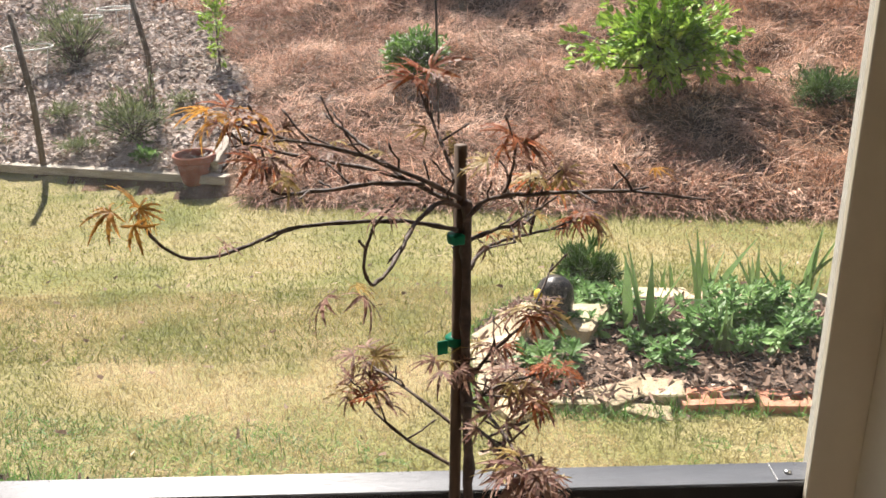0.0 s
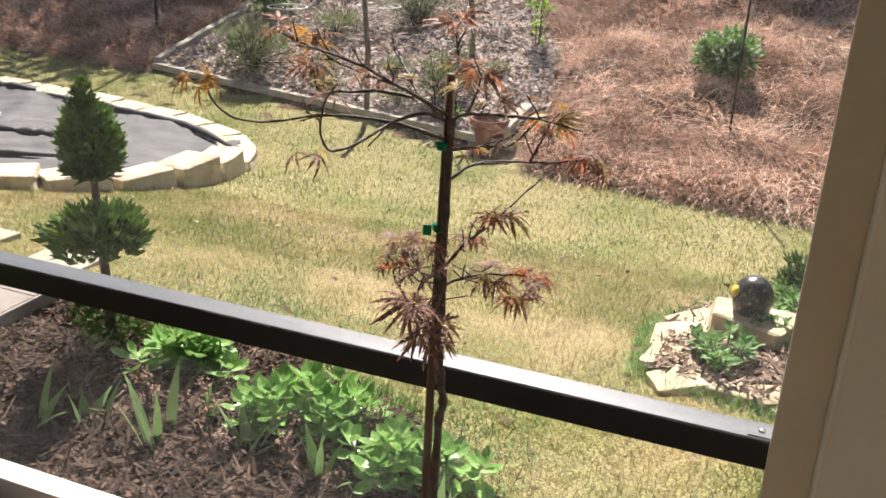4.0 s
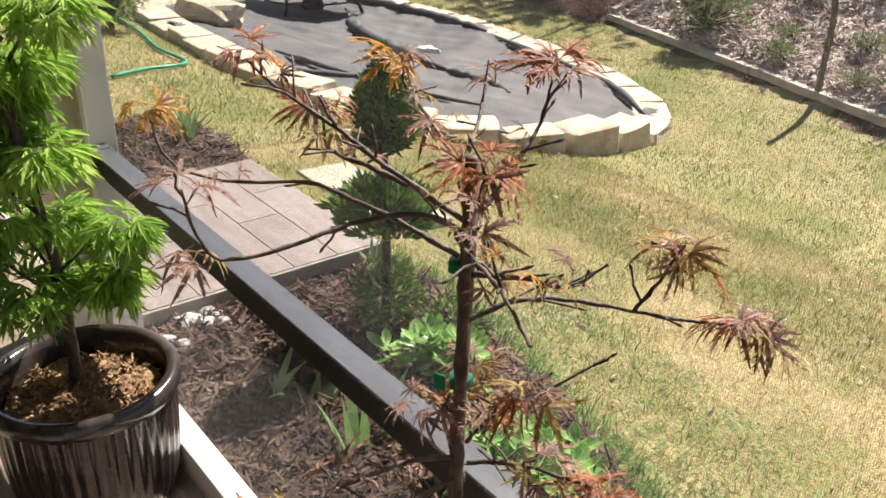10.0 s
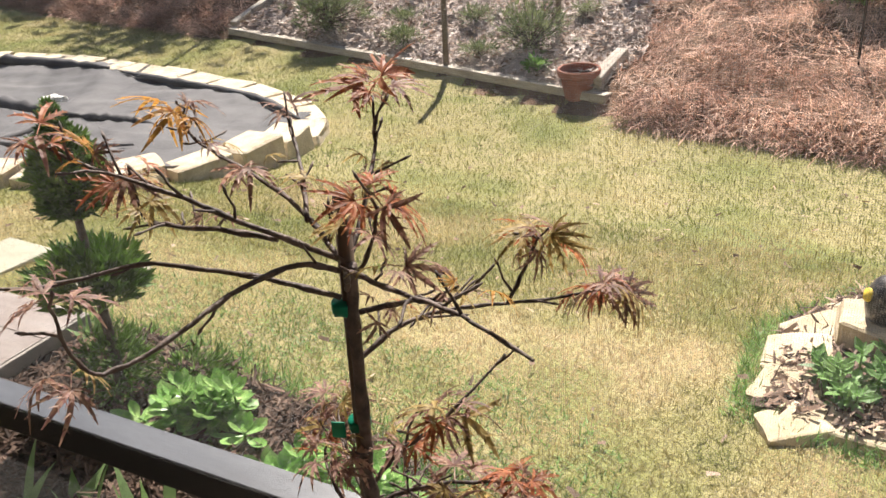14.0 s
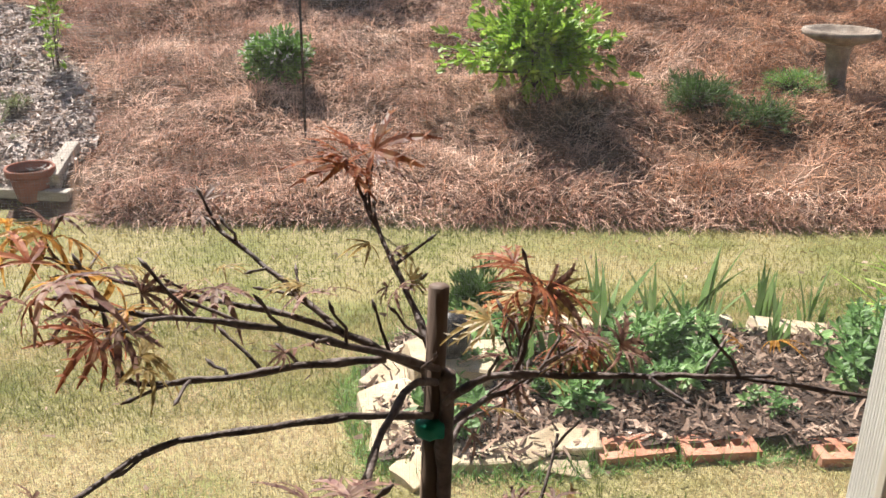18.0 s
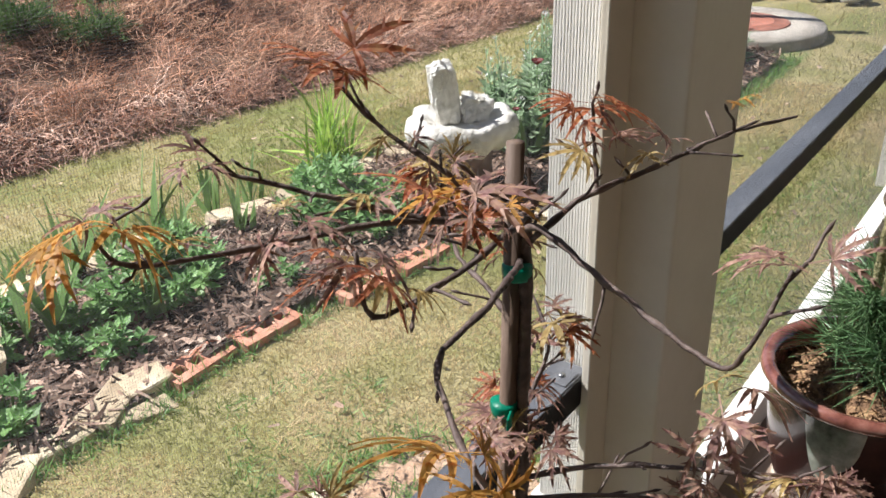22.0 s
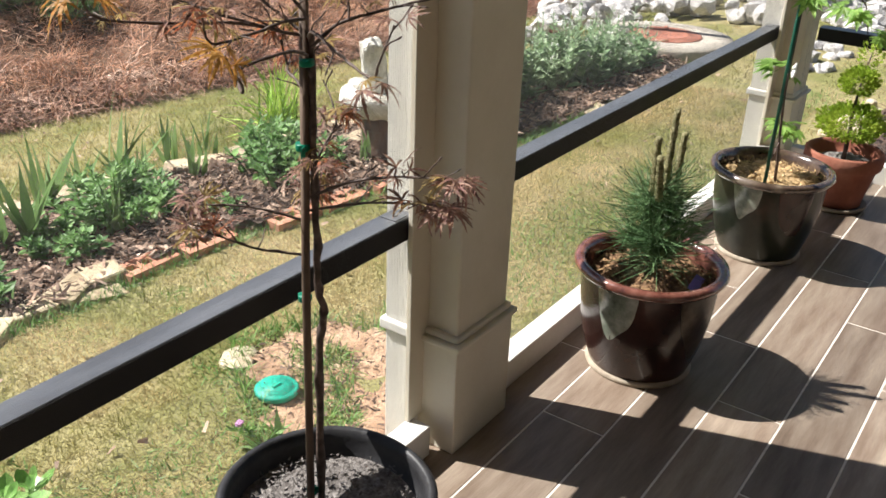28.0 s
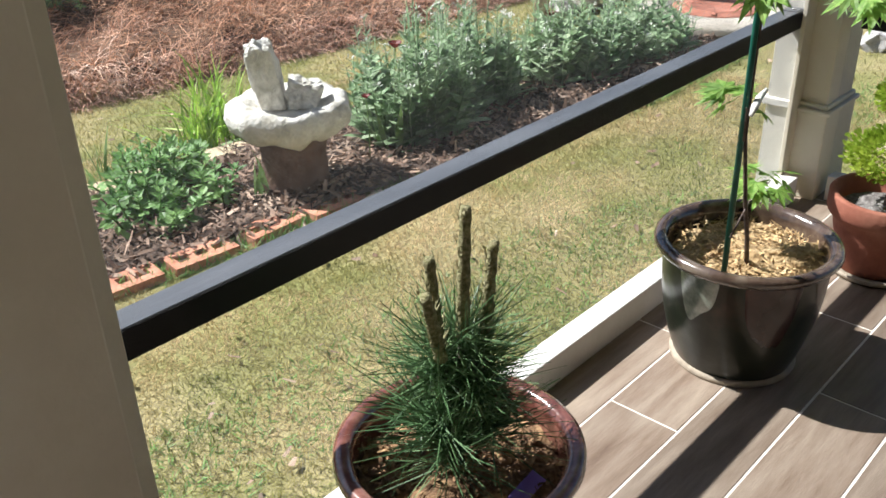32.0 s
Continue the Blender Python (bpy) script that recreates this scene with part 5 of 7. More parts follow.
def lie(pts, lift=0.0):
    return np.stack([pts[:, 0], pts[:, 1], ground_z(pts[:, 0], pts[:, 1]) + lift], 1)


# lawn blades, denser near the porch
for label, n, x0, x1, y0, y1, size, w in (("short patchy lawn grass, part green part straw-dry", 300000, -3.2, 4.2, 1.1, 4.0, (0.012, 0.032), 0.0028),
                                          ("patchy lawn grass towards the bank", 190000, -9.0, 7.0, 2.9, 7.4, (0.016, 0.042), 0.0055)):
    pts = scatter(n, x0, x1, y0, y1, lambda x, y: ~bare(x, y) & (y < base_line(x) + 0.15))
    stuff("lawn_grass", strands("lawn_grass", lie(pts, -0.002), RNG.uniform(0, 6.28, n), np.clip(RNG.normal(1.1, 0.3, n), 0.3, 1.5), RNG.uniform(*size, n) , np.full(n, w), RNG.uniform(-0.1, 0.25, n), M_BLADE if w < 0.004 else M_GREENBLADE, 1, RNG.uniform(-0.25, 0.25, n), 0.3), label, "grass")
n = 60000
pts = scatter(n, -9.5, -3.15, 1.1, 3.0, lambda x, y: ~bare(x, y))
stuff("lawn_grass", strands("lawn_grass", lie(pts, -0.002), RNG.uniform(0, 6.28, n), np.clip(RNG.normal(1.1, 0.3, n), 0.3, 1.5), RNG.uniform(0.016, 0.042, n), np.full(n, 0.0055), RNG.uniform(-0.1, 0.25, n), M_GREENBLADE, 1, RNG.uniform(-0.25, 0.25, n), 0.3), "patchy lawn grass beyond the tiled step", "grass")
n = 26000
pts = scatter(n, 3.2, 8.5, -4.0, 2.4, lambda x, y: ~bare(x, y) & (x > 3.25))
stuff("lawn_grass", strands("lawn_grass", lie(pts, -0.002), RNG.uniform(0, 6.28, n), np.abs(RNG.normal(0.75, 0.4, n)), RNG.uniform(0.02, 0.045, n), np.full(n, 0.007), RNG.uniform(0, 0.6, n), M_BLADE, 1, RNG.uniform(-0.6, 0.6, n), 0.1), "patchy lawn grass beside the porch end", "grass")
# greener tufts along bed edges and rough lawn tussocks
n = 9000
pts = scatter(n, -2.0, 4.6, 1.25, 3.7, lambda x, y: ~bare(x, y) & (bare(x + 0.09, y + 0.05) | bare(x - 0.06, y + 0.1) | bare(x, y - 0.09)))
stuff("edge_grass", strands("edge_grass", lie(pts), RNG.uniform(0, 6.28, n), np.abs(RNG.normal(0.5, 0.3, n)), RNG.uniform(0.03, 0.075, n), np.full(n, 0.0042), RNG.uniform(0.1, 0.8, n), M_LEAF, 2, RNG.uniform(-0.6, 0.6, n), 0.1), "longer green grass along the bed edges", "grass")

n = 16000
pts = scatter(n, -2.0, 4.8, 1.1, 3.9, lambda x, y: ~bare(x, y) & (bare(x, y - 0.28) | bare(x - 0.3, y + 0.1) | bare(x - 0.1, y - 0.5)) & (ripple(x, y, 3.1) > -0.3))
stuff("edge_grass", strands("edge_grass", lie(pts), RNG.uniform(0, 6.28, n), np.abs(RNG.normal(0.8, 0.35, n)), RNG.uniform(0.015, 0.04, n), np.full(n, 0.0045), RNG.uniform(0.1, 0.7, n), M_LEAF, 1, RNG.uniform(-0.6, 0.6, n), 0.1), "lush green grass near the watered beds", "grass")

# straw on the bank: long matted strands, combed downhill in tussocks
for n, y1, ln, w in ((185000, 9.4, (0.05, 0.19), 0.0054), (40000, 16.0, (0.16, 0.4), 0.014)):
    y0 = 4.0 if n > 50000 else 9.0
    pts = scatter(n, -11.5, 10.5, y0, y1, lambda x, y: (y > base_line(x) - 0.03) & ~in_hillbed(x, y) & ~((x > -5.6) & (x < -1.35) & (y < 7.3 + (x + 5.54) * -0.29)))
    swirl = 2.2 * ripple(pts[:, 0], pts[:, 1], 2.6) + 1.2 * ripple(pts[:, 1], pts[:, 0], 6.3)
    heading = -1.57 + swirl + RNG.normal(0, 1.15, n)
    tuss = 0.5 + 0.5 * ripple(pts[:, 0] + 4, pts[:, 1], 5.2)
    tilt = np.clip(RNG.normal(1.15, 0.38, n) - 0.5 * tuss, 0.1, 1.55)
    lift = np.stack([np.zeros(n), np.zeros(n), 0.15 * tuss ** 1.6 * RNG.uniform(0, 1, n)], 1)
    ln_, w_, bend_, roll_ = RNG.uniform(*ln, n), np.full(n, w) * RNG.uniform(0.6, 1.3, n), RNG.uniform(0.2, 1.1, n), RNG.uniform(-0.9, 0.9, n)
    rusty = pts[:, 0] + 0.9 * ripple(pts[:, 0], pts[:, 1], 1.7) + RNG.normal(0, 0.5, n) > 2.6
    for some, material, label in ((~rusty, M_STRAW, "matted pale dry straw covering the bank"), (rusty, M_RUSTSTRAW, "matted rust brown dry grass covering the bank")):
        stuff("bank_straw", strands("bank_straw", (lie(pts, -0.004) + lift)[some], heading[some], tilt[some], ln_[some], w_[some], bend_[some], material, 2, roll_[some], 0.3), label, "straw")
# fringe at the foot of the bank
n = 16000
x = RNG.uniform(-11, 9.5, n)
x = x[(x < -5.7) | (x > -1.25)]
n = len(x)
pts = np.stack([x, base_line(x) + RNG.uniform(-0.02, 0.28, n)], 1)
stuff("bank_fringe", strands("bank_fringe", lie(pts), -1.57 + RNG.normal(0, 0.7, n), np.abs(RNG.normal(0.7, 0.35, n)), RNG.uniform(0.10, 0.28, n), np.full(n, 0.007), RNG.uniform(0.5, 1.6, n), M_STRAW, 3, RNG.uniform(-0.8, 0.8, n), 0.2), "dry grass hanging over the foot of the bank", "straw")


def chips(n, x0, x1, y0, y1, test, material, size, w, lift, label, name="mulch_chips", spread=0.25):
    pts = scatter(n, x0, x1, y0, y1, lambda x, y: test(x, y) & ~((y < 1.1) & (x > -5.3) & (x < 3.22)))
    stuff(name, strands(name, lie(pts, lift) + np.stack([np.zeros(n), np.zeros(n), RNG.uniform(0, 0.018, n)], 1), RNG.uniform(0, 6.28, n), RNG.normal(1.5, spread, n), RNG.uniform(*size, n), RNG.uniform(0.5, 1.5, n) * w, RNG.uniform(-0.35, 0.5, n), material, 2, RNG.uniform(-0.9, 0.9, n), 0.55), label, "mulch")


chips(15000, -1.8, 0.0, 1.1, 2.25, in_bed, M_CHIP, (0.02, 0.075), 0.008, 0.022, "shredded brown bark mulch")
chips(3500, -3.8, -2.75, 1.1, 2.2, in_bed_left, M_CHIP, (0.02, 0.07), 0.009, 0.022, "shredded brown bark mulch by the step")
chips(9000, 3.2, 5.3, -2.5, 0.9, in_bed_right, M_CHIP, (0.02, 0.07), 0.010, 0.03, "shredded dark bark mulch by the porch end")
chips(8000, 0.1, 4.8, 1.95, 3.6, in_island, M_LITTER, (0.02, 0.06), 0.012, 0.035, "dry fallen leaves over the bed", "leaf_litter", 0.35)
chips(7000, 0.1, 4.8, 1.95, 3.6, in_island, M_CHIP, (0.02, 0.06), 0.008, 0.035, "dark bark crumbs in the bed")
chips(24000, -5.6, -1.3, 6.0, 10.4, in_hillbed, M_GREYCHIP, (0.025, 0.075), 0.014, 0.025, "grey weathered chips on the bank bed", "weathered_chips", 0.3)
chips(5500, -5.6, -1.3, 6.0, 10.0, in_hillbed, M_LITTER, (0.025, 0.06), 0.018, 0.03, "brown leaves among the chips", "leaf_litter", 0.3)
chips(420, -3.0, 4.5, 1.25, 5.2, lambda x, y: ~bare(x, y) & (y < base_line(x)), M_LITTER, (0.015, 0.04), 0.012, 0.012, "dry leaf scraps strewn on the lawn", "leaf_litter", 0.2)
chips(420, 0.4, 1.0, 1.1, 1.75, in_clay, M_CHIP, (0.008, 0.025), 0.005, 0.012, "dry scraps on the bare soil", "leaf_litter", 0.2)

# ---- tiled step, stepping slabs ----
tiled_step = thing("tiled_step", (0, 0, 0), "grey wood-look tiled step with a pale mortar edge outside the porch", "step", kind="structure")
part("base", box(-2.765, -1.785, 1.09, 2.01, -0.12, 0.034, 0.004), mat("grey_mortar", [(0.26, 0.235, 0.205), (0.34, 0.31, 0.28)], 9, 0.9, 0.3), tiled_step, "concrete base")
M_STEPTILE = mat("grey_step_tile", [(0.195, 0.155, 0.135), (0.24, 0.20, 0.178), (0.285, 0.25, 0.228)], 3.2, 0.5, 0.12, 40, 0.2, stretch=(1.0, 7.0, 1), per=0.12, spec=0.4)
for r in range(-1, 5):
    y0 = 1.2 + r * 0.1605
    for x0, x1 in (((-2.755, -2.2), (-2.196, -1.795)) if r % 2 else ((-2.755, -2.42), (-2.416, -1.795))):
        part("tile", box(x0, x1, max(y0, 1.095), y0 + 0.157, 0.034, 0.0375, 0.0012), M_STEPTILE, tiled_step)
slab = solo("stepping_slab", box(-0.135, 0.135, -0.125, 0.125, 0.0, 0.03, 0.006), M_SLAB, "pale square concrete stepping slab set in the lawn", "paving slab", "stepping slabs", m=pose(-2.635, 2.345, float(ground_z(-2.6, 2.35)) - 0.012, -2, 0, -3))
copy_thing(slab, pose(-2.13, 2.35, float(ground_z(-2.13, 2.35)) - 0.008, -2, 0, 4))


# ---- the stone ring with its dark fabric ----
rnd = random.Random(41)
ring = thing("stone_ring", (0, 0, 0), "low oval ring of tan sandstone blocks holding black landscape fabric", "raised bed")
n_st = 36
line = loop_curve(RING, n_st)
for i in range(n_st):
    (ax, ay), (bx, by) = line[i], line[i + 1]
    cx, cy = (ax + bx) / 2, (ay + by) / 2
    ln = math.hypot(bx - ax, by - ay)
    ang = math.degrees(math.atan2(by - ay, bx - ax))
    tall = -3.2 < cx and 4.1 < cy < 4.75
    h = rnd.uniform(0.10, 0.12) + (0.06 if tall else 0.0)
    part("stone", block((ln * 0.99, rnd.uniform(0.23, 0.27), h), rnd, 0.022, M_STONE, 0.05), None, ring, m=pose(*on_ground(cx, cy, -0.02), rnd.uniform(-2, 2), 0, ang + rnd.uniform(-4, 4)))


xs, ys = np.arange(-8.0, -2.85, 0.05), np.arange(2.9, 5.85, 0.05)
gx_, gy_ = np.meshgrid(xs, ys, indexing="ij")
zz = ground_z(gx_, gy_) + 0.062 + 0.02 * ripple(gx_ + 0.4 * gy_, gy_, 3.3) + 0.007 * ripple(gx_ * 1.3, gx_ + 2 * gy_, 19) + 0.012 * np.maximum(0, ripple(gx_ + 1.4 * gy_, 0.3 * gx_, 9.5) - 0.3) + 0.012 * np.abs(ripple(gx_ - gy_, gy_, 7.1)) + 0.008 * ripple(gy_ + gx_, gx_, 13) + 0.01 * np.maximum(0, ripple(gx_ * 0.8 + gy_, gx_ - gy_, 4.4)) ** 0.5
sheet_v = np.stack([gx_, gy_, zz], -1).reshape(-1, 3)
ny = len(ys)
cell = [(i * ny + j, (i + 1) * ny + j, (i + 1) * ny + j + 1, i * ny + j + 1) for i in range(len(xs) - 1) for j in range(ny - 1) if in_ring(np.array([xs[i] + 0.025]), np.array([ys[j] + 0.025]))[0]]
fabric = thing("landscape_fabric", (0, 0, 0), "wrinkled black landscape fabric spread inside the stone ring", "fabric")
me = fast_mesh("sheet", sheet_v, cell, M_FABRIC)
me.polygons.foreach_set("use_smooth", [True] * len(me.polygons))
part("sheet", me, None, fabric)


for k, (pts, r) in enumerate((([(-6.5, 4.8), (-6.0, 4.62), (-5.4, 4.5), (-4.9, 4.42), (-4.6, 4.45)], 0.06), ([(-4.85, 4.4), (-4.5, 4.0), (-4.3, 3.6), (-4.35, 3.2), (-4.5, 3.05)], 0.02),
                              ([(-3.2, 5.0), (-3.7, 5.3), (-4.2, 5.43), (-4.8, 5.5), (-5.4, 5.62)], 0.03), ([(-5.6, 5.66), (-6.2, 5.64), (-6.9, 5.6), (-7.4, 5.35)], 0.05), ([(-4.6, 4.45), (-4.2, 4.5), (-3.9, 4.45)], 0.04),
                              ([(-5.0, 3.3), (-4.5, 3.42), (-4.0, 3.6), (-3.6, 3.95)], 0.018))):
    p3, rad = [], []
    line = loop_curve(pts, 22, False)
    for i, (x, y) in enumerate(line):
        p3.append(on_ground(x, y, 0.085 + r * 0.1))
        rad.append(r * (0.8 + 0.7 * noise.noise(Vector((i * 0.9, k * 5, 0)))) * min(1, 0.25 + 0.2 * i, 0.25 + 0.2 * (22 - i)) + 0.004)
    part("fold", tubes("fold", [(p3, rad)], seg=9), M_FABRIC, fabric, "bunched black fabric fold")
part("wrapper", rock((0.16, 0.10, 0.05), random.Random(4), 3, 0.6, M_WHITE), None, fabric, "crumpled white plastic wrapper", pose(*on_ground(-4.95, 4.55, 0.14), 0, 0, 30))

boulder = solo("boulder", rock((0.62, 0.36, 0.26), random.Random(8), 3, 0.25, M_STONE), None, "pale rounded boulder on the stone ring", "rock", m=pose(*on_ground(-6.2, 3.38, 0.02), 0, 0, 20))

pit = thing("fire_pit", on_ground(-7.15, 4.82, 0.09), "dark iron fire pit with a domed mesh lid", "fire pit")
part("bowl", lathe([(0.0, 0.20), (0.16, 0.215), (0.32, 0.265), (0.43, 0.34), (0.46, 0.375), (0.455, 0.38), (0.42, 0.345), (0.31, 0.28), (0.15, 0.232), (0, 0.22)], 48), M_IRON, pit, "rounded iron bowl")
part("rim", lathe([(0.455, 0.372), (0.545, 0.378), (0.548, 0.388), (0.455, 0.386)], 56), M_IRON, pit, "flat bright rim")
ribs = []
for k in range(4):
    a = k * math.pi / 4 + 0.3
    ribs.append(([(0.44 * math.cos(t) * math.cos(a), 0.44 * math.cos(t) * math.sin(a), 0.39 + 0.17 * math.sin(t)) for t in np.linspace(0, math.pi, 17)], 0.006))
for t in (0.35, 0.75):
    ribs.append(([(0.44 * math.cos(t) * math.cos(a), 0.44 * math.cos(t) * math.sin(a), 0.39 + 0.17 * math.sin(t)) for a in np.linspace(0, 6.283, 33)], 0.004))
lid = part("lid", tubes("lid", ribs, seg=5), M_IRON, pit, "domed wire lid")
mesh_lines = []
for k in range(26):
    a = k * 2 * math.pi / 26
    mesh_lines.append(([(0.44 * math.cos(t) * math.cos(a), 0.44 * math.cos(t) * math.sin(a), 0.39 + 0.17 * math.sin(t)) for t in np.linspace(0, 1.5, 8)], 0.0022))
for t in np.linspace(0.08, 1.45, 13):
    mesh_lines.append(([(0.44 * math.cos(t) * math.cos(a), 0.44 * math.cos(t) * math.sin(a), 0.39 + 0.17 * math.sin(t)) for a in np.linspace(0, 6.283, 33)], 0.0022))
part("mesh", tubes("mesh", mesh_lines, seg=3), M_IRON, lid)
part("knob", lathe([(0.0, 0.555), (0.02, 0.56), (0.024, 0.59), (0.012, 0.605), (0, 0.606)], 12), M_IRON, lid)
for k in range(4):
    a = k * math.pi / 2 + 0.55
    c, s = math.cos(a), math.sin(a)
    part("leg", tubes("leg", [([(0.50 * c, 0.50 * s, 0.375), (0.515 * c, 0.515 * s, 0.25), (0.47 * c, 0.47 * s, 0.12), (0.52 * c, 0.52 * s, 0.0)], 0.017)], seg=7), M_IRON, pit)
part("leg_ring", tubes("leg_ring", [([(0.47 * math.cos(a), 0.47 * math.sin(a), 0.12) for a in np.linspace(0, 6.283, 33)], 0.008)], seg=6), M_IRON, pit)
part("ash_pan", lathe([(0.10, 0.0), (0.11, 0.02), (0.085, 0.1), (0.085, 0.21), (0, 0.21)], 20), M_IRON, pit)

hose_line = loop_curve([(-4.55, 2.05), (-4.7, 2.3), (-4.87, 2.62), (-5.3, 2.6), (-5.9, 2.7), (-6.8, 2.75)], 40, False)
solo("garden_hose", tubes("garden_hose", [([on_ground(x, y, 0.02) for x, y in hose_line], 0.011)], seg=8), M_HOSE, "green garden hose lying on the lawn by the stone ring", "hose")


# ---- plants ----
def conifer_tier(parent, c, rx, rz, n, seed, size=(0.03, 0.06), name="tier", pointed=0.0, material=None, out=0.5, shape=SLIM):
    rr = random.Random(seed)
    lv = Leaves()
    for i in range(n):
        d = Vector((rr.gauss(0, 1), rr.gauss(0, 1), rr.gauss(0, 1))).normalized()
        t = (d.z + 1) / 2
        k = rr.uniform(0.35, 1.0) ** 0.8 * (1 + 0.25 * noise.noise(d * 3.2 + Vector((seed, 0, 0)))) * (1 - pointed * t * 0.75)
        p = Vector((c[0] + d.x * rx * k, c[1] + d.y * rx * k, c[2] + d.z * rz * (k if pointed == 0 else 1)))
        dr = Vector((d.x, d.y, d.z * 0.5 + out))
        for j in range(5):
            e = (dr.normalized() + Vector((rr.gauss(0, 0.35), rr.gauss(0, 0.35), rr.gauss(0, 0.3)))).normalized()
            lv.add(shape, p, frame_of(e, rr.uniform(-1.5, 1.5)), rr.uniform(*size))
    return part(name, lv.make(name, material or M_CONIFER), None, parent)


LEAFLET = ([(0, 0, 0), (0.16, 0.45, 0.03), (0, 1, -0.04), (-0.16, 0.45, 0.03)], [(0, 1, 2, 3)])
sp = on_ground(-1.44, 1.79)
spruce = thing("topiary_spruce", sp, "dark green two-tier spruce topiary on a bare stem", "tree")
part("trunk", tubes("trunk", [([(0, 0, 0), (0.008, 0.0, 0.2), (-0.005, 0.005, 0.4), (0.0, 0.0, 0.6), (-0.005, 0, 0.79)], [0.017, 0.015, 0.013, 0.010, 0.005])], seg=8), M_BARK, spruce)
conifer_tier(spruce, (0, 0, 0.668), 0.088, 0.108, 1000, 1, (0.024, 0.046), "upper_tier", 0.25, None, 0.9, LEAFLET)
conifer_tier(spruce, (-0.008, 0, 0.79), 0.03, 0.06, 150, 5, (0.02, 0.032), "leader_tip", 0.4, None, 0.9, LEAFLET)
conifer_tier(spruce, (0, 0, 0.385), 0.132, 0.078, 440, 2, (0.03, 0.06), "lower_tier", 0, None, 1.0, LEAFLET)
conifer_tier(spruce, (0, 0, 0.12), 0.10, 0.12, 420, 3, (0.02, 0.04), "skirt")
low = thing("low_shrub", on_ground(-1.28, 1.90), "low twiggy dark green shrub beside the topiary", "shrub")
conifer_tier(low, (0, 0, 0.06), 0.11, 0.06, 180, 7, (0.02, 0.045), "foliage", 0, M_CONIFER)


def rosette_clump(x, y, r, h, n, seed, material, label, name="sedum_clump", leaf=0.05, stems=True, group="", lift=0.02, shape=OVAL, category="plant"):
    """A clump of leafy shoots, each topped by a rosette."""
    rr = random.Random(seed)
    p = thing(name, on_ground(x, y, lift), label, category, group)
    lines = []
    lv = Leaves()
    for i in range(n):
        a, q = rr.uniform(0, 6.283), r * math.sqrt(rr.random())
        top = Vector((q * math.cos(a) * 1.15, q * math.sin(a) * 1.15, h * (1 - 0.45 * (q / r) ** 2) * rr.uniform(0.8, 1.1)))
        foot = Vector((q * math.cos(a) * 0.7, q * math.sin(a) * 0.7, 0))
        lines.append(([foot, (foot + top) / 2 + Vector((0, 0, 0.01)), top], [0.004, 0.0035, 0.003]))
        for k in range(13):
            t = 1 - (k / 13) ** 1.3 * 0.75
            b = a + k * 2.4 + rr.uniform(-0.3, 0.3)
            up = 1.1 - 1.1 * (1 - t) * 1.6 + rr.uniform(-0.25, 0.2) - 0.6 * (k / 13)
            d = Vector((math.cos(b), math.sin(b), up))
            c = foot.lerp(top, t)
            lv.add(shape, c, frame_of(d, rr.uniform(-0.4, 0.4)), leaf * (0.55 + 0.5 * min(1, k / 5)) * rr.uniform(0.8, 1.2))
    clump("stem", tubes("stem", lines, seg=5), M_LEAF, p)
    clump("foliage", lv.make("foliage", material), None, p)
    return p


CABBAGE = ([(0, 0, 0), (0.13, 0.25, 0.0), (0.26, 0.55, 0.03), (0.20, 0.82, 0.07), (0, 1, 0.10), (-0.20, 0.82, 0.07), (-0.26, 0.55, 0.03), (-0.13, 0.25, 0.0), (0, 0.55, -0.07)], [(0, 1, 8), (1, 2, 8), (2, 3, 8), (3, 4, 8), (4, 5, 8), (5, 6, 8), (6, 7, 8), (7, 0, 8)])
for k, (x, y, r, h, n) in enumerate(((-1.19, 1.74, 0.09, 0.12, 7), (-1.03, 1.80, 0.10, 0.12, 8), (-0.75, 1.59, 0.09, 0.13, 8), (-0.60, 1.66, 0.11, 0.14, 10), (-0.36, 1.50, 0.10, 0.12, 8), (-0.20, 1.55, 0.08, 0.10, 5))):
    rosette_clump(x, y, r, h, n, 60 + k, M_SEDUM, "fleshy broad-leaved green sedum clump in the mulch bed", "sedum_clump", 0.074, True, "sedum clumps", 0.02, CABBAGE)


def iris_clump(x, y, n, h, seed, material, label, name="iris_clump", w=0.02, spread=0.03, group="", fan=0.5, lift=0.02, bend=0.35, category="plant"):
    rr = random.Random(seed)
    p = thing(name, on_ground(x, y, lift), label, category, group)
    for i in range(n):
        lv = Leaves()
        a = rr.uniform(0, 6.283)
        tilt = abs(rr.gauss(0, fan))
        d = Vector((math.cos(a) * math.sin(tilt), math.sin(a) * math.sin(tilt), math.cos(tilt)))
        lv.blade((rr.gauss(0, spread), rr.gauss(0, spread), -0.01), d, h * rr.uniform(0.6, 1.1), w * rr.uniform(0.7, 1.2), bend * rr.uniform(0.1, 1.6), rr, 6)
        part("leaf", lv.make("leaf", material), None, p)
    return p


for k, (x, y, n, h) in enumerate(((-1.30, 1.34, 5, 0.20), (-1.18, 1.40, 5, 0.16), (-0.95, 1.40, 6, 0.21), (-0.91, 1.56, 5, 0.18), (-0.50, 1.43, 6, 0.2), (-1.70, 1.93, 7, 0.16), (-0.72, 1.46, 7, 0.16), (-0.16, 1.40, 7, 0.15), (-3.3, 1.95, 9, 0.22), (0.33, 1.36, 7, 0.12))):
    iris_clump(x, y, n, h, 90 + k, M_IRIS, "broad green strap leaves sprouting from the mulch", "bulb_sprout", 0.026, 0.016, "bulb sprouts", 0.45)
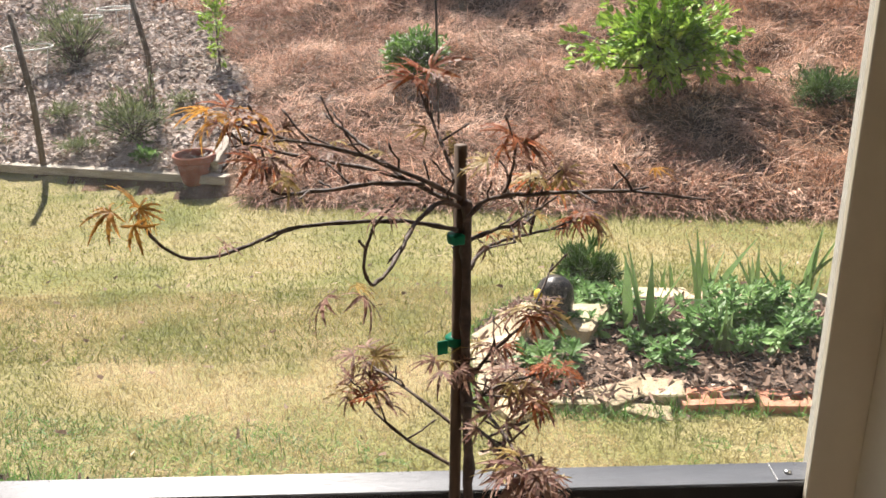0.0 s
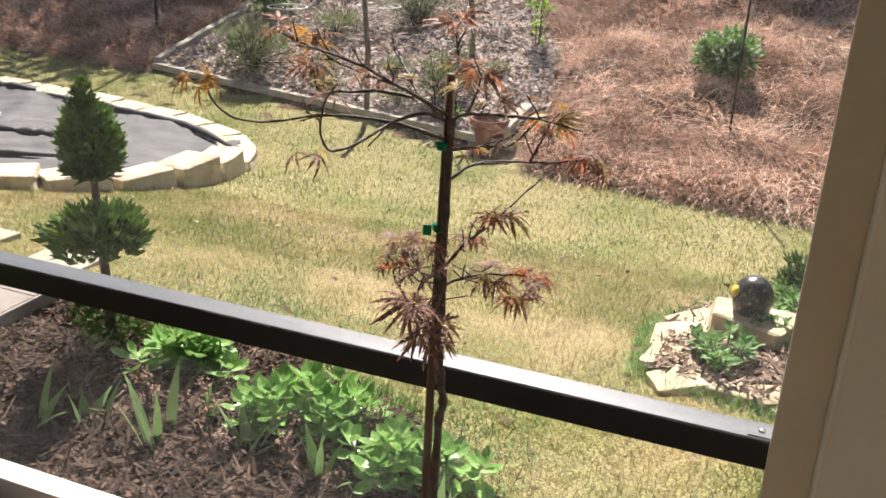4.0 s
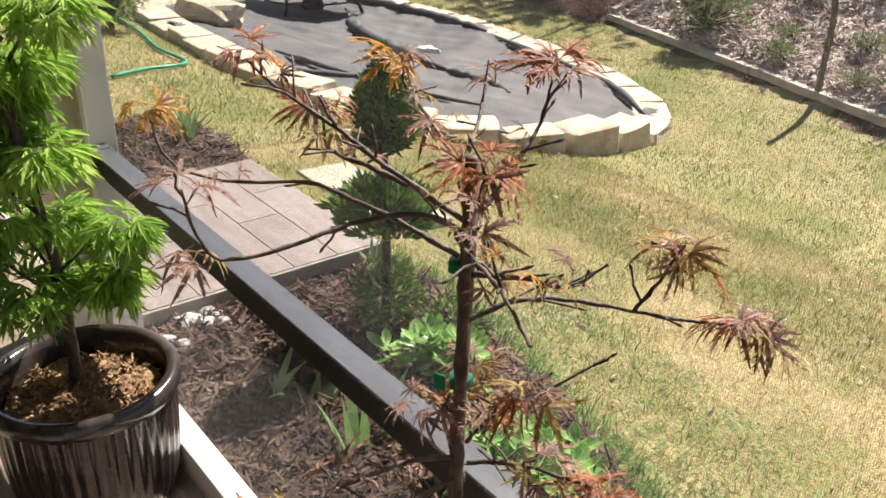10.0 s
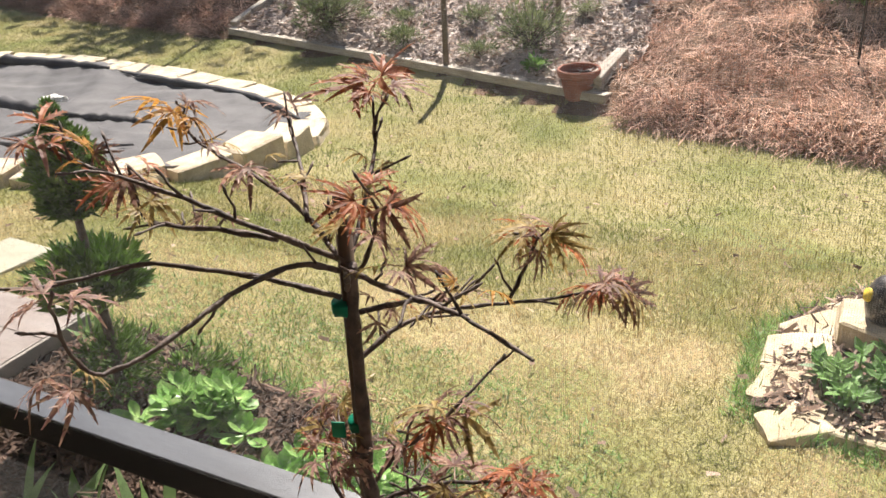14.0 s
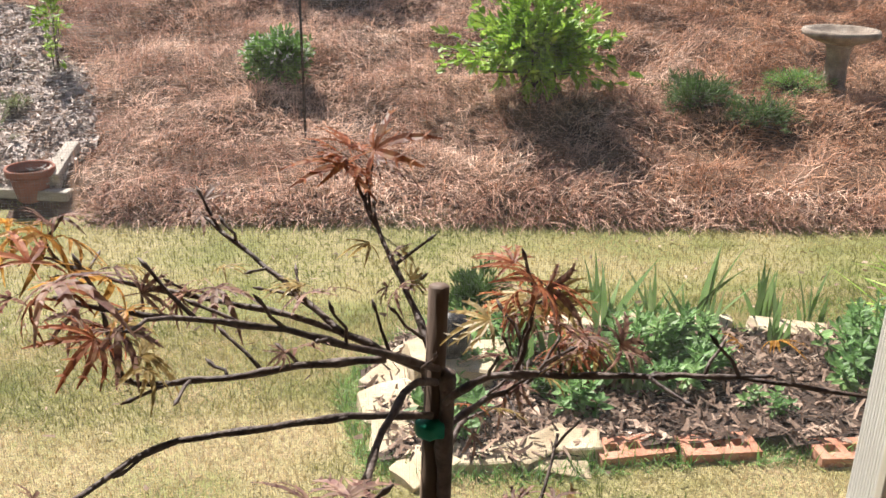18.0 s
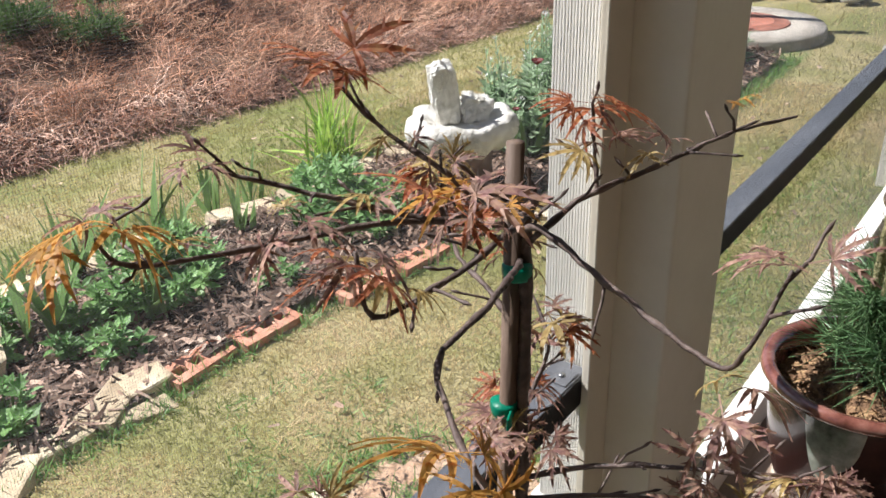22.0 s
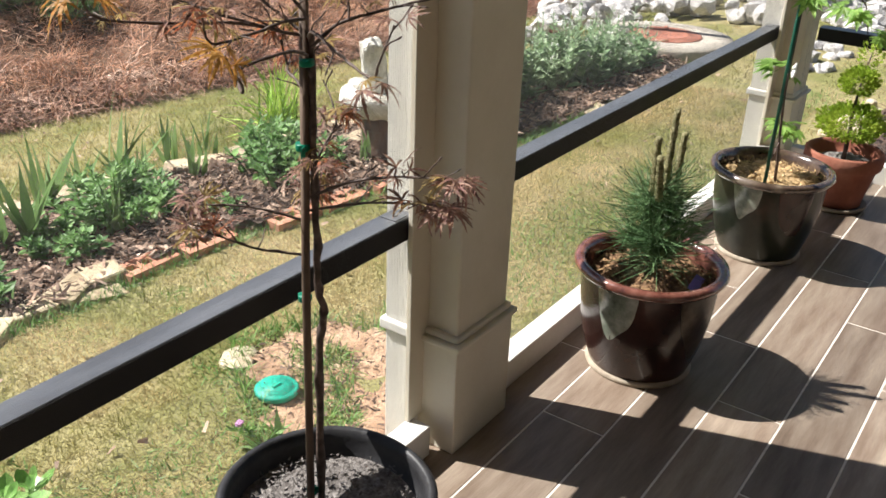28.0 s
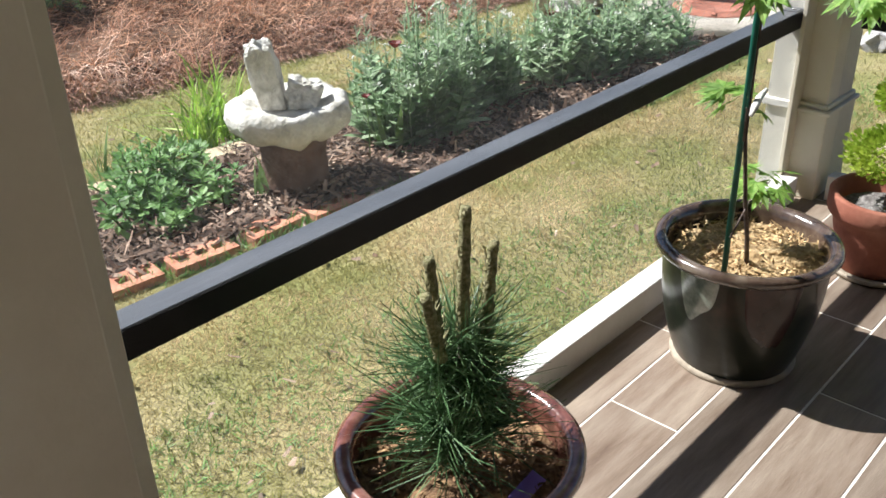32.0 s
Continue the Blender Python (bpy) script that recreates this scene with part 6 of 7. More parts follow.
# dried flower heads in the mulch bed
rr = random.Random(17)
for x, y in ((-0.88, 1.55), (-0.78, 1.42), (-1.08, 1.52), (-0.62, 1.47), (-1.66, 1.86), (-0.45, 1.66)):
    p = thing("dried_flower", on_ground(x, y, 0.015), "reddish brown spent flower heads on thin stalks", "plant", "spent flowers")
    lv, lines = Leaves(), []
    for i in range(9):
        a, q = rr.uniform(0, 6.28), rr.uniform(0, 0.05)
        top = Vector((q * math.cos(a), q * math.sin(a), rr.uniform(0.06, 0.13)))
        lines.append(([(q * 0.4 * math.cos(a), q * 0.4 * math.sin(a), 0), top], [0.0018, 0.0012]))
        for j in range(9):
            lv.add(OVAL, top + Vector((rr.gauss(0, 0.008), rr.gauss(0, 0.008), rr.gauss(0, 0.008))), frame_of((rr.gauss(0, 1), rr.gauss(0, 1), rr.gauss(0.3, 1))), rr.uniform(0.008, 0.016))
    clump("stalk", tubes("stalk", lines, seg=4), M_BARK, p)
    clump("head_cluster", lv.make("head_cluster", M_BRONZELEAF), None, p)
# pale pebbles at the foot of the post
rr = random.Random(19)
peb = rock((0.05, 0.04, 0.03), rr, 2, 0.25, M_ROCK)
for i in range(24):
    ob = solo("pebble", peb, None, "small pale pebble at the bed's edge", "pebble", "pebbles by the post", m=pose(*on_ground(-1.74 + rr.gauss(0, 0.04), 1.3 + rr.gauss(0, 0.08), 0.015), 0, 0, rr.uniform(0, 360)) @ Matrix.Diagonal((*(3 * [rr.uniform(0.6, 1.4)]), 1)))
peb_tan = rock((0.05, 0.04, 0.03), rr, 2, 0.25, M_STONE)
for i in range(14):
    ob = solo("pebble", peb_tan, None, "small tan pebble in the end bed", "pebble", "pebbles in the end bed", m=pose(*on_ground(4.0 + rr.gauss(0.1, 0.2), 0.86 + rr.gauss(0, 0.05), 0.01), 0, 0, rr.uniform(0, 360)) @ Matrix.Diagonal((*(3 * [rr.uniform(0.7, 2.0)]), 1)))

# ---- the timber-edged bed on the bank ----


def timber(a, b, w, h, label, lift=0.0):
    (ax, ay), (bx, by) = a, b
    az, bz = float(ground_z(ax, ay)), float(ground_z(bx, by))
    ln = math.sqrt((bx - ax) ** 2 + (by - ay) ** 2 + (bz - az) ** 2)
    bm = box(0, ln, -w / 2, w / 2, 0, h, 0.008)
    bmesh.ops.subdivide_edges(bm, edges=[e for e in bm.edges if e.calc_length() > ln * 0.5], cuts=10)
    for v in bm.verts:
        v.co += Vector((0, 0.008 * noise.noise(v.co * 2.3), 0.006 * noise.noise(v.co * 3.1 + Vector((9, 0, 0)))))
    return solo("edging_timber", bm, M_TIMBER, label, "timber", "bed timbers", m=pose(ax, ay, az - 0.02 + lift, 0, -math.degrees(math.asin((bz - az) / ln)), math.degrees(math.atan2(by - ay, bx - ax))))


timber((-5.54, 7.17), (-3.52, 6.60), 0.09, 0.062, "grey weathered edging timber at the foot of the bank")
timber((-3.50, 6.595), (-1.42, 5.98), 0.09, 0.062, "grey weathered edging timber at the foot of the bank")
timber((-5.52, 7.2), (-5.43, 7.9), 0.08, 0.10, "dark weathered side timber of the bank bed")
timber((-5.43, 7.9), (-5.40, 8.9), 0.08, 0.10, "dark weathered side timber of the bank bed")
timber((-1.53, 6.06), (-1.47, 6.46), 0.09, 0.10, "short pale timber at the end of the bank bed", 0.02)

terra = thing("terracotta_pot", (-1.66, 6.08, -0.47), "empty terracotta pot standing at the timber edge", "pot")
part("body", lathe([(0.09, 0), (0.095, 0.01), (0.115, 0.12), (0.125, 0.165), (0.118, 0.165), (0.105, 0.1), (0.09, 0.04), (0, 0.035)], 40), M_TERRA, terra)
part("rim", lathe([(0.122, 0.16), (0.142, 0.163), (0.145, 0.175), (0.147, 0.205), (0.142, 0.212), (0.132, 0.21), (0.13, 0.19), (0.118, 0.16)], 40), M_TERRA, terra)

for x, y, h, r, lean in ((-2.83, 6.39, 1.15, 0.023, -2), (-2.23, 7.18, 1.05, 0.023, -4)):
    st = thing("garden_stake", on_ground(x, y, -0.05), "grey wooden garden stake in the bank bed", "stake", "garden stakes")
    part("post", tubes("post", [([(0, 0, 0), (0.01, 0, h * 0.5), (math.tan(radians(lean)) * h, 0, h)], [r, r * 0.95, r * 0.9])], seg=8), M_WOODSTICK, st)
for x, y, h, r, lean, label in ((0.015, 6.46, 1.5, 0.009, 0, "thin dark iron pole stuck in the bank"), (-6.08, 7.9, 2.6, 0.018, 1, "thin dark pole at the edge of the bank")):
    st = thing("garden_pole", on_ground(x, y, -0.05), label, "pole")
    part("rod", tubes("rod", [([(0, 0, 0), (math.tan(radians(lean)) * h, 0, h)], r)], seg=8), M_IRON, st)
for k, (x, y, r, h) in enumerate(((-4.55, 8.04, 0.2, 0.30), (-3.46, 7.93, 0.2, 0.30), (-3.17, 8.5, 0.17, 0.30), (-2.9, 8.6, 0.16, 0.30), (-3.1, 9.2, 0.2, 0.31))):
    cage = thing("plant_cage", on_ground(x, y), "galvanised wire plant support ring on thin legs", "plant support", "plant cages")
    part("hoop", tubes("hoop", [([(r * math.cos(a), r * math.sin(a), h) for a in np.linspace(0, 6.283, 33)], 0.008)], seg=6), M_WIRE, cage)
    for j in range(3):
        a = j * 2.094 + k
        part("leg", tubes("leg", [([(r * math.cos(a), r * math.sin(a), h), (r * 0.55 * math.cos(a), r * 0.55 * math.sin(a), -0.03)], 0.0035)], seg=5), M_WIRE, cage)


def bush(name, x, y, rx, rz, n, seed, material, label, leaf=0.05, lift=0.0, shape=OVAL, flowers=None, gaps=0.4, up=0.2, category="shrub", inner=0.55):
    """A shrub: woody stems and leafy shoots at uneven distances from the middle."""
    rr = random.Random(seed)
    p = thing(name, on_ground(x, y, lift), label, category)
    c = Vector((0, 0, rz * 0.95))
    lines, lv, fl = [], Leaves(), Leaves()
    for i in range(n):
        d = Vector((rr.gauss(0, 1), rr.gauss(0, 1), rr.gauss(0.15, 0.9))).normalized()
        k = (inner + (1 - inner) * rr.random()) * (1 + gaps * noise.noise(d * 2.4 + Vector((seed * 1.3, 0, 0))))
        tip = c + Vector((d.x * rx * k, d.y * rx * k, d.z * rz * k))
        if tip.z < 0.01:
            tip.z = 0.02
        if i % 5 == 0:
            lines.append(([(0.02 * d.x, 0.02 * d.y, 0), c * 0.5 + d * rx * 0.2, tip], [0.008 * rx / 0.25, 0.005 * rx / 0.25, 0.002]))
        for j in range(7):
            e = (d + Vector((rr.gauss(0, 0.6), rr.gauss(0, 0.6), rr.gauss(up, 0.5)))).normalized()
            q = tip - d * rr.uniform(0, 0.06) + Vector((rr.gauss(0, 0.012), rr.gauss(0, 0.012), rr.gauss(0, 0.012)))
            lv.add(shape, q, frame_of(e, rr.uniform(-0.8, 0.8)), leaf * rr.uniform(0.6, 1.2))
        if flowers and rr.random() < 0.35 and d.z > -0.1:
            for j in range(4):
                fl.add(OVAL, tip + d * 0.012 + Vector((rr.gauss(0, 0.006), rr.gauss(0, 0.006), rr.gauss(0, 0.006))), frame_of((rr.gauss(0, 1), rr.gauss(0, 1), 1)), 0.026)
    clump("stem", tubes("stem", lines, seg=5), M_BARK, p)
    clump("foliage", lv.make("foliage", material), None, p)
    if flowers:
        clump("flower_cluster", fl.make("flower_cluster", M_FLOWER_W), None, p, "tiny white flowers")
    return p


bush("flowering_bush", -0.16, 7.35, 0.27, 0.21, 620, 1, M_LEAF, "small round green bush dotted with white flowers on the bank", 0.05, 0.06, flowers=True, gaps=0.25, inner=0.25)
bush("lime_bush", 1.68, 6.72, 0.50, 0.29, 420, 2, M_LIME, "bright lime green open-branched bush on the bank", 0.085, 0.10, gaps=1.3, inner=0.3)
bush("lime_bush", 1.60, 6.70, 0.30, 0.50, 230, 12, M_LIME, "upright bright lime green bush on the bank", 0.07, 0.05, gaps=0.9)
bush("juniper", 2.82, 6.55, 0.30, 0.15, 380, 3, M_JUNIPER, "low spreading dark green juniper on the bank", 0.055, 0.0, SLIM, gaps=0.8, up=0.4)
bush("juniper", 3.15, 6.22, 0.27, 0.11, 300, 4, M_JUNIPER, "low spreading juniper beside the birdbath", 0.05, 0.0, SLIM, gaps=0.8, up=0.4)
bush("yellowing_juniper", 3.6, 6.62, 0.26, 0.10, 200, 5, M_LEAF, "yellowish low juniper at the birdbath's foot", 0.045, 0.0, SLIM, gaps=0.7, up=0.4)
for k, (x, y, rx, rz, n, m, lf) in enumerate(((-4.3, 7.0, 0.34, 0.24, 360, M_DULL, 0.07), (-3.95, 7.95, 0.26, 0.16, 150, M_DULL, 0.06), (-3.2, 8.25, 0.34, 0.28, 300, M_DULL, 0.06), (-2.22, 6.6, 0.26, 0.2, 280, M_DULL, 0.06), (-2.0, 7.2, 0.14, 0.06, 60, M_DULL, 0.045),
                                             (-4.95, 8.35, 0.22, 0.3, 200, M_LEAF, 0.07), (-3.4, 6.75, 0.18, 0.09, 110, M_DULL, 0.05), (-2.6, 6.5, 0.14, 0.07, 70, M_DULL, 0.05), (-2.05, 6.28, 0.10, 0.05, 40, M_LEAF, 0.045), (-1.84, 7.85, 0.13, 0.48, 60, M_LIME, 0.06), (-2.9, 7.1, 0.16, 0.07, 80, M_DULL, 0.05), (-3.7, 7.3, 0.16, 0.08, 80, M_DULL, 0.05))):
    bush("bank_plant", x, y, rx, rz, n, 30 + k, m, "%s plant growing through the weathered chips" % {"silver_leaf": "grey-green feathery", "mid_green_leaf": "leafy green", "juniper_needle": "bushy dark green", "lime_leaf": "young upright lime green", "dull_grey_green_leaf": "dusty grey-green"}[m.name], lf, 0.0, SLIM if m in (M_DULL, M_JUNIPER) else OVAL, gaps=1.1, up=0.7)
for k, (x, y) in enumerate(((-7.6, 10.6), (-6.6, 10.9), (-8.5, 10.2))):
    bush("bank_plant", x, y, 0.2, 0.12, 90, 50 + k, M_LEAF, "small green plant high on the bank", 0.06)

bath = thing("birdbath", on_ground(3.95, 6.66), "weathered concrete birdbath standing on the bank", "birdbath")
part("pedestal", lathe([(0.12, 0), (0.12, 0.02), (0.105, 0.05), (0.085, 0.10), (0.078, 0.28), (0.088, 0.36), (0.12, 0.40), (0, 0.40)], 28, 0.03), M_BATH, bath)
part("bowl", lathe([(0.1, 0.39), (0.2, 0.42), (0.265, 0.45), (0.278, 0.475), (0.268, 0.497), (0.235, 0.495), (0.215, 0.475), (0.14, 0.44), (0, 0.43)], 40, 0.05), M_BATH, bath)
bush("dark_shrub", -6.03, 2.55, 0.26, 0.3, 420, 71, M_CONIFER, "dark green needle-leaved shrub beyond the hose", 0.06, 0.0, SLIM, gaps=0.5, up=0.5)
lantern = thing("lantern", on_ground(-0.38, 9.7), "small black box lantern high on the bank", "lantern")
part("frame", tubes("frame", [([(x * 0.13, y * 0.13, 0), (x * 0.13, y * 0.13, 0.34)], 0.013) for x in (-1, 1) for y in (-1, 1)] + [([(a[0] * 0.13, a[1] * 0.13, z), (b[0] * 0.13, b[1] * 0.13, z)], 0.013) for z in (0.02, 0.33) for a, b in (((-1, -1), (1, -1)), ((1, -1), (1, 1)), ((1, 1), (-1, 1)), ((-1, 1), (-1, -1)))], seg=6), M_IRON, lantern)
part("cap", box(-0.16, 0.16, -0.16, 0.16, 0.34, 0.37, 0.01), M_IRON, lantern)


# ---- the stone-edged island bed ----
rnd = random.Random(51)


def edge_stone(x, y, sx, sy, sz, rz, lift=-0.02, seed=None, label="tan sandstone edging block of the flower bed"):
    return solo("edging_stone", block((sx * 0.9, sy * 0.82, sz * 0.74), random.Random(seed if seed is not None else int(x * 971 + y * 677)), 0.05, M_BEDSTONE, 0.22), None, label, "stone", "bed edging stones", m=pose(*on_ground(x, y, lift), rnd.uniform(-5, 5), rnd.uniform(-5, 5), rz))


for x, y, sx, sy, sz, rz in ((0.225, 2.41, 0.19, 0.17, 0.07, 42), (0.20, 2.60, 0.23, 0.22, 0.08, 82), (0.19, 2.82, 0.28, 0.24, 0.09, 96), (0.25, 3.06, 0.27, 0.26, 0.10, 66), (0.34, 3.30, 0.27, 0.2, 0.09, 40),
                             (0.36, 2.445, 0.27, 0.13, 0.08, -4), (0.57, 2.46, 0.24, 0.13, 0.09, 24), (0.67, 2.46, 0.15, 0.12, 0.10, -10), (0.60, 2.37, 0.17, 0.08, 0.05, -15),
                             (0.93, 3.54, 0.30, 0.18, 0.11, -8), (1.2, 3.50, 0.26, 0.18, 0.10, 4), (1.47, 3.40, 0.28, 0.19, 0.11, -14), (1.76, 3.25, 0.32, 0.18, 0.11, -16), (2.05, 3.19, 0.28, 0.18, 0.10, -5), (2.34, 3.12, 0.27, 0.17, 0.10, -8), (2.62, 3.08, 0.26, 0.17, 0.1, 3), (2.9, 2.98, 0.27, 0.17, 0.1, -10),
                             (2.35, 2.78, 0.2, 0.15, 0.1, 10), (3.1, 2.75, 0.22, 0.14, 0.1, 0), (3.42, 2.62, 0.2, 0.15, 0.12, 20), (2.2, 2.1, 0.22, 0.13, 0.06, 10), (2.5, 2.12, 0.2, 0.12, 0.05, -6), (3.35, 2.02, 0.22, 0.14, 0.07, 5), (3.62, 1.98, 0.16, 0.12, 0.07, -20)):
    edge_stone(x, y, sx, sy, sz, rz)
plinth = edge_stone(0.42, 3.02, 0.34, 0.26, 0.16, -14, 0.015, 5, "large flat sandstone block carrying a garden ornament")

orn = thing("garden_ornament", (0.41, 3.03, -0.067), "dark speckled rounded ornament with a yellow patch", "ornament")
part("body", lathe([(0.055, 0), (0.066, 0.012), (0.072, 0.05), (0.068, 0.09), (0.052, 0.122), (0.028, 0.138), (0, 0.142)], 28, 0.05), mat("dark_speckled_glaze", [(0.02, 0.02, 0.02), (0.06, 0.05, 0.045), (0.3, 0.27, 0.2)], 60, 0.35, 0.1, 90, 0.3, contrast=(0.45, 0.72)), orn)
part("patch", lathe([(0.022, 0), (0.02, 0.008), (0.0, 0.01)], 16), M_YELLOW, orn, "yellow painted patch", pose(-0.062, -0.028, 0.085, 0, -75, 25))


def cored_brick():
    xs, ys = [0, 0.028, 0.066, 0.0885, 0.1265, 0.149, 0.187, 0.215], [0, 0.032, 0.068, 0.1]
    bm = bmesh.new()
    grid = [[bm.verts.new((x, y, 0.06)) for y in ys] for x in xs]
    low = [[bm.verts.new((x, y, 0.0)) for y in (ys[0], ys[-1])] for x in (xs[0], xs[-1])]
    holes = []
    for i in range(7):
        for j in range(3):
            q = (grid[i][j], grid[i + 1][j], grid[i + 1][j + 1], grid[i][j + 1])
            if j == 1 and i in (1, 3, 5):
                holes.append(q)
            else:
                bm.faces.new(q)
    for q in holes:
        c = sum((v.co for v in q), Vector()) / 4
        d = [bm.verts.new((c.x + (v.co.x - c.x) * 0.96, c.y + (v.co.y - c.y) * 0.96, 0.012)) for v in q]
        for k in range(4):
            bm.faces.new((q[k], q[(k + 1) % 4], d[(k + 1) % 4], d[k]))
        bm.faces.new(d)
    for side in ([g[0] for g in grid], [g[-1] for g in reversed(grid)]):
        a = low[0][0] if side[0].co.y < 0.05 and side[0].co.x < 0.1 else low[1][1]
        b = low[1][0] if a is low[0][0] else low[0][1]
        bm.faces.new([a, b] + list(reversed(side)))
    bm.faces.new([low[0][1], low[0][0]] + grid[0])
    bm.faces.new([low[1][0], low[1][1]] + list(reversed(grid[-1])))
    for v in bm.verts:
        v.co += Vector((0.0012 * noise.noise(v.co * 60), 0.0012 * noise.noise(v.co * 70 + Vector((5, 0, 0))), 0))
    bmesh.ops.recalc_face_normals(bm, faces=bm.faces[:])
    me = bpy.data.meshes.new("brick")
    bm.to_mesh(me)
    bm.free()
    me.materials.append(M_BRICK)
    return me


brick_me = cored_brick()
for x, y, rz in ((0.71, 2.365, 2), (0.945, 2.345, -3), (1.30, 2.27, -6), (1.545, 2.235, -5), (1.80, 2.20, 2), (2.03, 2.17, -4)):
    solo("brick", brick_me, None, "orange cored brick laid flat along the bed's edge", "brick", "edging bricks", m=pose(*on_ground(x, y + 0.05, -0.028), 0, 0, rz) @ Matrix.Translation((0, -0.05, 0)))

# plants of the island bed
MINT = ([(0, 0, 0), (0.2, 0.3, 0.05), (0.26, 0.5, 0.02), (0.14, 0.78, 0.0), (0, 1, -0.06), (-0.14, 0.78, 0), (-0.26, 0.5, 0.02), (-0.2, 0.3, 0.05), (0, 0.5, -0.05)], [(0, 1, 8), (1, 2, 8), (2, 3, 8), (3, 4, 8), (4, 5, 8), (5, 6, 8), (6, 7, 8), (7, 0, 8)])
for k, (x, y, r, h, n, lf) in enumerate(((0.62, 3.16, 0.14, 0.17, 16, 0.055), (0.50, 2.95, 0.10, 0.11, 8, 0.05), (0.36, 2.62, 0.11, 0.12, 10, 0.055), (1.05, 2.90, 0.21, 0.20, 40, 0.055), (1.22, 3.0, 0.16, 0.17, 24, 0.055), (1.68, 2.60, 0.14, 0.16, 18, 0.05), (1.84, 2.84, 0.18, 0.22, 30, 0.055),
                                         (0.70, 2.84, 0.07, 0.10, 7, 0.04), (1.30, 2.56, 0.07, 0.07, 7, 0.035), (0.75, 2.66, 0.08, 0.10, 8, 0.045), (0.84, 2.98, 0.1, 0.13, 10, 0.05), (1.95, 2.62, 0.1, 0.12, 10, 0.05), (2.05, 2.95, 0.13, 0.16, 14, 0.05), (0.52, 3.38, 0.12, 0.16, 12, 0.05))):
    rosette_clump(x, y, r, h, n, 200 + k, M_MINT, "leafy green perennial clump in the stone-edged bed", "perennial_clump", lf, True, "leafy perennials", 0.03, MINT)
lav = thing("evergreen_mound", on_ground(0.60, 3.50), "blue-green needle-leaved mound behind the bed stones", "shrub")
conifer_tier(lav, (0, 0, 0.14), 0.12, 0.14, 340, 77, (0.04, 0.07), "foliage", 0, M_JUNIPER, 1.0)
for k, (x, y, n, h, w) in enumerate(((0.745, 3.0, 9, 0.43, 0.05), (1.07, 3.42, 10, 0.36, 0.032), (1.34, 3.58, 9, 0.28, 0.028), (1.52, 3.48, 7, 0.44, 0.042), (1.36, 3.15, 9, 0.26, 0.024), (1.75, 3.44, 9, 0.27, 0.026), (1.92, 3.40, 8, 0.25, 0.022), (0.93, 2.76, 8, 0.22, 0.026), (1.62, 3.1, 8, 0.24, 0.026), (2.06, 2.48, 8, 0.18, 0.022), (0.98, 3.62, 8, 0.2, 0.018), (0.36, 2.56, 6, 0.12, 0.02))):
    iris_clump(x, y, n, h, 300 + k, M_IRIS, "upright blue-green iris leaves in the stone-edged bed", "iris_clump", w, 0.02, "iris clumps", 0.28, 0.03, 0.25)
for x, y in ((2.58, 3.5), (2.38, 3.36)):
    iris_clump(x, y, 64, 0.42, int(x * 100), M_LIME, "bright green arching daylily leaves", "daylily_clump", 0.014, 0.04, "daylily clumps", 0.5, 0.02, 0.9)
iris_clump(2.62, 2.44, 8, 0.26, 345, M_IRIS, "iris leaves beside the stone birdbath", "iris_clump", 0.026, 0.02, "iris clumps", 0.25, 0.03, 0.2)


def campion(x, y, rx, ry, h, n, seed, label):
    """A mass of upright felted stems, narrow silver leaves in pairs and small pale heads."""
    rr = random.Random(seed)
    p = thing("silver_perennial", on_ground(x, y, 0.02), label, "plant", "silver perennials")
    lines, lv, fl = [], Leaves(), Leaves()
    for i in range(n):
        a, q = rr.uniform(0, 6.283), math.sqrt(rr.random())
        fx, fy = rx * q * math.cos(a), ry * q * math.sin(a)
        hh = h * (1 - 0.35 * q * q) * rr.uniform(0.55, 1.12)
        top = Vector((fx * 1.2 + rr.gauss(0, 0.02), fy * 1.2 + rr.gauss(0, 0.02), hh))
        foot = Vector((fx, fy, 0))
        lines.append(([foot, foot.lerp(top, 0.5) + Vector((rr.gauss(0, 0.008), rr.gauss(0, 0.008), 0)), top], [0.0035, 0.003, 0.002]))
        m = int(hh / 0.028)
        for k in range(m):
            t = (k + 0.4) / m
            b = k * 1.57 + a
            for s in (0, math.pi):
                d = Vector((math.cos(b + s), math.sin(b + s), rr.uniform(0.2, 1.0)))
                lv.add(OVAL if t < 0.7 else SLIM, foot.lerp(top, t), frame_of(d, rr.uniform(-0.3, 0.3)), 0.098 * (1.15 - 0.75 * t) * rr.uniform(0.75, 1.2))
        if rr.random() < 0.55:
            for j in range(5):
                fl.add(OVAL, top + Vector((rr.gauss(0, 0.008), rr.gauss(0, 0.008), rr.gauss(0, 0.006))), frame_of((rr.gauss(0, 1), rr.gauss(0, 1), 0.8)), 0.016)
    clump("stem", tubes("stem", lines, seg=4), M_SILVER, p)
    clump("foliage", lv.make("foliage", M_SILVER), None, p)
    clump("flower_head_cluster", fl.make("flower_head_cluster", M_FLOWER_W), None, p, "small whitish flower heads")
    return p


campion(2.86, 2.50, 0.25, 0.22, 0.56, 80, 1, "dense silvery-leaved perennial with pale heads in the bed")
campion(3.22, 2.56, 0.23, 0.20, 0.52, 60, 2, "dense silvery-leaved perennial with pale heads in the bed")
campion(3.78, 2.42, 0.27, 0.2, 0.43, 66, 3, "silvery grey-green perennial towards the concrete lid")
campion(4.25, 2.34, 0.25, 0.18, 0.37, 52, 4, "silvery grey-green perennial towards the concrete lid")

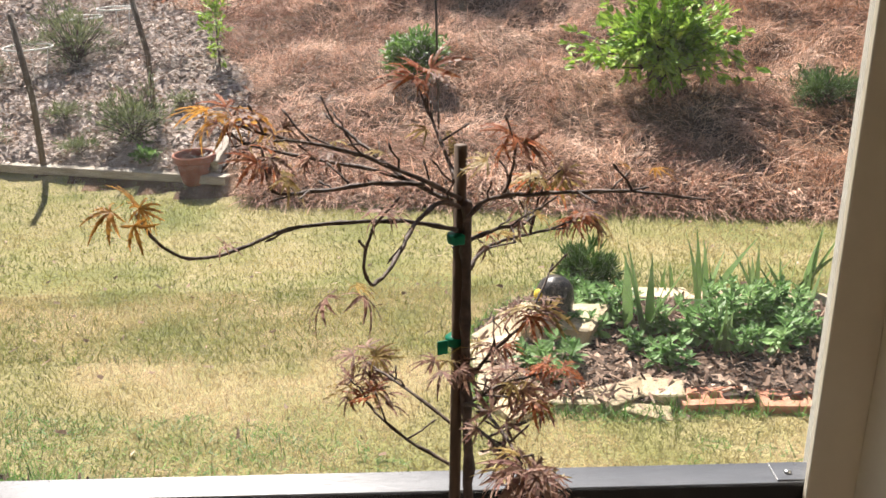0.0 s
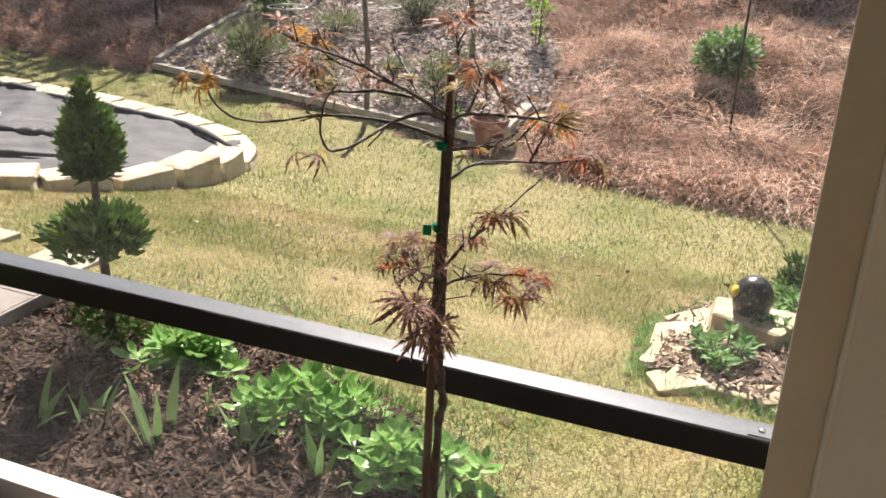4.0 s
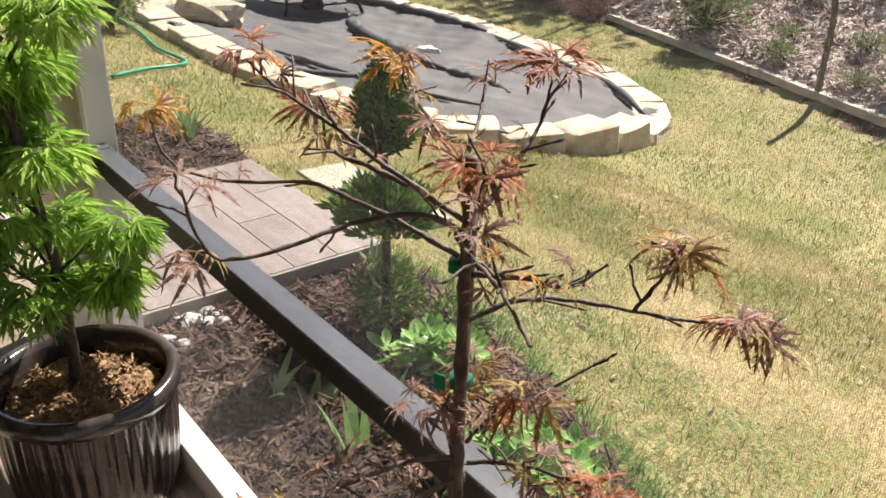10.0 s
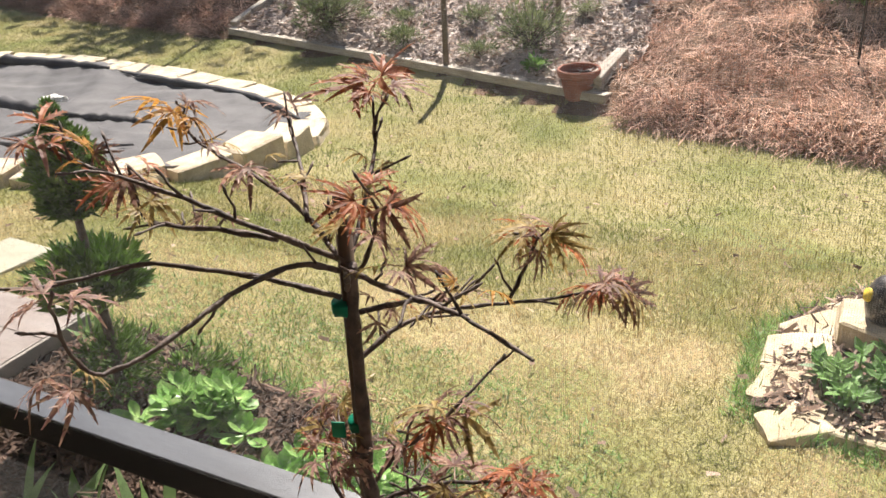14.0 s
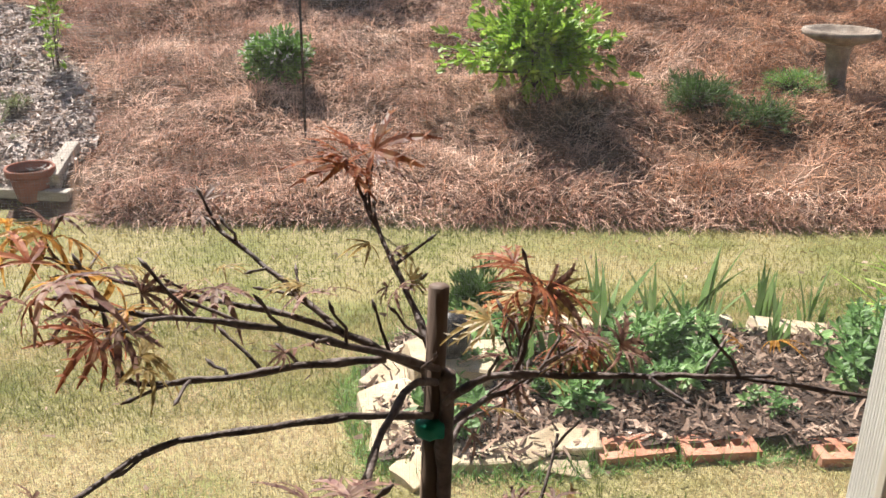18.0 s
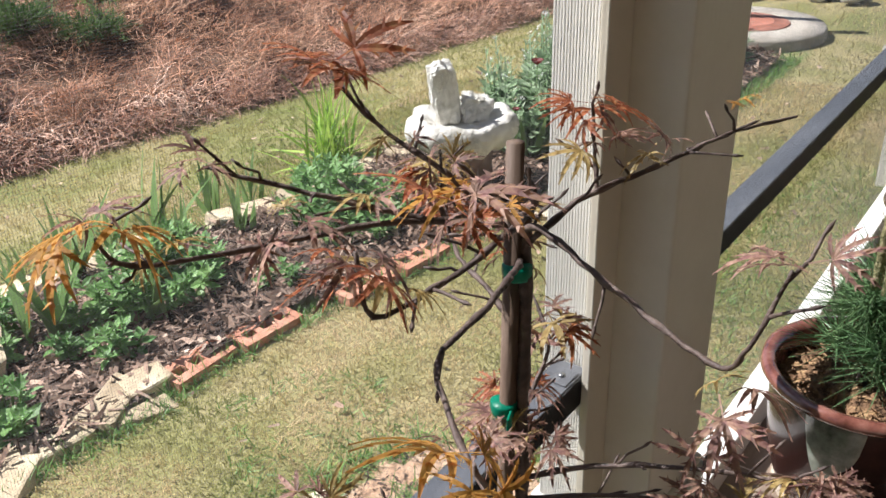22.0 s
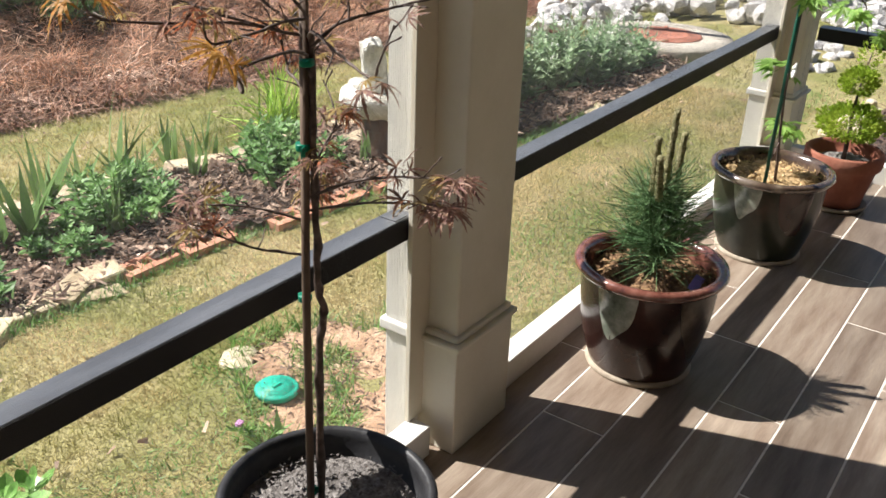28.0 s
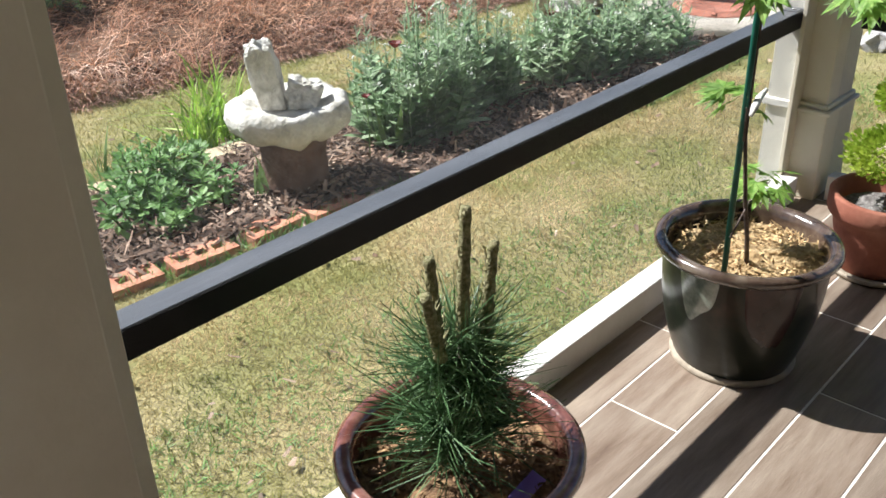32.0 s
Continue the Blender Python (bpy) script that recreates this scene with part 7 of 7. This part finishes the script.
rr = random.Random(61)
for x, y, h, label in ((2.66, 2.42, 0.40, "dark red poppy flower on a tall stalk"), (2.50, 2.42, 0.25, "dark red flower bud on a leafy stalk"), (3.72, 2.5, 0.30, "rust brown flower head among silver leaves")):
    fl = thing("red_flower", on_ground(x, y, 0.02), label, "flower", "red flowers")
    part("stalk", tubes("stalk", [([(0, 0, 0), (0.008, 0, h * 0.5), (0, 0, h)], [0.003, 0.0025, 0.002])], seg=5), M_IRIS, fl)
    for j in range(6):
        lv = Leaves()
        a = j * 1.05
        lv.add(([(0, 0, 0), (0.45, 0.4, 0.1), (0.4, 0.85, 0.2), (0, 1, 0.12), (-0.4, 0.85, 0.2), (-0.45, 0.4, 0.1)], [(0, 1, 2, 3, 4, 5)]), (0, 0, h), frame_of((math.cos(a), math.sin(a), 0.7), 0), 0.036 if h > 0.27 else 0.022)
        part("petal", lv.make("petal", M_FLOWER_R), None, fl)

# white stone birdbath
wb = thing("stone_birdbath", on_ground(2.19, 2.47, 0.0), "rough white stone birdbath with an upright stone", "birdbath")
part("pedestal", lathe([(0.125, 0.0), (0.118, 0.06), (0.115, 0.16), (0.122, 0.24), (0, 0.24)], 20, 0.10), M_DARKSTUMP, wb, "brown stone pedestal")
basin = lathe([(0.10, 0.235), (0.165, 0.232), (0.20, 0.262), (0.212, 0.30), (0.202, 0.338), (0.182, 0.35), (0.15, 0.335), (0.10, 0.318), (0.05, 0.314), (0, 0.314)], 64, 0.0)
for v in basin.vertices:
    a = math.atan2(v.co.y, v.co.x)
    out = 1 + 0.13 * noise.noise(Vector((math.cos(a) * 1.6, math.sin(a) * 1.6, 3.3))) + 0.07 * noise.noise(Vector((math.cos(a) * 4, math.sin(a) * 4, 1.1)))
    rim = 0.018 * noise.noise(Vector((math.cos(a) * 2.2, math.sin(a) * 2.2, 7.7))) * min(1.0, v.co.xy.length / 0.18)
    v.co = Vector((v.co.x * out * 1.05, v.co.y * out * 0.95, v.co.z + rim)) + Vector((noise.noise(v.co * 21), noise.noise(v.co * 23), noise.noise(v.co * 19))) * 0.012
part("basin", basin, M_WHITESTONE, wb, "rough white stone basin")
part("upright_stone", rock((0.115, 0.10, 0.28), random.Random(82), 4, 0.22, M_WHITESTONE), None, wb, "rough leaning white stone", pose(-0.035, 0.03, 0.315, 8, -9, -40))
part("leaning_stone", rock((0.125, 0.11, 0.115), random.Random(17), 4, 0.4, M_WHITESTONE), None, wb, "knobbly white stone beside it", pose(0.03, -0.03, 0.315, 0, 14, -30))

pole = thing("garden_pole", on_ground(4.82, 3.37, -0.05), "weathered grey wooden pole behind the silver plants", "pole")
part("shaft", tubes("shaft", [([(0, 0, 0), (0.005, 0, 1.0), (0, 0, 2.2)], 0.042)], seg=12), M_TIMBER, pole)

lidthing = thing("concrete_lid", on_ground(5.04, 2.35, -0.03), "round concrete access cover with a rusted iron lid", "access cover")
part("slab", lathe([(0.445, 0.0), (0.45, 0.02), (0.448, 0.125), (0.438, 0.14), (0.248, 0.145), (0.246, 0.135), (0.0, 0.135)], 64), M_CONC, lidthing)
lid_rust = part("lid", lathe([(0.24, 0.136), (0.238, 0.146), (0.228, 0.149), (0.16, 0.149), (0.155, 0.153), (0.14, 0.153), (0.136, 0.149), (0, 0.149)], 56), M_RUST, lidthing, "rust-red iron lid with a raised ring")
for k in range(2):
    part("lifting_lug", box(-0.03, 0.03, -0.012, 0.012, 0.148, 0.158, 0.003), M_RUST, lid_rust, "", pose(0.2 * math.cos(k * math.pi + 0.4), 0.2 * math.sin(k * math.pi + 0.4), 0, 0, 0, k * 180 + 23))

# white rock run
rr = random.Random(81)
ROCKRUN = inside([(5.15, 3.35), (5.75, 3.25), (6.15, 2.95), (6.25, 2.5), (6.05, 2.0), (6.6, 1.75), (8.6, 1.6), (9.8, 2.4), (9.6, 4.2), (7.6, 4.5), (5.6, 3.9)])
bank_rocks = [rock((1, 0.8, 0.75), random.Random(400 + i), 2, 0.42, M_ROCK, 0) for i in range(9)]
pts = scatter(285, 5.1, 9.8, 1.5, 4.5, ROCKRUN)
for i, (x, y) in enumerate(pts):
    s = rr.uniform(0.11, 0.25)
    solo("white_rock", bank_rocks[i % 9], None, "pale angular rock in the rock run below the bank", "rock", "white rocks", m=pose(*on_ground(x, y, rr.uniform(-0.05, 0.10)), rr.uniform(-25, 25), rr.uniform(-25, 25), rr.uniform(0, 360)) @ Matrix.Diagonal((s, s, s, 1)))
pts = scatter(34, 5.0, 7.8, 1.0, 1.9, lambda x, y: np.abs(y - 1.35 - 0.1 * (x - 5)) < 0.18)
for i, (x, y) in enumerate(pts):
    s = rr.uniform(0.10, 0.24)
    solo("white_rock", bank_rocks[i % 9], None, "pale rock lying at the edge of the grass", "rock", "white rocks", m=pose(*on_ground(x, y, -0.03), rr.uniform(-15, 15), rr.uniform(-15, 15), rr.uniform(0, 360)) @ Matrix.Diagonal((s, s, s * 0.8, 1)))

valve = thing("valve_box", on_ground(0.514, 1.507, 0.012), "round green plastic irrigation valve lid set in the soil", "valve box")
part("lid", lathe([(0.056, 0.0), (0.058, 0.012), (0.053, 0.017), (0.042, 0.0155), (0.041, 0.019), (0.0, 0.02)], 36), M_LIDGREEN, valve)
part("grip", box(-0.014, 0.014, -0.005, 0.005, 0.018, 0.0245, 0.002), M_LIDGREEN, valve)
solo("flat_stone", rock((0.13, 0.11, 0.02), random.Random(91), 2, 0.2, M_STONE), None, "flat tan stone on the lawn near the valve lid", "stone", m=pose(*on_ground(0.57, 1.71, -0.006), 0, 0, 30))
weed = thing("flowering_weed", on_ground(0.32, 1.437, 0.0), "tiny pink-flowered weed in the bare soil", "plant")
conifer_tier(weed, (0, 0, 0.025), 0.022, 0.025, 14, 95, (0.02, 0.04), "leaves", 0, M_LEAF, 1.0)
part("bloom", rock((0.022, 0.02, 0.016), random.Random(6), 2, 0.3, mat("pink_petal", [(0.55, 0.25, 0.5), (0.7, 0.42, 0.66)], 20, 0.6, 0.0, translucent=0.3)), None, weed, "pink flower head", pose(0, 0, 0.05))
tuft = thing("weed_tuft", on_ground(4.35, 0.55, 0.03), "small pale green weed in the dark mulch", "plant")
conifer_tier(tuft, (0, 0, 0.05), 0.07, 0.05, 60, 93, (0.03, 0.06), "leaves", 0, M_SILVER, 1.0)

# trees added beyond the view to shade the upper bank


def tree(x, y, h, r, seed, n=420):
    rr = random.Random(seed)
    p = thing("shade_tree", on_ground(x, y, -0.1), "broadleaf tree added out of view to shade the bank", "tree")
    lines = [([(0, 0, 0), (0.05, 0, h * 0.4), (0.0, 0.05, h * 0.8)], [0.14, 0.10, 0.05])]
    lv = Leaves()
    for i in range(n):
        d = Vector((rr.gauss(0, 1), rr.gauss(0, 1), rr.gauss(0, 1))).normalized()
        k = (0.5 + 0.5 * rr.random()) * (1 + 0.7 * noise.noise(d * 2.2 + Vector((seed, 0, 0))))
        c = Vector((0, 0, h * 0.75)) + Vector((d.x * r, d.y * r, d.z * r * 0.8)) * k
        if i % 14 == 0:
            lines.append(([(0, 0, h * rr.uniform(0.4, 0.7)), c * 0.5 + Vector((0, 0, h * 0.35)), c], [0.05, 0.03, 0.01]))
        for j in range(9):
            lv.add(OVAL, c + Vector((rr.gauss(0, 0.2), rr.gauss(0, 0.2), rr.gauss(0, 0.16))), frame_of((rr.gauss(0, 1), rr.gauss(0, 1), rr.gauss(-0.2, 0.7)), rr.uniform(-1, 1)), rr.uniform(0.10, 0.2))
    part("trunk", tubes("trunk", lines, seg=8), M_BARK, p)
    part("crown", lv.make("crown", M_LEAF), None, p)
    return p


tree(-8.0, 12.3, 5.0, 1.7, 3)
tree(-10.8, 12.6, 5.0, 1.6, 4)
tree(-0.1, 11.3, 2.3, 0.8, 5, 200)


# ---- floor tiles ----
T_W, T_L, GAP = 0.166, 0.96, 0.0055
tile_full = bpy.data.meshes.new("tile")
bm_t = box(0, T_L - GAP, 0, T_W - GAP, -0.006, 0.0, 0.0012)
bm_t.to_mesh(tile_full)
bm_t.free()
tile_full.materials.append(M_PLANK)
row = 0
for r in range(-2, 23):
    y0 = 0.728 - r * T_W
    if y0 < -2.98 or y0 + T_W > 1.16:
        continue
    x = 1.79 - 0.32 * r
    while x > FLOOR_X0:
        x -= T_L
    while x < FLOOR_X1 - 0.02:
        a, b = max(x, FLOOR_X0), min(x + T_L, FLOOR_X1)
        if b - a > T_L - 1e-4:
            part("tile", tile_full, None, floor, m=Matrix.Translation((a, y0, 0.0)))
        elif b - a > 0.02:
            part("tile", box(0, b - a - GAP, 0, T_W - GAP, -0.006, 0.0, 0.0012), M_PLANK, floor, m=Matrix.Translation((a, y0, 0.0)))
        x += T_L
